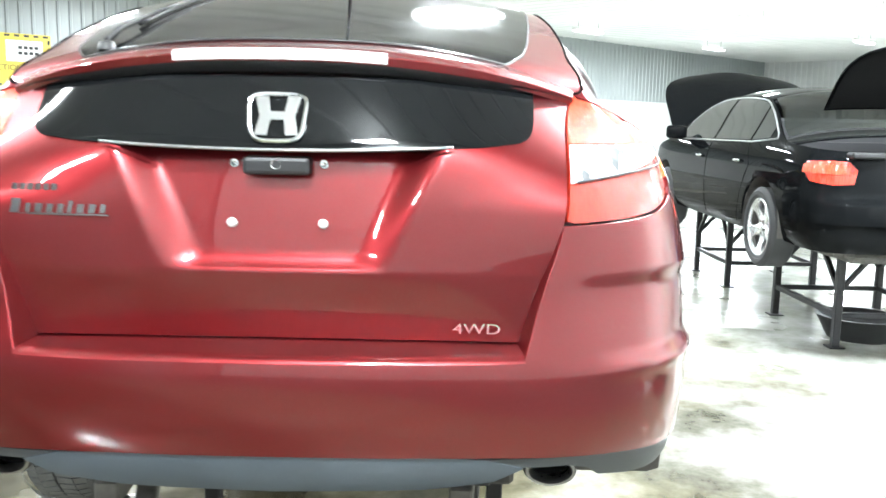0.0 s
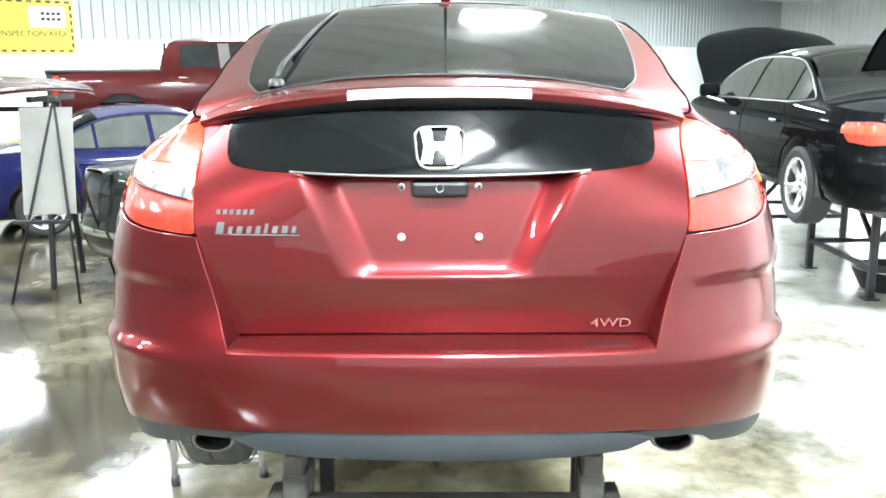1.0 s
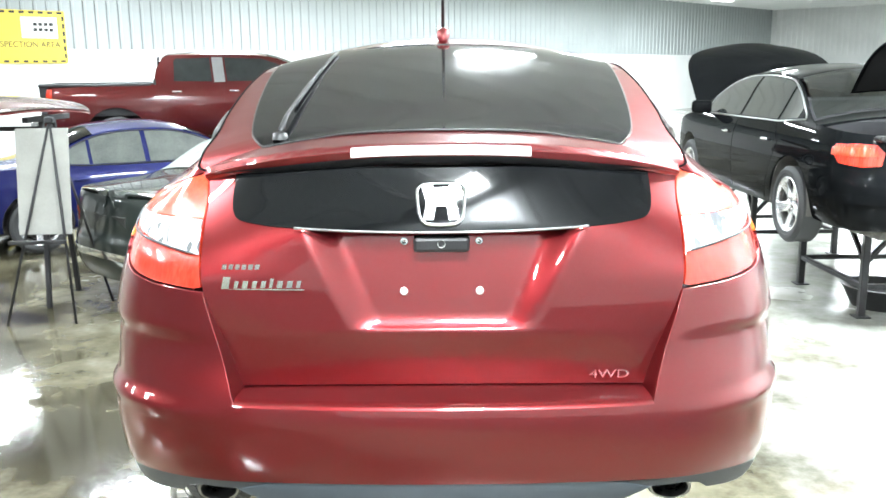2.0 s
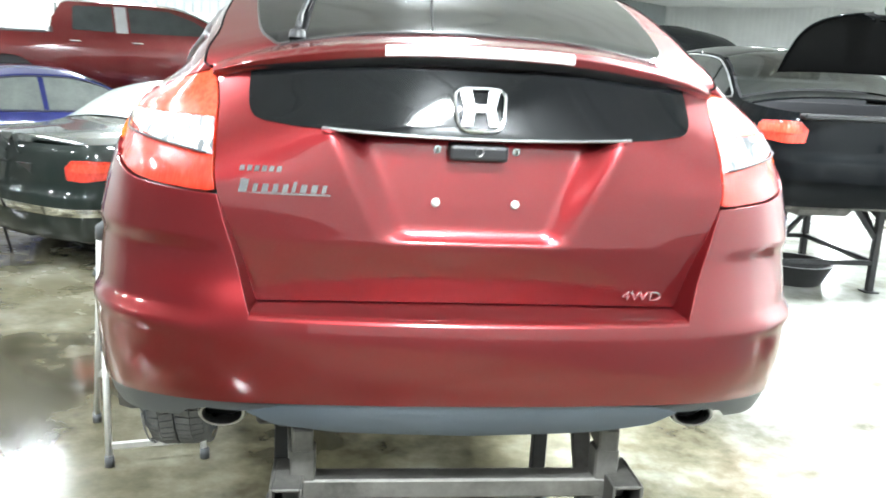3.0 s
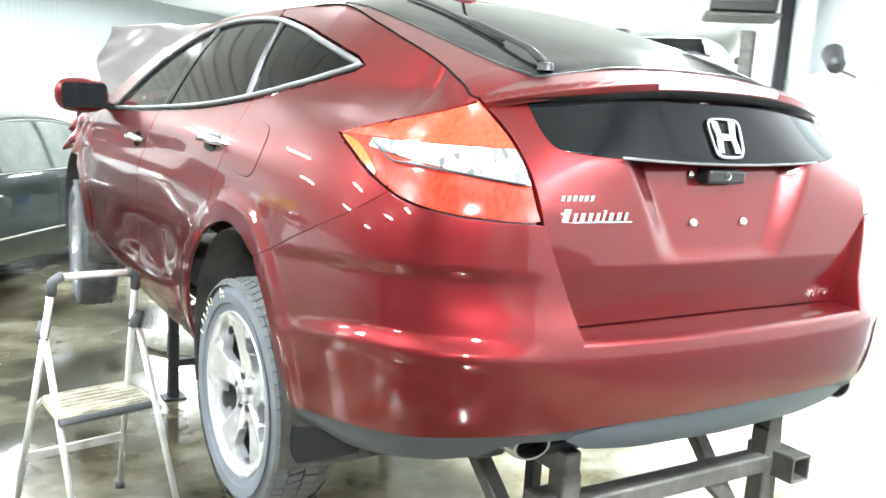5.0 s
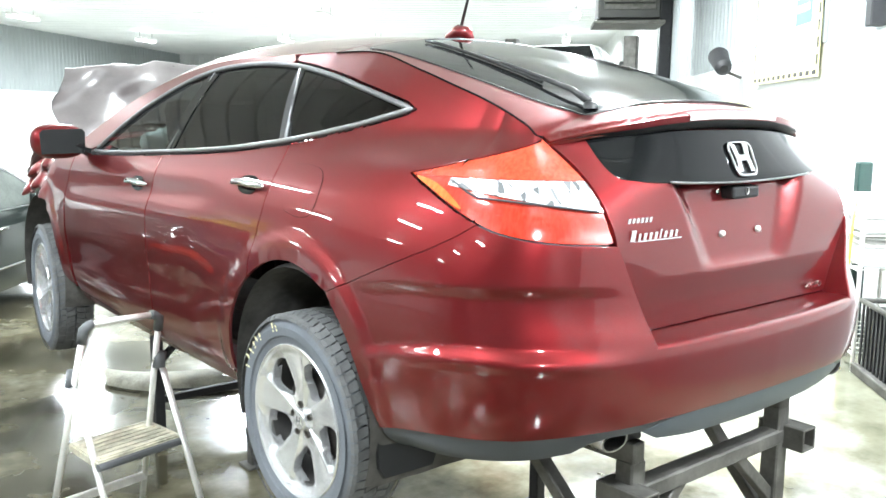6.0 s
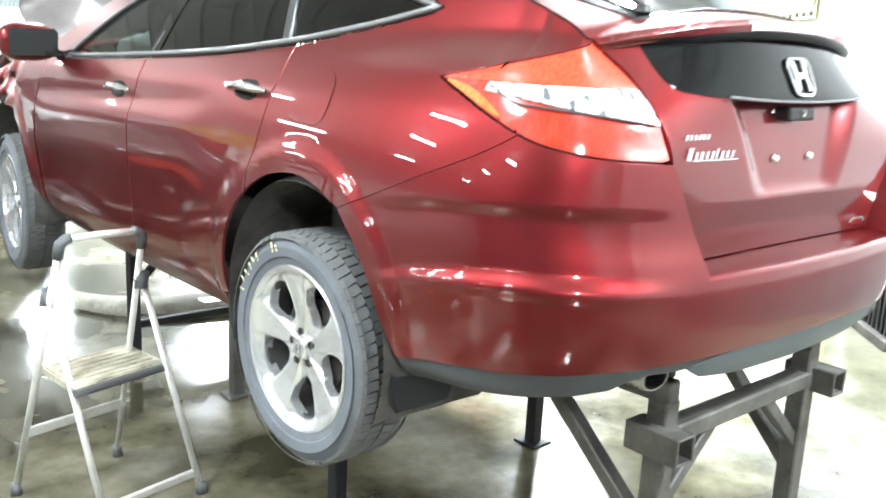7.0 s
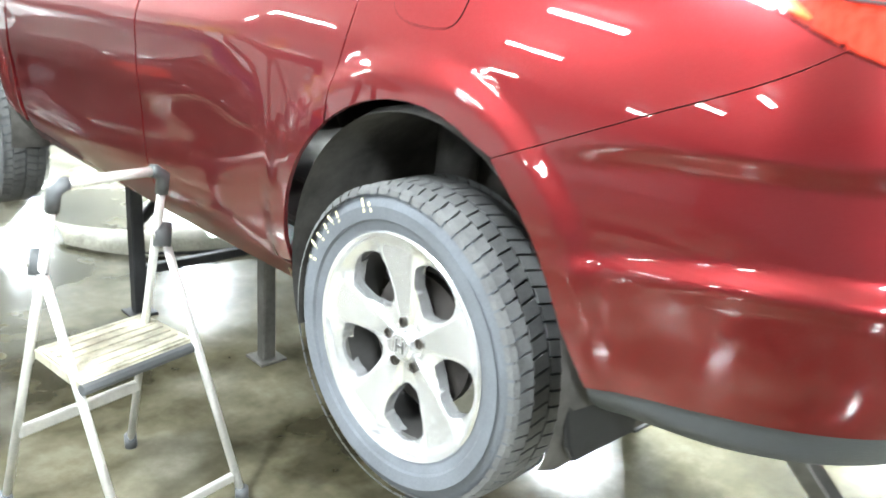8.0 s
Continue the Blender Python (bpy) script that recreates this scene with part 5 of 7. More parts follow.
# ---- underside, exhaust, cabin ----
floor_pan = bmesh.new()
box((1.45, 2.2, 0.05), (0, 2.42, 0.86), bevel=0.01, bm=floor_pan)
box((1.1, 1.2, 0.06), (0, 0.78, 0.99), bevel=0.01, bm=floor_pan)
box((1.05, 0.3, 0.12), (0, 0.36, 1.05), bevel=0.02, bm=floor_pan)
box((1.0, 1.1, 0.06), (0, 4.1, 0.9), bevel=0.01, bm=floor_pan)
for xx in (-0.45, 0.45):
    box((0.1, 4.0, 0.09), (xx, 2.4, 0.85), bevel=0.01, bm=floor_pan)
part("floor_pan", floor_pan, LINER, CAR, "black dusty underbody")
axle = part("rear_axle", tube([(-0.75, 1.165, 0.8), (-0.4, 1.165, 0.86), (0.4, 1.165, 0.86), (0.75, 1.165, 0.8)], 0.035, 10), LINER, CAR, "rear axle", smooth=True)
part("differential", box((0.5, 0.34, 0.16), (0, 1.2, 0.85), bevel=0.03), LINER, axle)
for sx in (-1, 1):
    part("strut", tube([(sx * 0.6, 1.3, 0.84), (sx * 0.62, 1.26, 1.25)], 0.05, 12), LINER, axle, smooth=True)
    part("link_arm", beam((sx * 0.3, 1.0, 0.84), (sx * 0.72, 1.12, 0.76), 0.06, 0.04), LINER, axle)
    part("trailing_arm", beam((sx * 0.45, 1.75, 0.86), (sx * 0.72, 1.2, 0.78), 0.06, 0.04), LINER, axle)
for sx in (-1, 1):
    muff = bmesh.new()
    bmesh.ops.create_uvsphere(muff, u_segments=20, v_segments=12, radius=1)
    bmesh.ops.scale(muff, vec=(0.15, 0.26, 0.09), verts=muff.verts)
    bmesh.ops.translate(muff, vec=(sx * 0.52, 0.56, 0.955), verts=muff.verts)
    m = part("muffler", muff, EXHAUST, CAR, "stained steel muffler", smooth=True)
    pipe = lathe([(0.0, 0.036), (0.0, 0.041), (0.010, 0.044), (0.26, 0.042), (0.26, 0.033), (0.03, 0.034), (0.0, 0.036)], 30, "y", (sx * 0.548, 0.112, 0.964))
    bmesh.ops.scale(pipe, vec=(1.22, 1, 0.72), verts=pipe.verts, space=Matrix.Translation((-sx * 0.548, 0, -0.964)))
    part("exhaust_tip", pipe, TIP_STEEL, m, "oval steel exhaust tip", smooth=True, angle=50)
    # black disc set in the pipe for its soot and inner shade
    bore = lathe([(0.0, 0.0005), (0.0, 0.0345)], 20, "y", (sx * 0.548, 0.158, 0.964))
    bmesh.ops.scale(bore, vec=(1.2, 1, 0.70), verts=bore.verts, space=Matrix.Translation((-sx * 0.548, 0, -0.964)))
    part("exhaust_bore", bore, DARK_HOLE, m)
cab = bmesh.new()
box((1.3, 0.1, 0.75), (0, 1.75, 1.5), (-12, 0, 0), 0.04, cab, 2)
box((1.35, 0.55, 0.18), (0, 2.05, 1.2), bevel=0.05, bm=cab, segments=2)
part("rear_bench", cab, CABIN, CAR, "dark cloth seat")
for sx in (-0.38, 0.38):
    st = bmesh.new()
    box((0.5, 0.12, 0.68), (sx, 2.72, 1.5), (-14, 0, 0), 0.05, st, 2)
    box((0.26, 0.09, 0.18), (sx, 2.62, 1.9), (-10, 0, 0), 0.03, st, 2)
    box((0.5, 0.52, 0.16), (sx, 3.0, 1.22), bevel=0.05, bm=st, segments=2)
    part("front_seat", st, CABIN, CAR, "dark cloth seat")
dash = box((1.4, 0.4, 0.3), (0, 3.6, 1.42), bevel=0.06, segments=2)
part("dashboard", dash, CABIN, CAR, "dark dashboard")
bag = bmesh.new()
bmesh.ops.create_uvsphere(bag, u_segments=20, v_segments=12, radius=1)
for v in bag.verts:
    c = v.co
    w = 1 + 0.12 * math.sin(9 * c.x + 4 * c.z) + 0.08 * math.sin(13 * c.y - 7 * c.x)
    v.co = (-0.42 + 0.19 * c.x * w, 3.18 + 0.2 * c.y * w, 1.60 + 0.085 * c.z * w)
part("airbag", bag, BLADDER, CAR, "pale limp airbag hanging from the steering wheel", smooth=True)
part("steering_wheel", tube([(-0.38 + 0.18 * math.cos(a), 3.3 + 0.06 * math.sin(a), 1.5 + 0.17 * math.sin(a)) for a in np.linspace(0, math.tau, 29)[:-1]], 0.014, 8, True), BLACK_PLASTIC, CAR, smooth=True)
part("cargo_floor", box((1.2, 1.3, 0.05), (0, 1.0, 1.26), bevel=0.01), CABIN, CAR)
liner_v = box((0.9, 1.4, 0.015), (0, 2.15, 1.97), bevel=0.004)
part("headliner", liner_v, CABIN, CAR)
frontm = bmesh.new()
box((1.3, 0.5, 0.3), (0, 4.45, 1.15), bevel=0.05, bm=frontm, segments=2)
box((1.5, 0.12, 0.12), (0, 4.7, 1.02), (0, 4, 0), 0.02, frontm)
tube([(-0.75, 4.2, 1.35), (-0.78, 4.5, 1.3), (-0.72, 4.68, 1.2)], 0.03, 8, bm=frontm)
part("bare_front", frontm, STAND, CAR, "bare damaged front structure without bumper")

for sx in (-1, 1):
    if sx < 0:
        tyre_parts(CAR, (sx * 0.80, 1.14, 0.793), sx, r=0.351, rim_r=0.245, chalk=True, phase=60, toe=-2 * sx)
    else:
        # the right rear wheel is off: bare hub and brake disc
        part("bare_hub", lathe([(0.70, 0.001), (0.70, 0.15), (0.715, 0.15), (0.72, 0.08), (0.76, 0.075), (0.78, 0.03), (0.78, 0.001)], 36, at=(0, 1.165, 0.80)), BRAKE, CAR, "bare hub with rusty brake disc", smooth=True, angle=30)
    tyre_parts(CAR, (sx * 0.825, 3.97, 0.775), sx, phase=40, toe=-4)
# ---- setting ----
def ribbed_wall(name, a, b, z0, z1, normal, rib=0.3, depth=0.03, label="white ribbed sheet steel wall", mat=None):
    """Sheet steel with raised ribs, from a to b on the plan, with its thickness behind."""
    a, b, n = Vector(a), Vector(b), Vector(normal)
    d = b - a
    length, d = d.length, d.normalized()
    prof, x = [], 0.0
    while x < length:
        for off, h in ((0.0, 0), (rib * 0.62, 0), (rib * 0.7, depth), (rib * 0.88, depth), (rib * 0.96, 0)):
            prof.append((min(length, x + off), h))
        x += rib
    prof.append((length, 0))
    verts = []
    for x, h in prof:
        p = a + d * x + n * h
        verts += [(p.x, p.y, z0), (p.x, p.y, z1)]
    faces = [(2 * i, 2 * i + 2, 2 * i + 3, 2 * i + 1) for i in range(len(prof) - 1)]
    k = len(verts)
    for p in (a - n * 0.12, b - n * 0.12):
        verts += [(p.x, p.y, z0), (p.x, p.y, z1)]
    last = 2 * (len(prof) - 1)
    faces += [(k, k + 1, k + 3, k + 2), (0, 1, k + 1, k), (last, k + 2, k + 3, last + 1), (1, last + 1, k + 3, k + 1)]
    bm = bmesh.new()
    me = mesh_of(name, verts, faces, WALL, smooth=False)
    bm.from_mesh(me)
    bpy.data.meshes.remove(me)
    bmesh.ops.recalc_face_normals(bm, faces=bm.faces)
    ob = part(name, bm, mat or WALL)
    return tagged(ob, label, "wall", kind="structure")


U0, U1, V0, V1 = -14.0, 46.0, -21.0, 2.3
fl = bmesh.new()
pts = [hall(U0 - 1, V0 - 1), hall(U1 + 1, V0 - 1), hall(U1 + 1, V1 + 1), hall(U0 - 1, V1 + 1)]
f = fl.faces.new([fl.verts.new(p) for p in pts])
f.normal_update()
if f.normal.z < 0:
    f.normal_flip()
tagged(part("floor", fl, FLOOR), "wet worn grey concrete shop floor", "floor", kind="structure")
rib, x, rows = 0.6, U0, []
while x < U1:
    rows += [(x, 0), (x + 0.5, 0), (x + 0.53, 0.03), (x + 0.57, 0.03)]
    x += rib
rows.append((U1, 0))
cv = []
for u, h in rows:
    cv += [hall(u, V0, CEILING - h), hall(u, V1, CEILING - h)]
k = len(cv)
cv += [hall(U0, V0, CEILING + 0.15), hall(U0, V1, CEILING + 0.15), hall(U1, V0, CEILING + 0.15), hall(U1, V1, CEILING + 0.15)]
cf = [(2 * i, 2 * i + 1, 2 * i + 3, 2 * i + 2) for i in range(len(rows) - 1)] + [(k, k + 2, k + 3, k + 1)]
tagged(put("ceiling", mesh_of("ceiling", cv, cf, CEIL, smooth=False)), "white ribbed liner panel ceiling", "ceiling", kind="structure")
# added dark base, out of view: dims what the lower bumper reflects
ribbed_wall("wall_right_reflected_base", hall(-4.4, V1), hall(2.6, V1), 0, 0.95, -ACROSS, rib=1.2, depth=0.012, label="unseen dark wall base added to dim the bumper's reflection", mat=DARK_WALL)
# out of view; light tone brightens the tailgate's reflections
ribbed_wall("wall_right_door", hall(-4.4, V1), hall(2.6, V1), 0.95, CEILING, -ACROSS, rib=1.2, depth=0.012, label="unseen light grey panelled steel wall", mat=MID_WALL)
LINER_TOP = 2.55
ribbed_wall("wall_right", hall(2.6, V1), hall(U1, V1), 0, LINER_TOP, -ACROSS, rib=1.2, depth=0.006, label="white smooth liner panels on the lower wall")
ribbed_wall("wall_right_upper", hall(2.6, V1), hall(18.3, V1), LINER_TOP, CEILING, -ACROSS, label="pale grey ribbed sheet steel on the upper wall", mat=UPPER_WALL)
# far upper stretches coloured white in place of grey, for the lamps' glare
ribbed_wall("wall_right_end", hall(18.3, V1), hall(U1, V1), LINER_TOP, CEILING, -ACROSS, label="ribbed sheet steel on the upper wall, whitened for glare")
# out of view; dark tone keeps the tail's reflections dark
ribbed_wall("wall_right_near", hall(U0, V1), hall(-4.4, V1), 0, CEILING, -ACROSS, label="unseen dark grey ribbed steel wall", mat=DARK_WALL)
ribbed_wall("wall_left", hall(U0, V0), hall(U1, V0), 0, LINER_TOP, ACROSS, rib=1.2, depth=0.006, label="white smooth liner panels on the lower wall")
ribbed_wall("wall_left_upper", hall(U0, V0), hall(U1, V0), LINER_TOP, CEILING, ACROSS, label="pale grey ribbed sheet steel on the upper wall", mat=UPPER_WALL)
ribbed_wall("wall_far", hall(U1, V0), hall(U1, V1), 0, LINER_TOP, -ALONG, rib=1.2, depth=0.006, label="white smooth liner panels on the lower wall")
ribbed_wall("wall_far_upper", hall(U1, V0), hall(U1, V1), LINER_TOP, CEILING, -ALONG, label="ribbed sheet steel on the upper wall, whitened for glare")
ribbed_wall("wall_near", hall(U0, V0), hall(U0, V1), 0, CEILING, ALONG, label="unseen dark grey ribbed steel wall", mat=DARK_WALL)

for u, v in LAMPS:
    lampt = thing("ceiling_light", "white strip light hanging below the ceiling", "lamp", Matrix.Translation(hall(u, v, CEILING - 0.4)) @ pose(0, 0, 0, 0, 0, -HALL), "strip lights")
    long = 0.65 if (u, v) == SHORT else 1.4
    part("housing", box((0.3, long, 0.1), (0, 0, 0.05), bevel=0.02), LAMP_BODY, lampt)
    part("diffuser", box((0.26, long - 0.06, 0.05), (0, 0, -0.026), bevel=0.012), DIFFUSER, lampt, "glowing white diffuser")
    for yy in (-0.4 * long, 0.4 * long):
        part("hanger", tube([(0, yy, 0.1), (0, yy, 0.4)], 0.008, 6), STAND, lampt)
# ---- other vehicles, each built from a shell of its own ----
def sedan_shell(length=4.75, width=1.8, height=1.42, boxy=False, back=0.0):
    k, w, h = length / 4.75, width / 2, height / 1.42
    plan = [(0, 0.0), (0.3, 0.012), (0.55, 0.05), (0.72, 0.13), (0.82, 0.27), (0.865, 0.5), (0.885, 0.9), (0.9, 1.6), (0.9, 2.6), (0.895, 3.4), (0.88, 3.9), (0.84, 4.25), (0.74, 4.52), (0.55, 4.66), (0.3, 4.73), (0, 4.75)]
    plan = [(x * w / 0.9, y * k) for x, y in plan]
    side = [(0.15, -0.16), (0.22, -0.08), (0.32, -0.03), (0.5, -0.006), (0.62, 0.0), (0.72, -0.004), (0.84, -0.022), (0.92, -0.05), (0.97, -0.085), (1.1, -0.155), (1.22, -0.215), (1.32, -0.285), (1.38, -0.35), (1.45, -0.45)]
    rear = [(0.15, -0.16), (0.25, -0.06), (0.36, -0.015), (0.48, 0.0), (0.58, -0.006), (0.62, -0.035), (0.75, -0.045), (0.9, -0.065), (0.98, -0.1), (1.1, -0.2), (1.4, -0.5)]
    edge = [(-0.2, 0.89), (0.12, 0.925), (0.5, 0.95), (0.95 - back, 0.965), (1.15 - back, 1.03), (1.5 - back, 1.21), (1.85 - back, 1.315), (2.2, 1.34), (2.6, 1.33), (2.95, 1.26), (3.3, 1.10), (3.6, 0.955), (4.0, 0.89), (4.4, 0.78), (4.75, 0.66), (5.0, 0.6)]
    crown = [(-0.2, 0.93), (0.05, 0.985), (0.5, 1.015), (0.9 - back, 1.035), (1.1 - back, 1.10), (1.5 - back, 1.29), (1.8 - back, 1.385), (2.3, 1.42), (2.7, 1.40), (3.0, 1.32), (3.4, 1.12), (3.68, 0.985), (4.1, 0.93), (4.5, 0.82), (4.75, 0.7), (5, 0.62)]
    if boxy:
        edge = [(-0.2, 0.93), (0.12, 0.965), (0.5, 0.985), (0.9, 1.0), (1.06, 1.03), (1.3, 1.17), (1.55, 1.30), (1.8, 1.345), (2.2, 1.36), (2.65, 1.345), (2.95, 1.27), (3.2, 1.13), (3.5, 0.975), (4.0, 0.92), (4.4, 0.82), (4.75, 0.68), (5.0, 0.6)]
        crown = [(-0.2, 0.96), (0.05, 1.0), (0.5, 1.03), (0.88, 1.05), (1.04, 1.09), (1.3, 1.24), (1.55, 1.365), (1.85, 1.41), (2.3, 1.425), (2.7, 1.405), (3.0, 1.32), (3.3, 1.16), (3.56, 1.0), (4.1, 0.95), (4.5, 0.85), (4.75, 0.72), (5, 0.62)]
        side = side[:6] + [(0.84, -0.012), (0.92, -0.03), (0.97, -0.055), (1.1, -0.11), (1.22, -0.16), (1.32, -0.22), (1.38, -0.29), (1.45, -0.4)]
    return Shell(plan, [(z * h, d) for z, d in side], [(z * h, d) for z, d in rear], [(y * k, z * h) for y, z in edge], [(y * k, z * h) for y, z in crown], blend=(0.55, 1.0))


def sedan(name, label, mat, m, length=4.75, width=1.8, height=1.42, open_lids=False, chrome_strip=False, lamp_mat=None, boxy=False, window=None):
    """A four-door saloon standing at m, its tail at y 0."""
    bk = 0.22 if open_lids else 0.0
    sh = sedan_shell(length, width, height, boxy, bk)
    wrap, top = sh.wrap(), sh.top()
    k, h = length / 4.75, height / 1.42
    car = thing(name, label, "car", m)
    wr, wf, wz, r = 1.0 * k, 3.72 * k, 0.315, 0.315
    S = sh.at_y

    def outline(points):
        return [(S(y * k), z * h) for y, z in points]

    def arch(cy):
        return [(S(y), max(z, 0.2)) for y, z in arc_points(cy, wz + 0.02, r + 0.055, -12, 192, 18)]

    base = 0.22 * h
    side_line = [(0, base + 0.03)] + [(S(0.3 * k), base + 0.02)] + arch(wr)[::-1] + arch(wf)[::-1]
    side_line += [(S(4.4 * k), base), (sh.length - 0.001, base + 0.02)]
    ends = sh.length
    tops = []
    for y in np.linspace(4.6 * k, 0.14 * k, 50):
        tops.append((S(y), sh.edge_of(y)))
    side_line += [(ends - 0.001, sh.edge_of(4.72 * k) - 0.01)] + tops + [(0.5, sh.edge_of(0.05)), (0, sh.edge_of(0.0))]
    body = skin("body", side_line, wrap, mat, car, du=0.06, dv=0.035, flange=0.02, both=True)
    parts = {}
    # lids and roof on the crowned top
    def lid(nm, y0, y1, material, inset=0.004, lab="", glassy=False):
        ys = np.linspace(y0 * k, y1 * k, 14)
        left = [(-sh.rim(y)[0] + inset, y) for y in ys]
        ob = skin(nm, left + [(-x, y) for x, y in reversed(left)], top, material, car, lab, du=0.08, dv=0.06, flange=0.0 if glassy else 0.012, lift=0.004 if glassy else 0.0)
        if glassy:
            ob.visible_shadow = False
        return ob

    split = 0.62 if open_lids else 1.02
    boot = lid("boot_lid", 0.02, split, mat, 0.18 if open_lids else 0.003)
    if open_lids:
        lid("rear_deck", split + 0.01, 1.02 - bk, mat)
    lid("rear_glass", 1.05 - bk, 1.72 - bk, PALE_GLASS if boxy else SIDE_GLASS, 0.03, "", True)
    lid("roof", 1.72 - bk, 2.85, mat)
    lid("windscreen", 2.85, 3.58, SIDE_GLASS, 0.03, "", True)
    hood = lid("bonnet", 3.6, 4.68, mat)
    if open_lids:
        for ob, py, pz, turn in ((boot, 0.64 * k, 1.06 * h, -60), (hood, 3.62 * k, 0.985 * h, 52)):
            ob.matrix_local = Matrix.Translation((0, py + (0.04 if ob is boot else 0), pz + (0.16 if ob is boot else 0))) @ pose(0, 0, 0, turn, 0, 0) @ Matrix.Translation((0, -py, -pz))
        for nm, y0, y1 in (("boot_lining", 0.02, split - 0.02), ("bonnet_lining", 3.62, 4.66)):
            ys = np.linspace(y0 * k, y1 * k, 10)
            left = [(-sh.rim(y)[0] + (0.20 if "boot" in nm else 0.02), y) for y in ys]
            lin = skin(nm, left + [(-x, y) for x, y in reversed(left)], sh.top(0.02), DARK_HOLE, boot if "boot" in nm else hood, du=0.1, dv=0.1, flange=0.0)
        well = bmesh.new()
        for sx in (-1, 1):
            box((0.02, 0.75, 0.40), (sx * 0.60, 0.60 * k, 0.70), bevel=0.004, bm=well)
        box((1.2, 0.75, 0.02), (0, 0.60 * k, 0.5), bevel=0.004, bm=well)
        box((1.36, 0.02, 0.5), (0, 0.98 * k, 0.72), bevel=0.004, bm=well)
        part("boot_well", well, CABIN, body, "dark boot lining")
        part("boot_sill", box((1.3, 0.1, 0.04), (0, 0.1 * k, 0.9 * h), bevel=0.012), BLACK_PLASTIC, body)
    glass_top = [(y, sh.edge_of(y * k) / h - 0.035) for y in np.linspace(3.25, 1.2 - bk, 24)]
    glass_low = [(1.15 - bk, 1.0), (1.6 - bk, 0.965), (2.4, 0.955), (3.36, 0.95)]

    def pane(nm, y0, y1):
        poly = [(y, z) for y, z in glass_top] + glass_low
        poly = clip(poly, lambda p: p[0] >= y0, lambda p, q: (y0, p[1] + (q[1] - p[1]) * (y0 - p[0]) / (q[0] - p[0])))
        return clip(poly, lambda p: p[0] <= y1, lambda p, q: (y1, p[1] + (q[1] - p[1]) * (y1 - p[0]) / (q[0] - p[0])))

    for mirror in (False, True):
        sx = 1 if mirror else -1
        for nm, poly in (("rear_door", [(1.36, 0.62), (1.27, 0.78), (1.42, 0.94), (1.6, 0.945), (2.3, 0.935), (2.3, 0.3), (1.52, 0.3), (1.45, 0.45)]), ("front_door", [(2.32, 0.3), (2.32, 0.935), (3.3, 0.925), (3.36, 0.8), (3.3, 0.55), (3.22, 0.3)])):
            door = skin(nm, outline(poly), wrap, mat, car, du=0.08, dv=0.035, flange=0.004, lift=0.003, mirror=mirror)
            hy = 1.5 if nm == "rear_door" else 2.5
            p = Vector(wrap(S(hy * k), 0.80 * h))
            a = [Vector((p.x * (1.0 + 0.025), p.y + t, p.z)) for t in (-0.08, -0.04, 0.04, 0.08)]
            if mirror:
                a = [Vector((-q.x, q.y, q.z)) for q in a]
            part("door_handle", tube(a, [0.008, 0.014, 0.014, 0.008], 8), CHROME if chrome_strip or open_lids else mat, door, smooth=True)
        for nm, y0, y1 in (("quarter_window", 1.3 - bk, 1.62 - bk), ("rear_window", 1.66 - bk, 2.28), ("front_window", 2.34, 3.3)):
            skin(nm, outline(pane(nm, y0, y1)), wrap, window or (GLOSS_BLACK if mirror else SIDE_WINDOW), car, du=0.08, dv=0.05, flange=0, lift=0.004, mirror=mirror)
        loop = outline([(y, z + 0.012) for y, z in glass_top] + [(y, z - 0.012) for y, z in glass_low])
        strip_on("window_trim", loop, wrap, 0.008, TRIM_GREY if open_lids or chrome_strip else BLACK_PLASTIC, car, closed=True, mirror=mirror, lift=0.002)
        if chrome_strip:
            for y0, y1 in ((0.35, 0.62), (1.4, 3.3)):
                strip_on("side_strip", [(S(y * k), 0.47 * h) for y in np.linspace(y0, y1, 12)], wrap, 0.012, CHROME, car, mirror=mirror, lift=0.004)
        # rear lamp on the corner, side mirror
        lampo = outline([(0.34, 0.85), (0.16, 0.86)]) + [(0.66, 0.855 * h), (0.60, 0.80 * h), (0.62, 0.71 * h)] + outline([(0.14, 0.70), (0.28, 0.72), (0.34, 0.78)])
        lam = skin("tail_light", lampo, wrap, LENS_RED, car, "red tail light", du=0.05, dv=0.03, flange=0.01, lift=0.004, mirror=mirror)
        amb = [(s, z) for s, z in outline([(0.36, 0.83), (0.15, 0.835)]) + [(0.66, 0.83 * h), (0.64, 0.775 * h)] + outline([(0.14, 0.77), (0.36, 0.775)])]
        skin("indicator_band", amb, wrap, LENS_AMBER if not lamp_mat else lamp_mat, lam, du=0.05, dv=0.03, flange=0.004, lift=0.009, mirror=mirror)
        head = outline([(4.28, 0.70), (4.28, 0.60)]) + [(sh.length - 0.45, 0.56 * h), (sh.length - 0.40, 0.68 * h)]
        skin("headlight", head, wrap, LENS_CLEAR, car, du=0.05, dv=0.03, flange=0.004, lift=0.006, mirror=mirror)
        mb = bmesh.new()
        box((0.2, 0.09, 0.13), (sx * (width / 2 + 0.05), 3.12 * k, 1.0 * h), (0, 0, sx * 8), 0.035, mb, 3)
        part("side_mirror", mb, mat, car, smooth=True)
        for cy, nm in ((wr, "arch_liner"), (wf, "arch_liner")):
            lv, lf = [], []
            arc = arc_points(cy, wz + 0.02, r + 0.05, -10, 190, 20)
            for x in (width / 2 - 0.03, width / 2 - 0.16, width / 2 - 0.34):
                lv += [(sx * x, y, z) for y, z in arc]
            n = len(arc)
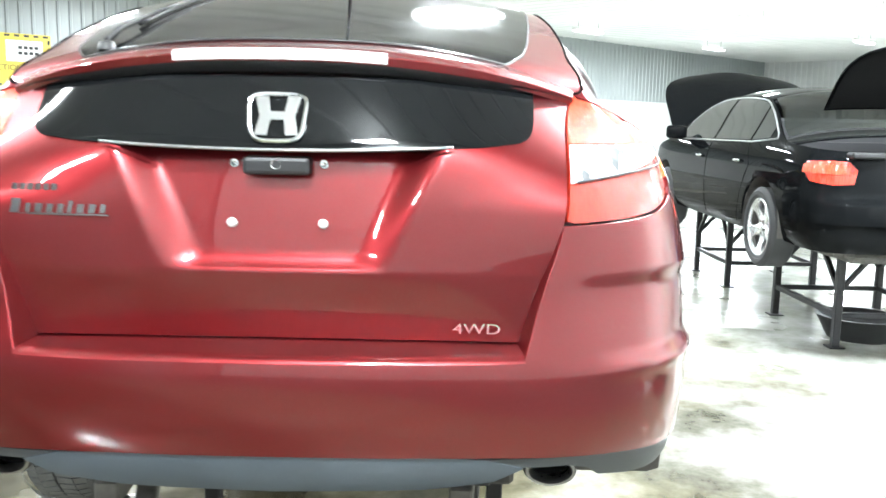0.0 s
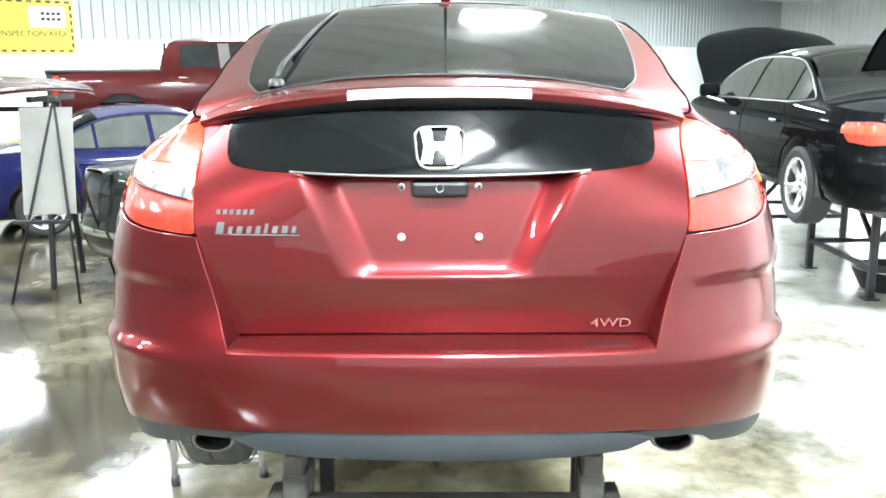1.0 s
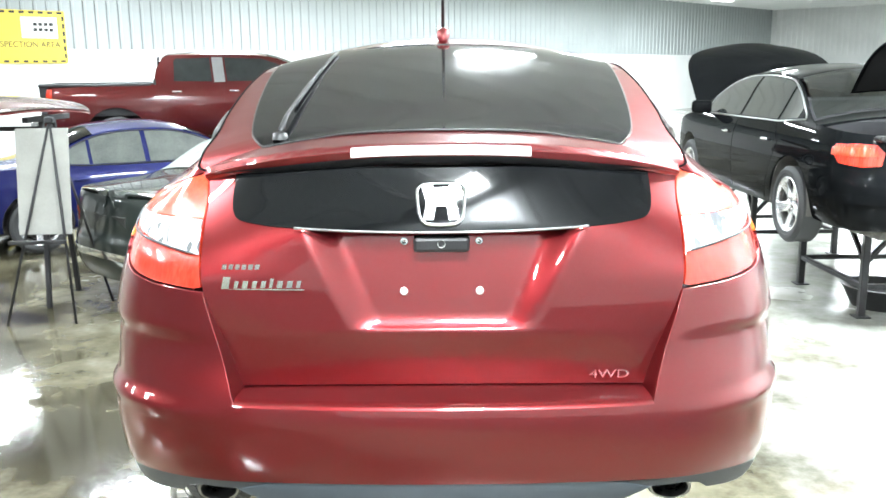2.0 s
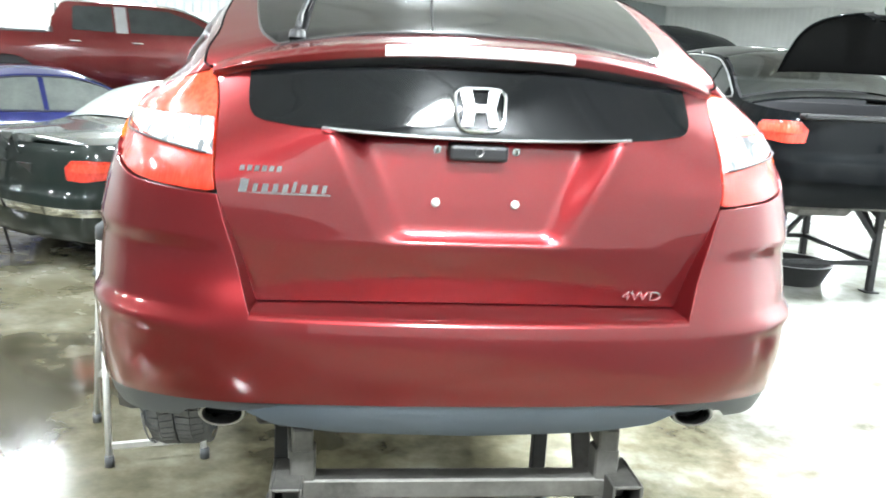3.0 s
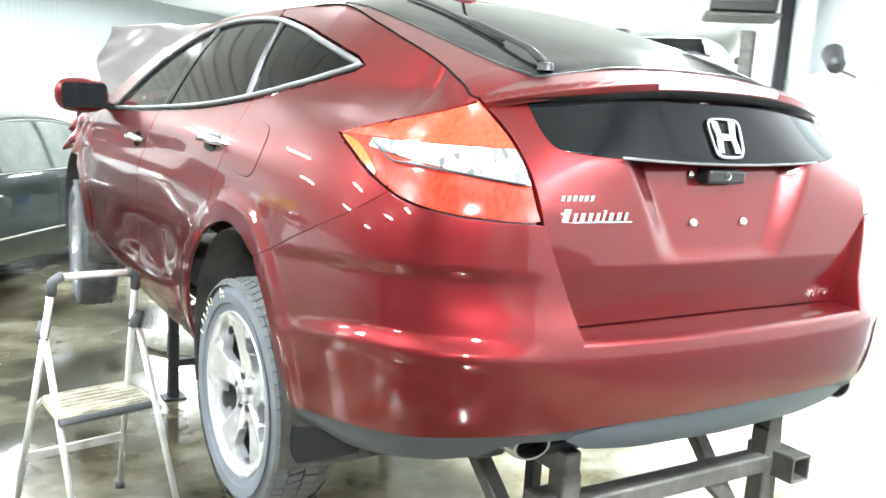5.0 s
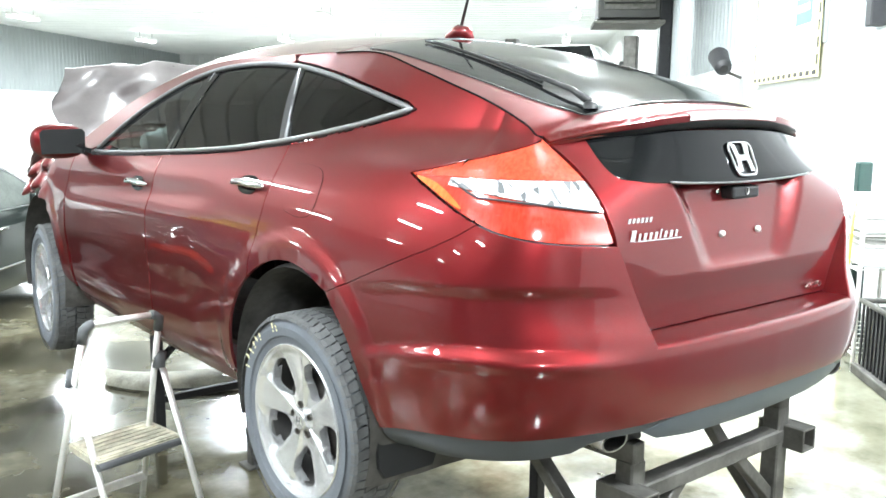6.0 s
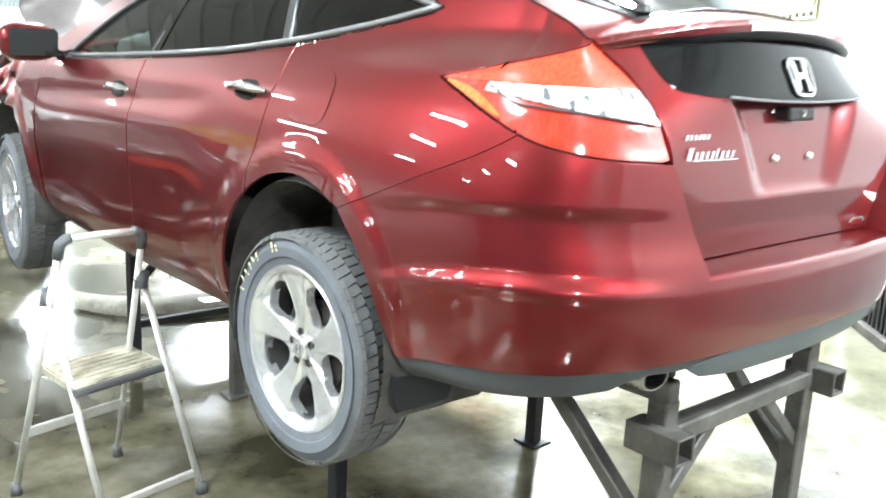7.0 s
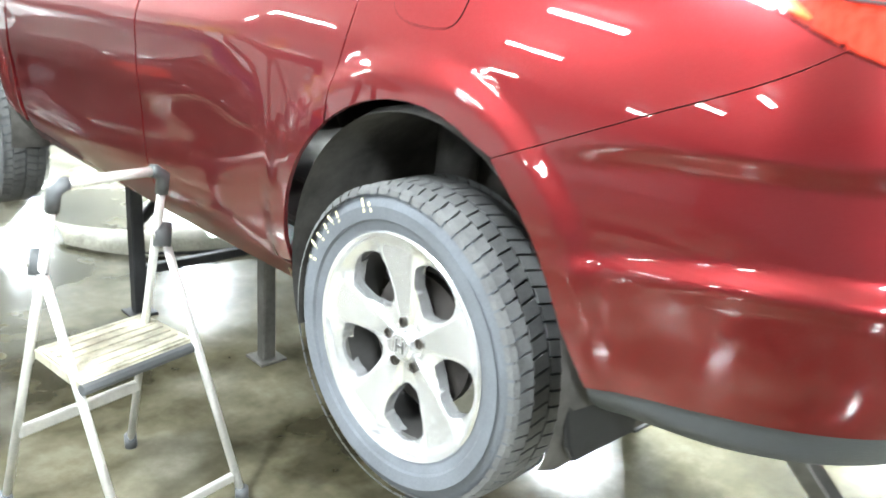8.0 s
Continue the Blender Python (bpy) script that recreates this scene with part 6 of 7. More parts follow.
            for i in range(2):
                lf += [(i * n + q, i * n + q + 1, (i + 1) * n + q + 1, (i + 1) * n + q) for q in range(n - 1)]
            lv.append((sx * (width / 2 - 0.34), cy, wz))
            lf += [(2 * n + q, 2 * n + q + 1, 3 * n) for q in range(n - 1)]
            put(nm, mesh_of(nm, lv, lf, LINER), car)
            tyre_parts(car, (sx * (width / 2 - 0.115), cy, wz), sx, r=r, w=0.205, rim_r=0.212, blocks=40, detail=False, phase=90, rubber=BLACK_RUBBER)
    # bumper moulding, plate recess, underside
    skin("bumper_strip", [(0, 0.50 * h), (S(0.55 * k), 0.50 * h), (S(0.55 * k), 0.44 * h), (0, 0.44 * h)], wrap, CHROME if chrome_strip else mat, car, du=0.08, dv=0.03, flange=0.01, lift=0.012, both=True)
    if not open_lids:
        part("plate_recess", box((0.5, 0.02, 0.13), (0, 0.06 * k, 0.74 * h), bevel=0.01), BLACK_PLASTIC, car)
    under = bmesh.new()
    box((width - 0.5, length - 0.5, 0.1), (0, length / 2, 0.25), bevel=0.02, bm=under)
    box((0.12, length * 0.6, 0.1), (0.1, length * 0.45, 0.19), bevel=0.03, bm=under)
    box((0.5, 0.5, 0.16), (-0.3, 0.45, 0.24), bevel=0.05, bm=under)
    part("underbody", under, LINER, car)
    bench = box((width - 0.5, 0.14, 0.6), (0, 1.35 * k, 0.85 * h), (-18, 0, 0), 0.04)
    part("rear_bench", bench, CABIN, car)
    for sx in (-0.36, 0.36):
        seat = part("front_seat", box((0.48, 0.12, 0.62), (sx, 2.35 * k, 0.85 * h), (-14, 0, 0), 0.04), CABIN, car)
        part("headrest", box((0.26, 0.08, 0.16), (sx, 2.25 * k, 1.2 * h), (-10, 0, 0), 0.03), CABIN, seat)
    part("dashboard", box((width - 0.45, 0.35, 0.25), (0, 3.3 * k, 0.85 * h), bevel=0.05), CABIN, car)
    return car


# opaque grey in place of the brightness seen through the panes
GREY_WINDOW = plain("grey_side_window", (0.12, 0.132, 0.125), 0.08, vary=0.3, scale=3)
SIDE_WINDOW = plain("reflecting_window", (0.02, 0.023, 0.023), 0.05, vary=0.2)


def pickup(name, label, mat, m, open_hood=False):
    """A crew-cab pickup, its tailgate at y 0."""
    length, w = 5.5, 0.95
    plan = [(0, 0.0), (0.5, 0.01), (0.78, 0.05), (0.9, 0.16), (0.93, 0.4), (0.94, 1.0), (0.945, 2.2), (0.945, 3.6), (0.93, 4.5), (0.88, 5.0), (0.75, 5.32), (0.5, 5.45), (0, 5.5)]
    side = [(0.35, -0.12), (0.42, -0.05), (0.55, -0.012), (0.75, 0.0), (0.95, -0.006), (1.12, -0.03), (1.22, -0.07), (1.4, -0.14), (1.6, -0.24), (1.75, -0.33), (1.82, -0.4)]
    rear = [(0.35, -0.1), (0.5, -0.02), (0.62, 0), (0.7, -0.05), (1.15, -0.06), (1.8, -0.1)]
    edge = [(-0.2, 1.17), (0.5, 1.18), (1.58, 1.19), (1.62, 1.2), (1.655, 1.585), (1.75, 1.61), (2.6, 1.62), (3.2, 1.60), (3.6, 1.49), (4.0, 1.27), (4.25, 1.16), (4.8, 1.1), (5.3, 1.0), (5.6, 0.95)]
    crown = [(-0.2, 1.18), (1.58, 1.2), (1.63, 1.25), (1.69, 1.61), (1.83, 1.65), (2.7, 1.68), (3.3, 1.65), (3.7, 1.53), (4.1, 1.33), (4.3, 1.23), (4.9, 1.16), (5.4, 1.03), (5.6, 0.97)]
    sh = Shell(plan, side, rear, edge, crown, blend=(0.7, 1.05))
    wrap, top, S = sh.wrap(), sh.top(), sh.at_y
    car = thing(name, label, "pickup truck", m)
    r, wz = 0.37, 0.37
    wr, wf = 1.05, 4.45

    def arch(cy):
        return [(S(y), max(z, 0.42)) for y, z in arc_points(cy, wz + 0.05, r + 0.075, 0, 180, 18)]

    line = [(0, 0.5), (S(0.3), 0.46)] + arch(wr)[::-1] + [(S(2.2), 0.42), (S(3.4), 0.42)] + arch(wf)[::-1] + [(sh.length - 0.001, 0.45), (sh.length - 0.001, 0.95)]
    line += [(S(y), sh.edge_of(y)) for y in np.linspace(5.2, 1.64, 46)] + [(S(1.60), 1.19), (S(0.2), 1.178), (0.5, 1.175), (0, 1.175)]
    body = skin("body", line, wrap, mat, car, du=0.07, dv=0.04, flange=0.05, both=True)

    def lid(nm, y0, y1, material, inset=0.003, lift=0.0):
        ys = np.linspace(y0, y1, 14)
        left = [(-sh.rim(y)[0] + inset, y) for y in ys]
        return skin(nm, left + [(-x, y) for x, y in reversed(left)], top, material, car, du=0.1, dv=0.07, flange=0.01, lift=lift)

    lid("roof", 1.71, 3.3, mat)
    lid("windscreen", 3.32, 4.18, SIDE_GLASS, 0.03)
    hood = lid("bonnet", 4.22, 5.4, mat)
    if open_hood:
        hood.matrix_local = Matrix.Translation((0, 4.25, 1.24)) @ pose(0, 0, 0, 32, 0, 0) @ Matrix.Translation((0, -4.25, -1.24))
        part("engine", box((1.2, 0.8, 0.3), (0, 4.75, 0.95), bevel=0.06, segments=2), LINER, car, "dark engine")
    bed = part("bed", box((1.7, 1.52, 0.03), (0, 0.80, 0.75), bevel=0.005), BLACK_PLASTIC, car, "black bed liner")
    for sx in (-1, 1):
        part("rail_cap", box((0.07, 1.54, 0.05), (sx * 0.86, 0.80, 1.185), bevel=0.015), BLACK_PLASTIC, bed)
        part("bed_side", box((0.03, 1.52, 0.44), (sx * 0.83, 0.80, 0.96), bevel=0.005), BLACK_PLASTIC, bed)
    part("tailgate_cap", box((1.7, 0.06, 0.05), (0, 0.06, 1.18), bevel=0.015), BLACK_PLASTIC, bed)
    part("bed_front", box((1.78, 0.04, 0.62), (0, 1.615, 0.95), bevel=0.005), BLACK_PLASTIC, bed)
    part("cab_back", box((1.35, 0.03, 0.38), (0, 1.675, 1.40), (-4, 0, 0), 0.01), GLOSS_BLACK, car)
    for mirror in (False, True):
        sx = 1 if mirror else -1
        for nm, y0, y1 in (("rear_door", 1.80, 2.60), ("front_door", 2.63, 3.98)):
            d = skin(nm, [(S(y0 + 0.02), 0.46), (S(y0 - 0.02), 1.19), (S(y1), 1.17), (S(y1), 0.46)], wrap, mat, car, du=0.1, dv=0.05, flange=0.004, lift=0.004, mirror=mirror)
            p = Vector(wrap(S(y0 + 0.12), 1.08))
            a = [Vector((p.x * 1.03 * (-1 if mirror else 1), p.y + t, p.z)) for t in (-0.07, 0, 0.07)]
            part("door_handle", tube(a, 0.014, 8), CHROME, d, smooth=True)
        for nm, pts in (("rear_window", [(1.89, 1.23), (1.90, 1.53), (1.93, 1.56), (2.42, 1.57), (2.44, 1.22)]), ("front_window", [(2.66, 1.22), (2.64, 1.57), (3.2, 1.55), (3.55, 1.43), (3.92, 1.22)])):
            skin(nm, [(S(y), z) for y, z in pts], wrap, SIDE_WINDOW, car, du=0.1, dv=0.06, flange=0, lift=0.005, mirror=mirror)
        # bright grey strip laid on the pillar in place of its pale reflection
        skin("pillar_glare", [(S(2.47), 1.21), (S(2.45), 1.575), (S(2.61), 1.575), (S(2.63), 1.21)], wrap, TRIM_GREY, car, du=0.1, dv=0.06, flange=0, lift=0.005, mirror=mirror)
        skin("tail_light", [(S(0.05), 1.13), (S(0.2), 1.13), (S(0.2), 0.85), (S(0.05), 0.85)], wrap, LENS_RED, car, du=0.05, dv=0.05, flange=0.006, lift=0.01, mirror=mirror)
        mb = box((0.22, 0.1, 0.18), (sx * 1.07, 3.8, 1.27), (0, 0, sx * 8), 0.04, None, 3)
        part("side_mirror", mb, BLACK_PLASTIC, car, smooth=True)
        for cy in (wr, wf):
            lv, lf = [], []
            arc = arc_points(cy, wz + 0.05, r + 0.07, -5, 185, 20)
            for x in (0.9, 0.75, 0.55):
                lv += [(sx * x, y, z) for y, z in arc]
            n = len(arc)
            for i in range(2):
                lf += [(i * n + q, i * n + q + 1, (i + 1) * n + q + 1, (i + 1) * n + q) for q in range(n - 1)]
            lv.append((sx * 0.55, cy, wz))
            lf += [(2 * n + q, 2 * n + q + 1, 3 * n) for q in range(n - 1)]
            put("arch_liner", mesh_of("arch_liner", lv, lf, LINER), car)
            tyre_parts(car, (sx * 0.83, cy, wz), sx, r=r, w=0.24, rim_r=0.22, blocks=40, detail=False, phase=90, rubber=BLACK_RUBBER)
    under = bmesh.new()
    box((1.3, 5.0, 0.12), (0, 2.75, 0.46), bevel=0.02, bm=under)
    for sx in (-0.45, 0.45):
        box((0.1, 5.2, 0.14), (sx, 2.7, 0.4), bevel=0.02, bm=under)
    part("chassis", under, LINER, car)
    part("rear_bumper", box((1.75, 0.12, 0.2), (0, -0.06, 0.6), bevel=0.03, segments=2), CHROME, car)
    return car


def work_stand(name, legs, top, rails, mat, label, group):
    """A steel stand: square legs at plan places, joined by beams on top and rails below."""
    cx = sum(p[0] for p in legs) / len(legs)
    cy = sum(p[1] for p in legs) / len(legs)
    st = thing(name, label, "car stand", Matrix.Translation((cx, cy, 0)), group)

    def at(p, z):
        return (p[0] - cx, p[1] - cy, z)

    for p in legs:
        leg = part("leg", beam(at(p, 0.0), at(p, top), 0.055, 0.055, 0.005), mat, st)
        part("foot_plate", box((0.12, 0.12, 0.012), at(p, 0.006), bevel=0.003), mat, leg)
    n = len(legs)
    for i in range(n):
        a, b = legs[i], legs[(i + 1) % n]
        if n == 2 and i == 1:
            break
        part("top_beam", beam(at(a, top - 0.03), at(b, top - 0.03), 0.05, 0.05, 0.004), mat, st)
        if rails:
            part("lower_rail", beam(at(a, rails), at(b, rails), 0.04, 0.04, 0.004), mat, st)
        q = [(a[j] * 0.62 + b[j] * 0.38) for j in (0, 1)]
        part("brace", beam(at(a, top * 0.5), at(q, top - 0.05), 0.035, 0.035, 0.003), mat, st)
        q = [(b[j] * 0.62 + a[j] * 0.38) for j in (0, 1)]
        part("brace", beam(at(b, top * 0.5), at(q, top - 0.05), 0.035, 0.035, 0.003), mat, st)
    return st


BLACK_LIFT = 0.655
sedan("black_sedan", "black saloon car lifted on stands, bonnet and boot open", BLACK_PAINT, Matrix.Translation((3.61, 4.10, BLACK_LIFT - 0.09)) @ pose(0, 0, 0, 0, 0, 1), open_lids=True)
work_stand("car_stand", [(3.28, 4.86), (4.13, 4.86), (4.13, 5.97), (3.24, 5.97)], BLACK_LIFT + 0.215, 0.25, STAND_DARK, "black steel stand with braces under the black saloon", "car stands")
work_stand("car_stand", [(3.22, 7.24), (4.09, 7.24), (4.09, 8.2), (3.18, 8.2)], BLACK_LIFT + 0.215, 0.25, STAND_DARK, "black steel stand with braces under the black saloon", "car stands")
GREEN_TURN = 39.0
GREEN_WHEEL = Vector((-1.60, 5.52, 0))
turn = pose(0, 0, 0, 0, 0, -GREEN_TURN)
sedan("green_sedan", "dark green older saloon car with chrome side strips", GREEN_PAINT, Matrix.Translation(GREEN_WHEEL) @ turn @ Matrix.Translation((-0.785, -1.01, 0)), length=4.8, chrome_strip=True, boxy=True, window=GREY_WINDOW)
sedan("blue_sedan", "bright blue saloon car parked in the hall", BLUE_PAINT, Matrix.Translation((-5.75, 7.7, 0)) @ pose(0, 0, 0, 0, 0, -55), length=4.5, width=1.72, height=1.40, window=GREY_WINDOW)
pickup("red_pickup", "dark red crew cab pickup truck raised on stands, bonnet open", TRUCK_RED, Matrix.Translation((-6.13, 11.52, 0.60)) @ pose(0, 0, 0, 0, 0, -72), True)
PT = Matrix.Translation((-6.2, 11.5, 0)) @ pose(0, 0, 0, 0, 0, -72)
for y0, y1 in ((0.5, 1.7), (3.2, 4.1)):
    work_stand("car_stand", [tuple((PT @ Vector((x, y, 0)))[:2]) for x, y in ((-0.45, y0), (0.45, y0), (0.45, y1), (-0.45, y1))], 0.935, 0.25, STAND_DARK, "black steel stand with braces under the red pickup", "car stands")
# ---- stands under the red crossover ----
rear_stand = thing("car_stand", "bare steel work stand under the tail of the red car", "car stand", Matrix.Translation((0, 0.2, 0)), "car stands")
for sx in (-1, 1):
    leg = part("leg", beam((sx * 0.37, 0, 0), (sx * 0.37, 0, 0.845), 0.06, 0.06, 0.005), STAND, rear_stand)
    part("foot_plate", box((0.14, 0.14, 0.012), (sx * 0.37, 0, 0.006), bevel=0.003), STAND, leg)
    sleeve = bmesh.new()
    for dx, dz, w, h in ((-0.034, 0, 0.008, 0.076), (0.034, 0, 0.008, 0.076), (0, 0.034, 0.06, 0.008), (0, -0.034, 0.06, 0.008)):
        box((w, 0.16, h), (sx * 0.37 + dx + sx * 0.035, -0.02, 0.745 + dz), bevel=0.002, bm=sleeve)
    part("sleeve", sleeve, STAND, leg, "open square steel sleeve")
    # black plate closing the sleeve, in place of the shade inside
    part("sleeve_shade", box((0.058, 0.02, 0.058), (sx * 0.405, 0.05, 0.745), bevel=0), DARK_HOLE, leg)
    part("top_rail", beam((sx * 0.37, -0.03, 0.868), (sx * 0.42, 0.62, 0.868), 0.06, 0.05, 0.005), STAND, rear_stand)
    part("brace", beam((sx * 0.37, 0.0, 0.44), (sx * 0.41, 0.42, 0.85), 0.04, 0.05, 0.004), STAND, rear_stand)
    part("brace", beam((sx * 0.37, 0.0, 0.52), (sx * 0.12, 0.0, 0.745), 0.04, 0.035, 0.004), STAND, rear_stand)
    part("pad", box((0.11, 0.1, 0.03), (sx * 0.38, 0.05, 0.905), bevel=0.006), STAND_DARK, rear_stand)
part("cross_rail", beam((-0.42, 0.0, 0.745), (0.42, 0.0, 0.745), 0.05, 0.065, 0.005), STAND, rear_stand)
part("lower_rail", beam((-0.37, 0.0, 0.18), (0.37, 0.0, 0.18), 0.045, 0.045, 0.004), STAND, rear_stand)
work_stand("car_stand", [(-0.5, 1.46), (0.52, 1.43), (0.52, 1.95), (-0.5, 1.95)][:2], 0.81, 0.0, STAND_DARK, "black steel stand under the middle of the red car", "car stands")
work_stand("car_stand", [(-0.30, 2.63), (0.45, 2.63)], 0.81, 0.0, STAND, "steel stand under the middle of the red car", "car stands")
work_stand("car_stand", [(-0.52, 3.33), (0.5, 3.33)], 0.81, 0.2, STAND_DARK, "black steel stand under the front of the red car", "car stands")

# ---- folding step ladder beside the red car ----
ladder = thing("step_ladder", "worn aluminium folding step ladder with one dirty step", "step ladder", Matrix.Translation((-1.14, 2.05, 0)))


def lad(x, y, z):
    return (x + 1.14, y - 2.05, z)


TL, TR, JL, JR = lad(-1.290, 1.955, 0.985), lad(-1.0, 1.985, 0.985), lad(-1.312, 2.035, 0.79), lad(-0.985, 2.03, 0.81)
HL, HR, FL, FR = lad(-1.405, 2.225, 0.0), lad(-0.995, 2.32, 0.0), lad(-1.235, 1.77, 0.0), lad(-0.855, 1.85, 0.0)


def between(a, b, t):
    return tuple(p + (q - p) * t for p, q in zip(a, b))


def up_by(p, z):
    return (p[0], p[1], p[2] + z)


bar = between(TL, TR, 0.08), between(TL, TR, 0.92)
part("handle_bar", tube([up_by(bar[0], 0.02), up_by(between(*bar, 0.5), 0.022), up_by(bar[1], 0.02)], 0.0125, 12), ALUMINIUM, ladder, smooth=True)
for top, foot, t in ((TL, HL, 0.08), (TR, HR, 0.92)):
    leg = part("rear_leg", tube([up_by(foot, 0.02), between(foot, top, 0.97)], 0.0145, 12, flat=0.8), ALUMINIUM, ladder, smooth=True)
    part("elbow", tube([between(foot, top, 0.955), up_by(top, 0.005), up_by(between(TL, TR, t), 0.02), up_by(between(TL, TR, 0.12 if t < 0.5 else 0.88), 0.021)], 0.0185, 12), JOINT, ladder, "dark plastic elbow", smooth=True)
    part("rubber_foot", tube([foot, up_by(foot, 0.045)], 0.02, 10), JOINT, leg, smooth=True)
for j, foot in ((JL, FL), (JR, FR)):
    leg = part("front_leg", tube([up_by(foot, 0.02), between(foot, j, 0.97)], 0.0145, 12, flat=0.8), ALUMINIUM, ladder, smooth=True)
    part("hinge", tube([(j[0] - 0.012, j[1] - 0.012, j[2] - 0.028), (j[0] + 0.006, j[1] + 0.012, j[2] + 0.03)], 0.024, 10), JOINT, ladder, "dark plastic hinge", smooth=True)
    part("rivet", lathe([(-0.03, 0.0005), (-0.03, 0.008), (-0.026, 0.009)], 10, at=j), CHROME, ladder)
    part("rubber_foot", tube([foot, up_by(foot, 0.045)], 0.02, 10), JOINT, leg, smooth=True)
a, b, c, d = lad(-1.285, 1.885, 0.5), lad(-0.93, 1.968, 0.5), lad(-0.975, 2.222, 0.5), lad(-1.312, 2.15, 0.5)
tread = bmesh.new()
slab([a[:2], b[:2], c[:2], d[:2]], 0.03, tread, Matrix.Translation((0, 0, 0.478)), 0.006)
step_part = part("step", tread, STEP, ladder, "dirty pale step")
for k in range(7):
    t = 0.08 + 0.14 * k
    p, q = between(a, d, t), between(b, c, t)
    part("step_rib", tube([up_by(between(p, q, 0.06), 0.009), up_by(between(p, q, 0.94), 0.009)], 0.0035, 6), STEP, step_part)
part("step_edge", tube([up_by(a, -0.015), up_by(b, -0.015)], 0.016, 8), JOINT, ladder)
part("rear_bar", beam(between(HL, TL, 0.27), between(HR, TR, 0.27), 0.035, 0.02, 0.004), ALUMINIUM, ladder)
part("front_bar", beam(between(FL, JL, 0.1), between(FR, JR, 0.1), 0.03, 0.018, 0.004), ALUMINIUM, ladder)
for j, foot, corner in ((JL, HL, d), (JR, HR, c)):
    part("step_arm", beam(up_by(corner, -0.01), between(j, foot, 0.42), 0.02, 0.006, 0.001), ALUMINIUM, ladder)

# ---- raised, crumpled bonnet of the red car ----
rv, rf = [], []
nu, nv = 22, 14
rng = random.Random(5)
ph = [rng.uniform(0, 6.28) for _ in range(8)]
for j in range(nv):
    for i in range(nu):
        u, v = i / (nu - 1) * 2 - 1, j / (nv - 1)
        fold = 0.05 * abs(math.sin(3.1 * v + 0.8 * u + ph[0])) + 0.035 * abs(math.sin(5 * u + 4 * v + ph[1])) + 0.02 * math.sin(13 * u - 9 * v + ph[2]) + 0.03 * abs(math.sin(10 * u + 8 * v + ph[4])) + 0.005 * rng.random()
        half = 0.80 - 0.08 * v - 0.05 * v * v * (u * u)
        rv.append((half * u + 0.02 * math.sin(9 * v + ph[3]), 3.82 + 0.34 * v + fold * 1.5, 1.58 + 0.46 * v - 0.05 * v * u * u + 0.7 * fold * (v - 0.3)))
for j in range(nv - 1):
    for i in range(nu - 1):
        rf.append((j * nu + i, j * nu + i + 1, (j + 1) * nu + i + 1, (j + 1) * nu + i))
k = len(rv)
rv += [(x, y + 0.02, z + 0.004) for x, y, z in rv]
rf += [tuple(reversed([i + k for i in f])) for f in rf]
for i in range(nu - 1):
    for row in (0, nv - 1):
        q = row * nu + i
        rf.append((q, q + 1, q + 1 + k, q + k))
put("raised_bonnet", mesh_of("raised_bonnet", rv, rf, BONNET_SKIN), CAR, "crumpled raised bonnet, greyed for the glare on it")

# ---- bumper cover lying on the floor ----
cv, cf = [], []
nu, nv = 40, 9
for j in range(nv):
    for i in range(nu):
        u, v = i / (nu - 1) * 2 - 1, j / (nv - 1)
        ang = v * 1.9
        y = 0.14 - 0.30 * u * u * u * u + 0.2 * math.cos(ang) - 0.16 * u * u
        cv.append((0.92 * u, y, 0.012 + 0.075 * math.sin(ang) * (1 - 0.3 * u * u)))
for j in range(nv - 1):
    for i in range(nu - 1):
        if not (3 < j < 6 and 14 < i < 25):
            cf.append((j * nu + i, j * nu + i + 1, (j + 1) * nu + i + 1, (j + 1) * nu + i))
k = len(cv)
cv += [(x * 0.985, y - 0.006, max(z - 0.006, 0.001)) for x, y, z in cv]
cf += [tuple(reversed([i + k for i in f])) for f in cf]
cover = thing("bumper_cover", "pale unpainted bumper cover lying on the floor", "bumper cover", Matrix.Translation((0.42, 4.12, 0)) @ pose(0, 0, 0, 0, 0, 172))
put("shell", mesh_of("shell", cv, cf, COVER), cover)
part("lower_lip", tube([(0.9 * u, 0.33 - 0.3 * u**4 - 0.16 * u * u, 0.02) for u in np.linspace(-1, 1, 25)], 0.014, 8), BLACK_PLASTIC, cover, smooth=True)

# ---- easel with a board ----
easel = thing("display_easel", "black tripod easel holding a pale grey board", "easel", Matrix.Translation((-3.14, 5.02, 0)))
TOPE = (0.0, 0.05, 1.6)
for foot in ((-0.36, -0.24, 0.0), (0.17, -0.2, 0.0), (0.2, 0.5, 0.0)):
    leg = part("leg", tube([foot, between(foot, TOPE, 0.5), TOPE], 0.011, 8), STAND_DARK, easel, smooth=True)
part("head", box((0.07, 0.06, 0.05), TOPE, bevel=0.01), STAND_DARK, easel)
part("ledge", beam((-0.3, -0.2, 0.66), (0.14, -0.17, 0.66), 0.03, 0.03, 0.004), STAND_DARK, easel)
part("board", box((0.41, 0.012, 0.84), (-0.06, -0.02, 1.12), (-8, 0, 4), 0.003), BOARD, easel, "pale grey board")

# ---- red panel on trestles beyond the easel ----
trest = thing("panel_trestle", "dark steel trestle with splayed legs", "trestle", Matrix.Translation((-3.95, 5.6, 0)))
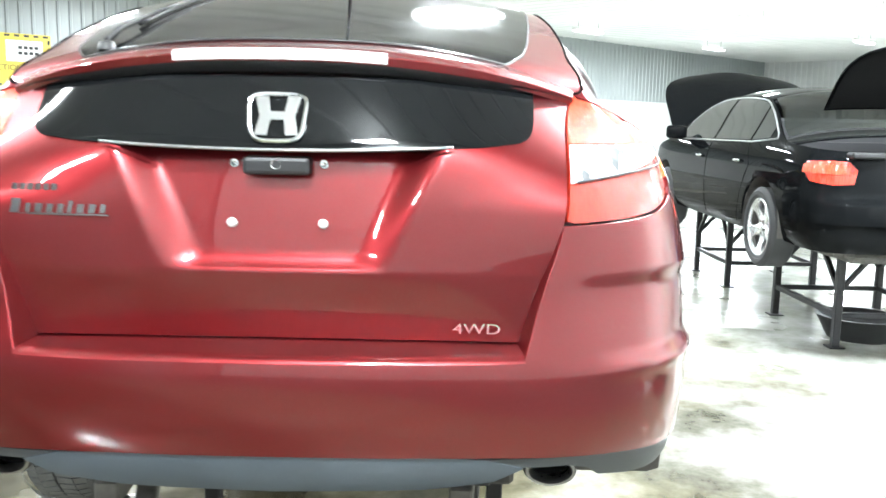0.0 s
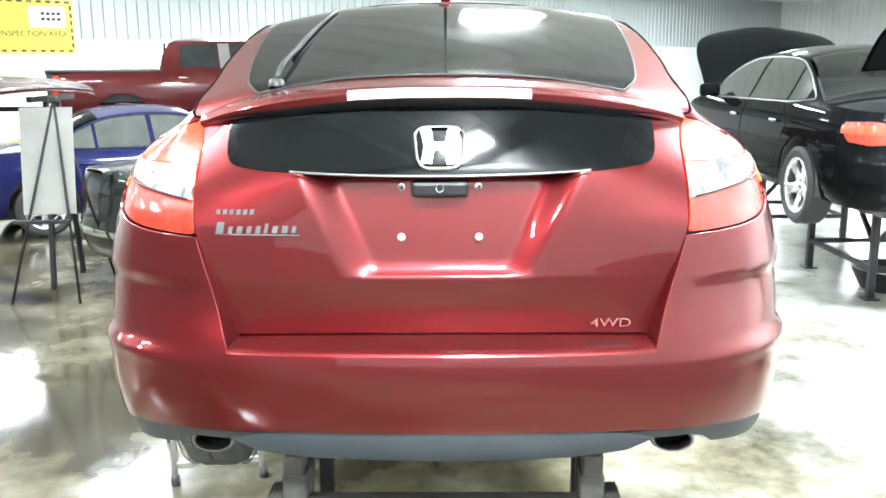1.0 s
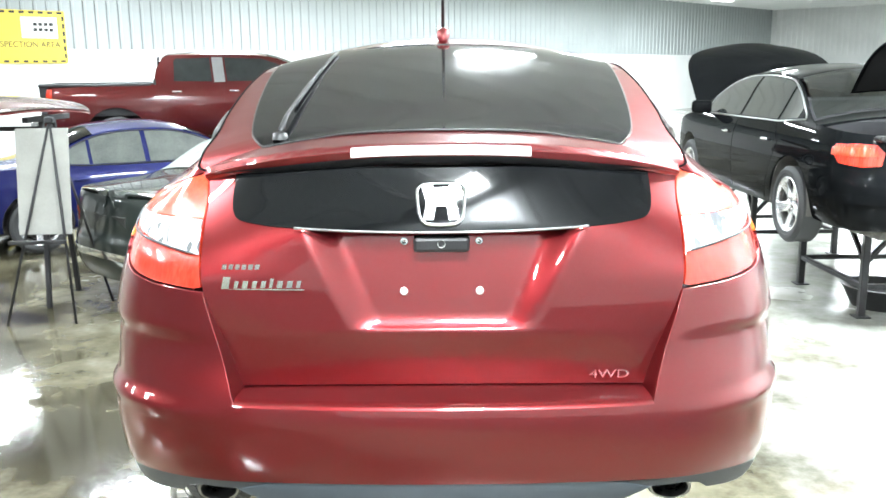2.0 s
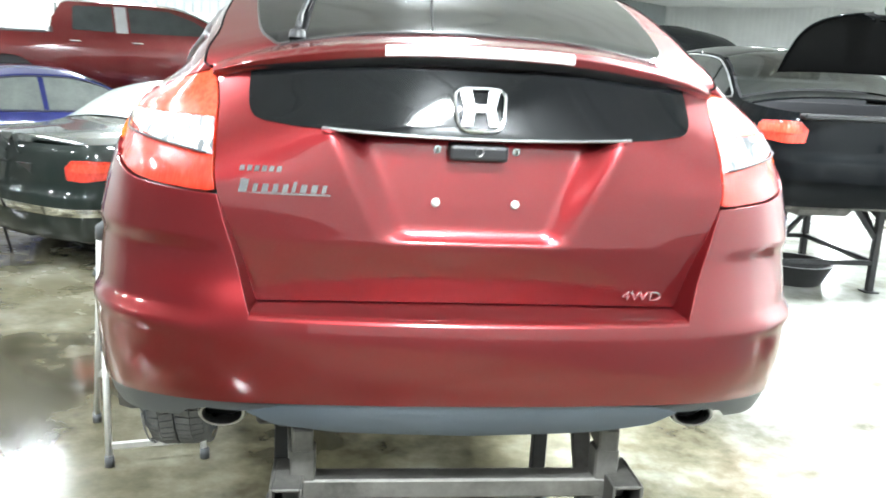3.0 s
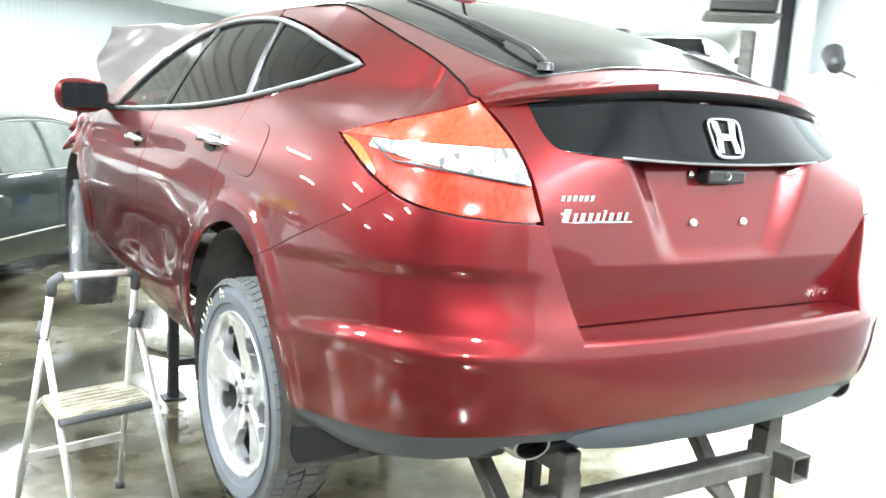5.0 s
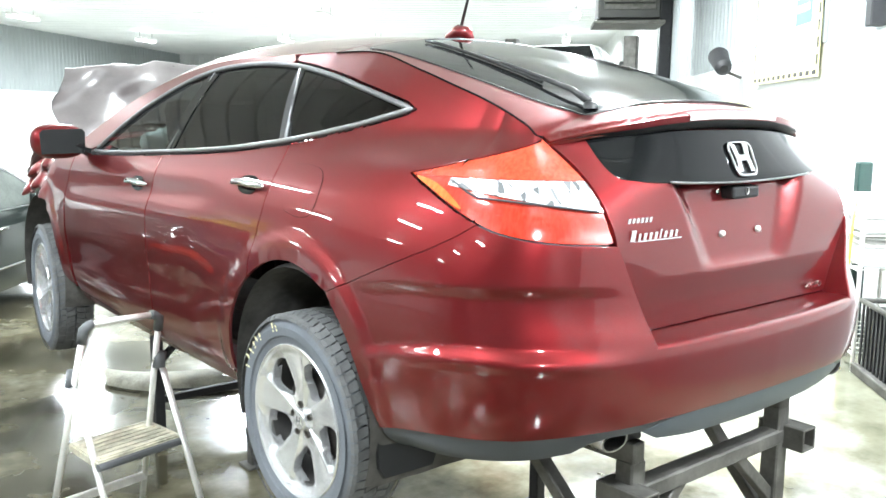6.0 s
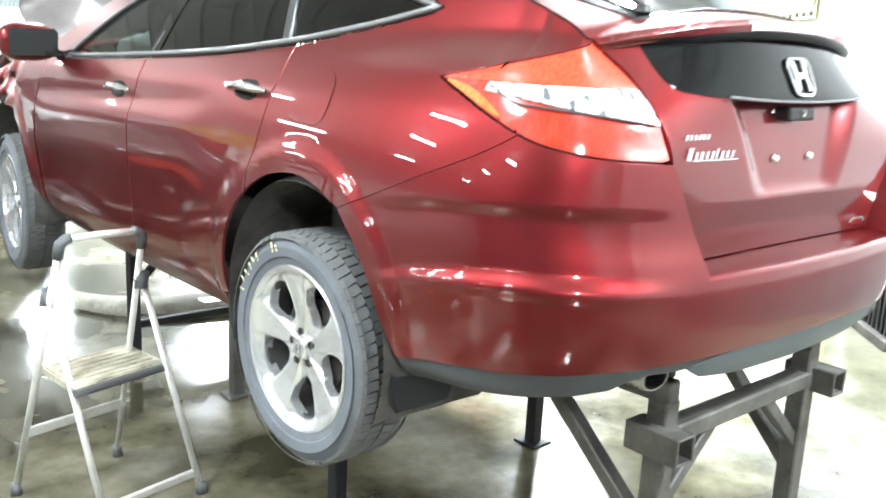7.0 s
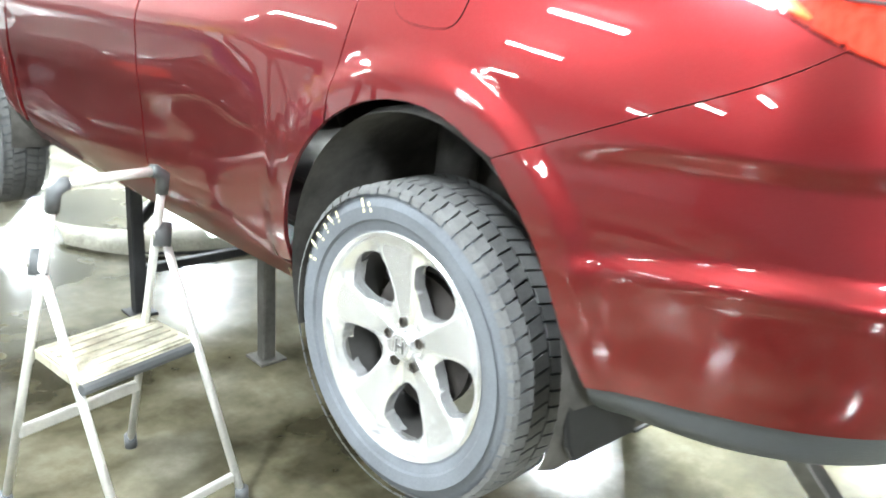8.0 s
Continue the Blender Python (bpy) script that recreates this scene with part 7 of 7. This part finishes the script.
for sx in (-0.55, 0.55):
    for sy in (-0.3, 0.3):
        part("leg", beam((sx, sy, 0), (sx, sy * 0.35, 1.58), 0.04, 0.04, 0.004), STAND_DARK, trest)
    part("cross_bar", beam((sx, -0.4, 1.59), (sx, 0.4, 1.59), 0.045, 0.045, 0.004), STAND_DARK, trest)
part("long_bar", beam((-0.55, 0, 1.5), (0.55, 0, 1.5), 0.04, 0.04, 0.004), STAND_DARK, trest)
pv, pf = [], []
nu, nv = 24, 14
for j in range(nv):
    for i in range(nu):
        u, v = i / (nu - 1) * 2 - 1, j / (nv - 1) * 2 - 1
        r = (abs(u) ** 5 + abs(v) ** 5) ** 0.2 / max(abs(u), abs(v), 1e-6)
        pv.append((0.8 * u / max(r, 1), 0.62 * v / max(r, 1), 0.1 * (1 - u * u) + 0.05 * (1 - v * v)))
for j in range(nv - 1):
    for i in range(nu - 1):
        pf.append((j * nu + i, j * nu + i + 1, (j + 1) * nu + i + 1, (j + 1) * nu + i))
k = len(pv)
pv += [(x, y, z - 0.025) for x, y, z in pv]
pf += [tuple(reversed([i + k for i in f])) for f in pf]
for i in range(nu - 1):
    pf += [(i, i + 1, i + 1 + k, i + k), ((nv - 1) * nu + i, (nv - 1) * nu + i + 1, (nv - 1) * nu + i + 1 + k, (nv - 1) * nu + i + k)]
for j in range(nv - 1):
    pf += [(j * nu, (j + 1) * nu, (j + 1) * nu + k, j * nu + k), (j * nu + nu - 1, (j + 1) * nu + nu - 1, (j + 1) * nu + nu - 1 + k, j * nu + nu - 1 + k)]
pan = put("bonnet_panel", mesh_of("bonnet_panel", pv, pf, TRUCK_RED))
pan.matrix_world = Matrix.Translation((-3.95, 5.6, 1.632)) @ pose(0, 0, 0, 0, 0, -30)
tagged(pan, "loose dark red bonnet panel lying on a trestle", "car panel")

# ---- signs on the walls ----
def sign(u0, u1, v, z0, z1, face, lettered):
    n = ACROSS * face
    mid = Vector(hall((u0 + u1) / 2, v, (z0 + z1) / 2))
    w, h = u1 - u0, z1 - z0
    turn = pose(0, 0, 0, 90, 0, 90 - HALL if face > 0 else -90 - HALL)
    s = thing("wall_sign", "yellow and black inspection area sign on the wall", "sign", Matrix.Translation(mid + n * 0.06) @ turn, "wall signs")
    part("plate", box((w, h, 0.012), (0, 0, 0), bevel=0.003), YELLOW if lettered else GLARE_YELLOW, s)
    nx, ny = int(w / 0.22), int(h / 0.2)
    for k in range(nx):
        for yy in (-h / 2 + 0.05, h / 2 - 0.05):
            part("border_dash", box((0.12, 0.05, 0.004), (-w / 2 + 0.12 + k * (w - 0.24) / (nx - 1), yy, 0.008), bevel=0), SIGN_BLACK, s)
    for k in range(ny):
        for xx in (-w / 2 + 0.05, w / 2 - 0.05):
            part("border_dash", box((0.05, 0.11, 0.004), (xx, -h / 2 + 0.18 + k * (h - 0.36) / (ny - 1), 0.008), bevel=0), SIGN_BLACK, s)
    if lettered:
        part("white_field", box((0.85, 0.5, 0.004), (w / 2 - 0.62, 0.22, 0.008), bevel=0), SIGN_WHITE, s)
        for row in range(2):
            for k in range(4):
                part("text_bar", box((0.09, 0.07, 0.003), (w / 2 - 0.72 + 0.125 * k, 0.30 - 0.13 * row, 0.0115), bevel=0), SIGN_BLACK, s)
        t = bpy.data.curves.new("sign_text", "FONT")
        t.body, t.size, t.extrude, t.align_x = "INSPECTION AREA", 0.19, 0.002, "RIGHT"
        hold = new("sign_text", t)
        bpy.context.view_layer.update()
        me = bpy.data.meshes.new_from_object(hold.evaluated_get(bpy.context.evaluated_depsgraph_get()))
        bpy.data.objects.remove(hold)
        me.transform(Matrix.Translation((w / 2 - 0.16, -0.24, 0.009)))
        me.materials.clear()
        me.materials.append(SIGN_BLACK)
        put("lettering", me, s, "black lettering")
    else:
        part("blue_field", box((0.6, 0.5, 0.004), (w / 2 - 0.62, 0.22, 0.008), bevel=0), SIGN_BLUE, s)
        for row in range(2):
            for k in range(4):
                part("text_bar", box((0.09, 0.08, 0.003), (w / 2 - 0.82 + 0.125 * k, 0.30 - 0.15 * row, 0.0115), bevel=0), SIGN_WHITE, s)
    return s


sign(4.7, 7.6, V0 + 0.0, 2.2, 3.45, 1, True)
sign(7.3, 10.1, V1 - 0.0, 2.2, 3.45, -1, False)

# ---- along the right wall ----
rack = thing("parts_rack", "dark steel parts rack with wire shelves and white trays", "rack", Matrix.Translation(hall(4.35, 1.85)) @ pose(0, 0, 0, 0, 0, -HALL))
for x in (-0.28, 0.28):
    for y in (-0.55, 0.55):
        part("post", tube([(x, y, 0), (x, y, 1.22)], 0.016, 8), ALUMINIUM, rack)
for z in (0.12, 0.72, 0.96, 1.18):
    for x in (-0.28, 0.28):
        part("shelf_frame", beam((x, -0.55, z), (x, 0.55, z), 0.02, 0.02, 0.003), ALUMINIUM, rack)
    for k in range(8):
        y = -0.5 + 1.0 * k / 7
        part("shelf_wire", tube([(-0.28, y, z), (0.28, y, z)], 0.006, 6), ALUMINIUM, rack)
for z, h in ((0.735, 0.15), (0.975, 0.11)):
    for y in (-0.36, 0.0, 0.36):
        tray = thing("parts_tray", "white plastic parts tray on a wire shelf", "tray", Matrix.Translation(hall(4.35, 1.85)) @ pose(0, 0, 0, 0, 0, -HALL) @ Matrix.Translation((0, y, z)), group="trays on the rack")
        part("tray_body", box((0.5, 0.32, h), (0, 0, h / 2), bevel=0.015), WHITE_PLASTIC, tray)
        part("tray_rim", box((0.53, 0.34, 0.018), (0, 0, h), bevel=0.006), ALUMINIUM, tray)
guard = thing("wall_guard", "dark green painted steel post beside the rack", "post", Matrix.Translation(hall(4.95, 1.95)) @ pose(0, 0, 0, 0, 0, -HALL))
part("upright", box((0.11, 0.11, 1.42), (0, 0, 0.71), bevel=0.012), GUARD_GREEN, guard)
part("foot_plate", box((0.22, 0.22, 0.015), (0, 0, 0.0075), bevel=0.003), GUARD_GREEN, guard)
crate = thing("slatted_crate", "dark grey slatted steel bin on a low base", "crate", Matrix.Translation(hall(3.42, 1.86)) @ pose(0, 0, 0, 0, 0, -HALL))
part("base", box((0.62, 0.72, 0.07), (0, 0, 0.035), bevel=0.008), STAND, crate)
part("bin", box((0.50, 0.60, 0.40), (0, 0, 0.29), bevel=0.02), BLACK_PLASTIC, crate)
for k in range(11):
    part("slat", box((0.012, 0.03, 0.44), (-0.265, -0.32 + 0.064 * k, 0.29), bevel=0.003), STAND_DARK, crate)
    if k < 9:
        part("slat", box((0.03, 0.012, 0.44), (-0.256 + 0.064 * k, -0.325, 0.29), bevel=0.003), STAND_DARK, crate)
part("top_rail", tube([(-0.275, -0.335, 0.52), (-0.275, 0.335, 0.52), (0.275, 0.335, 0.52), (0.275, -0.335, 0.52)], 0.02, 8, True), STAND, crate)
strap = tube([hall(3.95, 1.56, 1.19), hall(3.90, 1.53, 1.0), hall(3.88, 1.52, 0.8), hall(3.87, 1.51, 0.6), hall(3.88, 1.5, 0.3), hall(3.8, 1.48, 0.012)], 0.02, 8, flat=0.4)
tagged(part("tie_strap", strap, YELLOW, None, "", True), "yellow tie strap hanging from the rack", "strap")
blue = thing("blue_bin", "tall blue plastic bin standing on the floor", "bin", Matrix.Translation((8.4, 8.88, 0)))
part("bin_body", lathe([(0.0, 0.001), (0.0, 0.17), (1.46, 0.2), (1.48, 0.215), (1.52, 0.215), (1.52, 0.19), (0.1, 0.15)], 24, "z"), plain("blue_plastic", (0.02, 0.07, 0.4), 0.4, vary=0.1), blue, smooth=True, angle=40)
heater = thing("unit_heater", "galvanised unit heater hanging from the ceiling", "heater", Matrix.Translation(hall(15.0, 0.95, 4.05)) @ pose(0, 0, 0, 0, 0, -HALL))
part("casing", box((1.15, 1.1, 1.3), (0, 0, 0.15), bevel=0.03), DUCT, heater)
part("drip_tray", box((1.3, 1.25, 0.07), (0, 0, -0.56), bevel=0.01), STAND, heater)
part("louvre_panel", box((0.95, 0.03, 0.9), (0, -0.565, 0.12), bevel=0.004), STAND, heater)
for k in range(7):
    part("louvre", box((0.9, 0.07, 0.012), (0, -0.60, -0.22 + 0.12 * k), (25, 0, 0), 0.002), DUCT, heater)
part("flue", tube([(0.3, 0.2, 0.79), (0.3, 0.2, CEILING - 4.05)], 0.09, 14), ALUMINIUM, heater, smooth=True)
for x in (-0.5, 0.5):
    part("hanger", tube([(x, 0, 0.78), (x, 0, CEILING - 4.05)], 0.012, 6), STAND, heater)
downpipe = thing("wall_post", "dark steel post with a diagonal brace on the upper wall", "post", Matrix.Translation(hall(5.6, V1 - 0.12)) @ pose(0, 0, 0, 0, 0, -HALL))
part("upright", box((0.14, 0.14, CEILING - LINER_TOP), (0, 0, (CEILING + LINER_TOP) / 2), bevel=0.01), STAND_DARK, downpipe)
part("brace", beam((-0.02, 0.08, LINER_TOP + 0.2), (-0.02, 1.1, LINER_TOP + 1.0), 0.05, 0.05, 0.005), STAND_DARK, downpipe)
column = box((0.26, 0.34, CEILING), hall(18.3, V1 - 0.18, CEILING / 2), (0, 0, -HALL), 0.01)
tagged(part("column", column, STAND_DARK), "dark steel column against the wall", "column", kind="structure")
fan = thing("wall_fan", "grey wall fan tilted down on a bracket", "fan", Matrix.Translation(hall(10.9, V1 - 0.35, 2.55)) @ pose(0, 0, 0, 0, 0, -HALL))
drum = lathe([(-0.26, 0.001), (-0.26, 0.06), (-0.2, 0.12), (0.16, 0.14), (0.24, 0.15), (0.24, 0.13), (0.1, 0.12), (0.1, 0.001)], 22, "y")
bmesh.ops.rotate(drum, verts=drum.verts, matrix=Matrix.Rotation(radians(24), 3, "X"))
part("drum", drum, STAND_DARK, fan, smooth=True, angle=40)
part("motor", lathe([(-0.1, 0.001), (-0.1, 0.07), (0.05, 0.07), (0.05, 0.001)], 16, "y", (0, 0.0, 0.0)), STAND_DARK, fan)
part("bracket", beam((0.0, 0, -0.1), (0.30, 0, -0.22), 0.04, 0.04, 0.004), STAND, fan)

# ---- pale truck on a lift at the far side ----
pickup("pale_pickup", "pale beige pickup truck raised on a two-post lift", WHITE_PAINT, Matrix.Translation((11.3, 12.2, 1.75)) @ pose(0, 0, 0, 0, 0, -60))
lift = thing("car_lift", "grey two-post car lift holding a truck", "car lift", Matrix.Translation((11.3, 12.2, 0)) @ pose(0, 0, 0, 0, 0, -60))
for sx in (-1, 1):
    part("post", box((0.3, 0.35, 3.6), (sx * 1.45, 2.6, 1.8), bevel=0.02), STAND, lift)
    for dy in (-1.1, 1.1):
        part("arm", beam((sx * 1.35, 2.6, 2.03), (sx * 0.45, 2.6 + dy, 2.06), 0.12, 0.08, 0.006), STAND, lift)

# ---- clutter under the black car ----
pan2 = thing("drain_pan", "black plastic drain pan on the floor", "drain pan", Matrix.Translation((3.62, 5.2, 0)))
part("pan_body", lathe([(0.0, 0.001), (0.0, 0.24), (0.16, 0.32), (0.18, 0.34), (0.18, 0.3), (0.03, 0.22), (0.03, 0.001)], 24, "z"), BLACK_PLASTIC, pan2, smooth=True, angle=40)
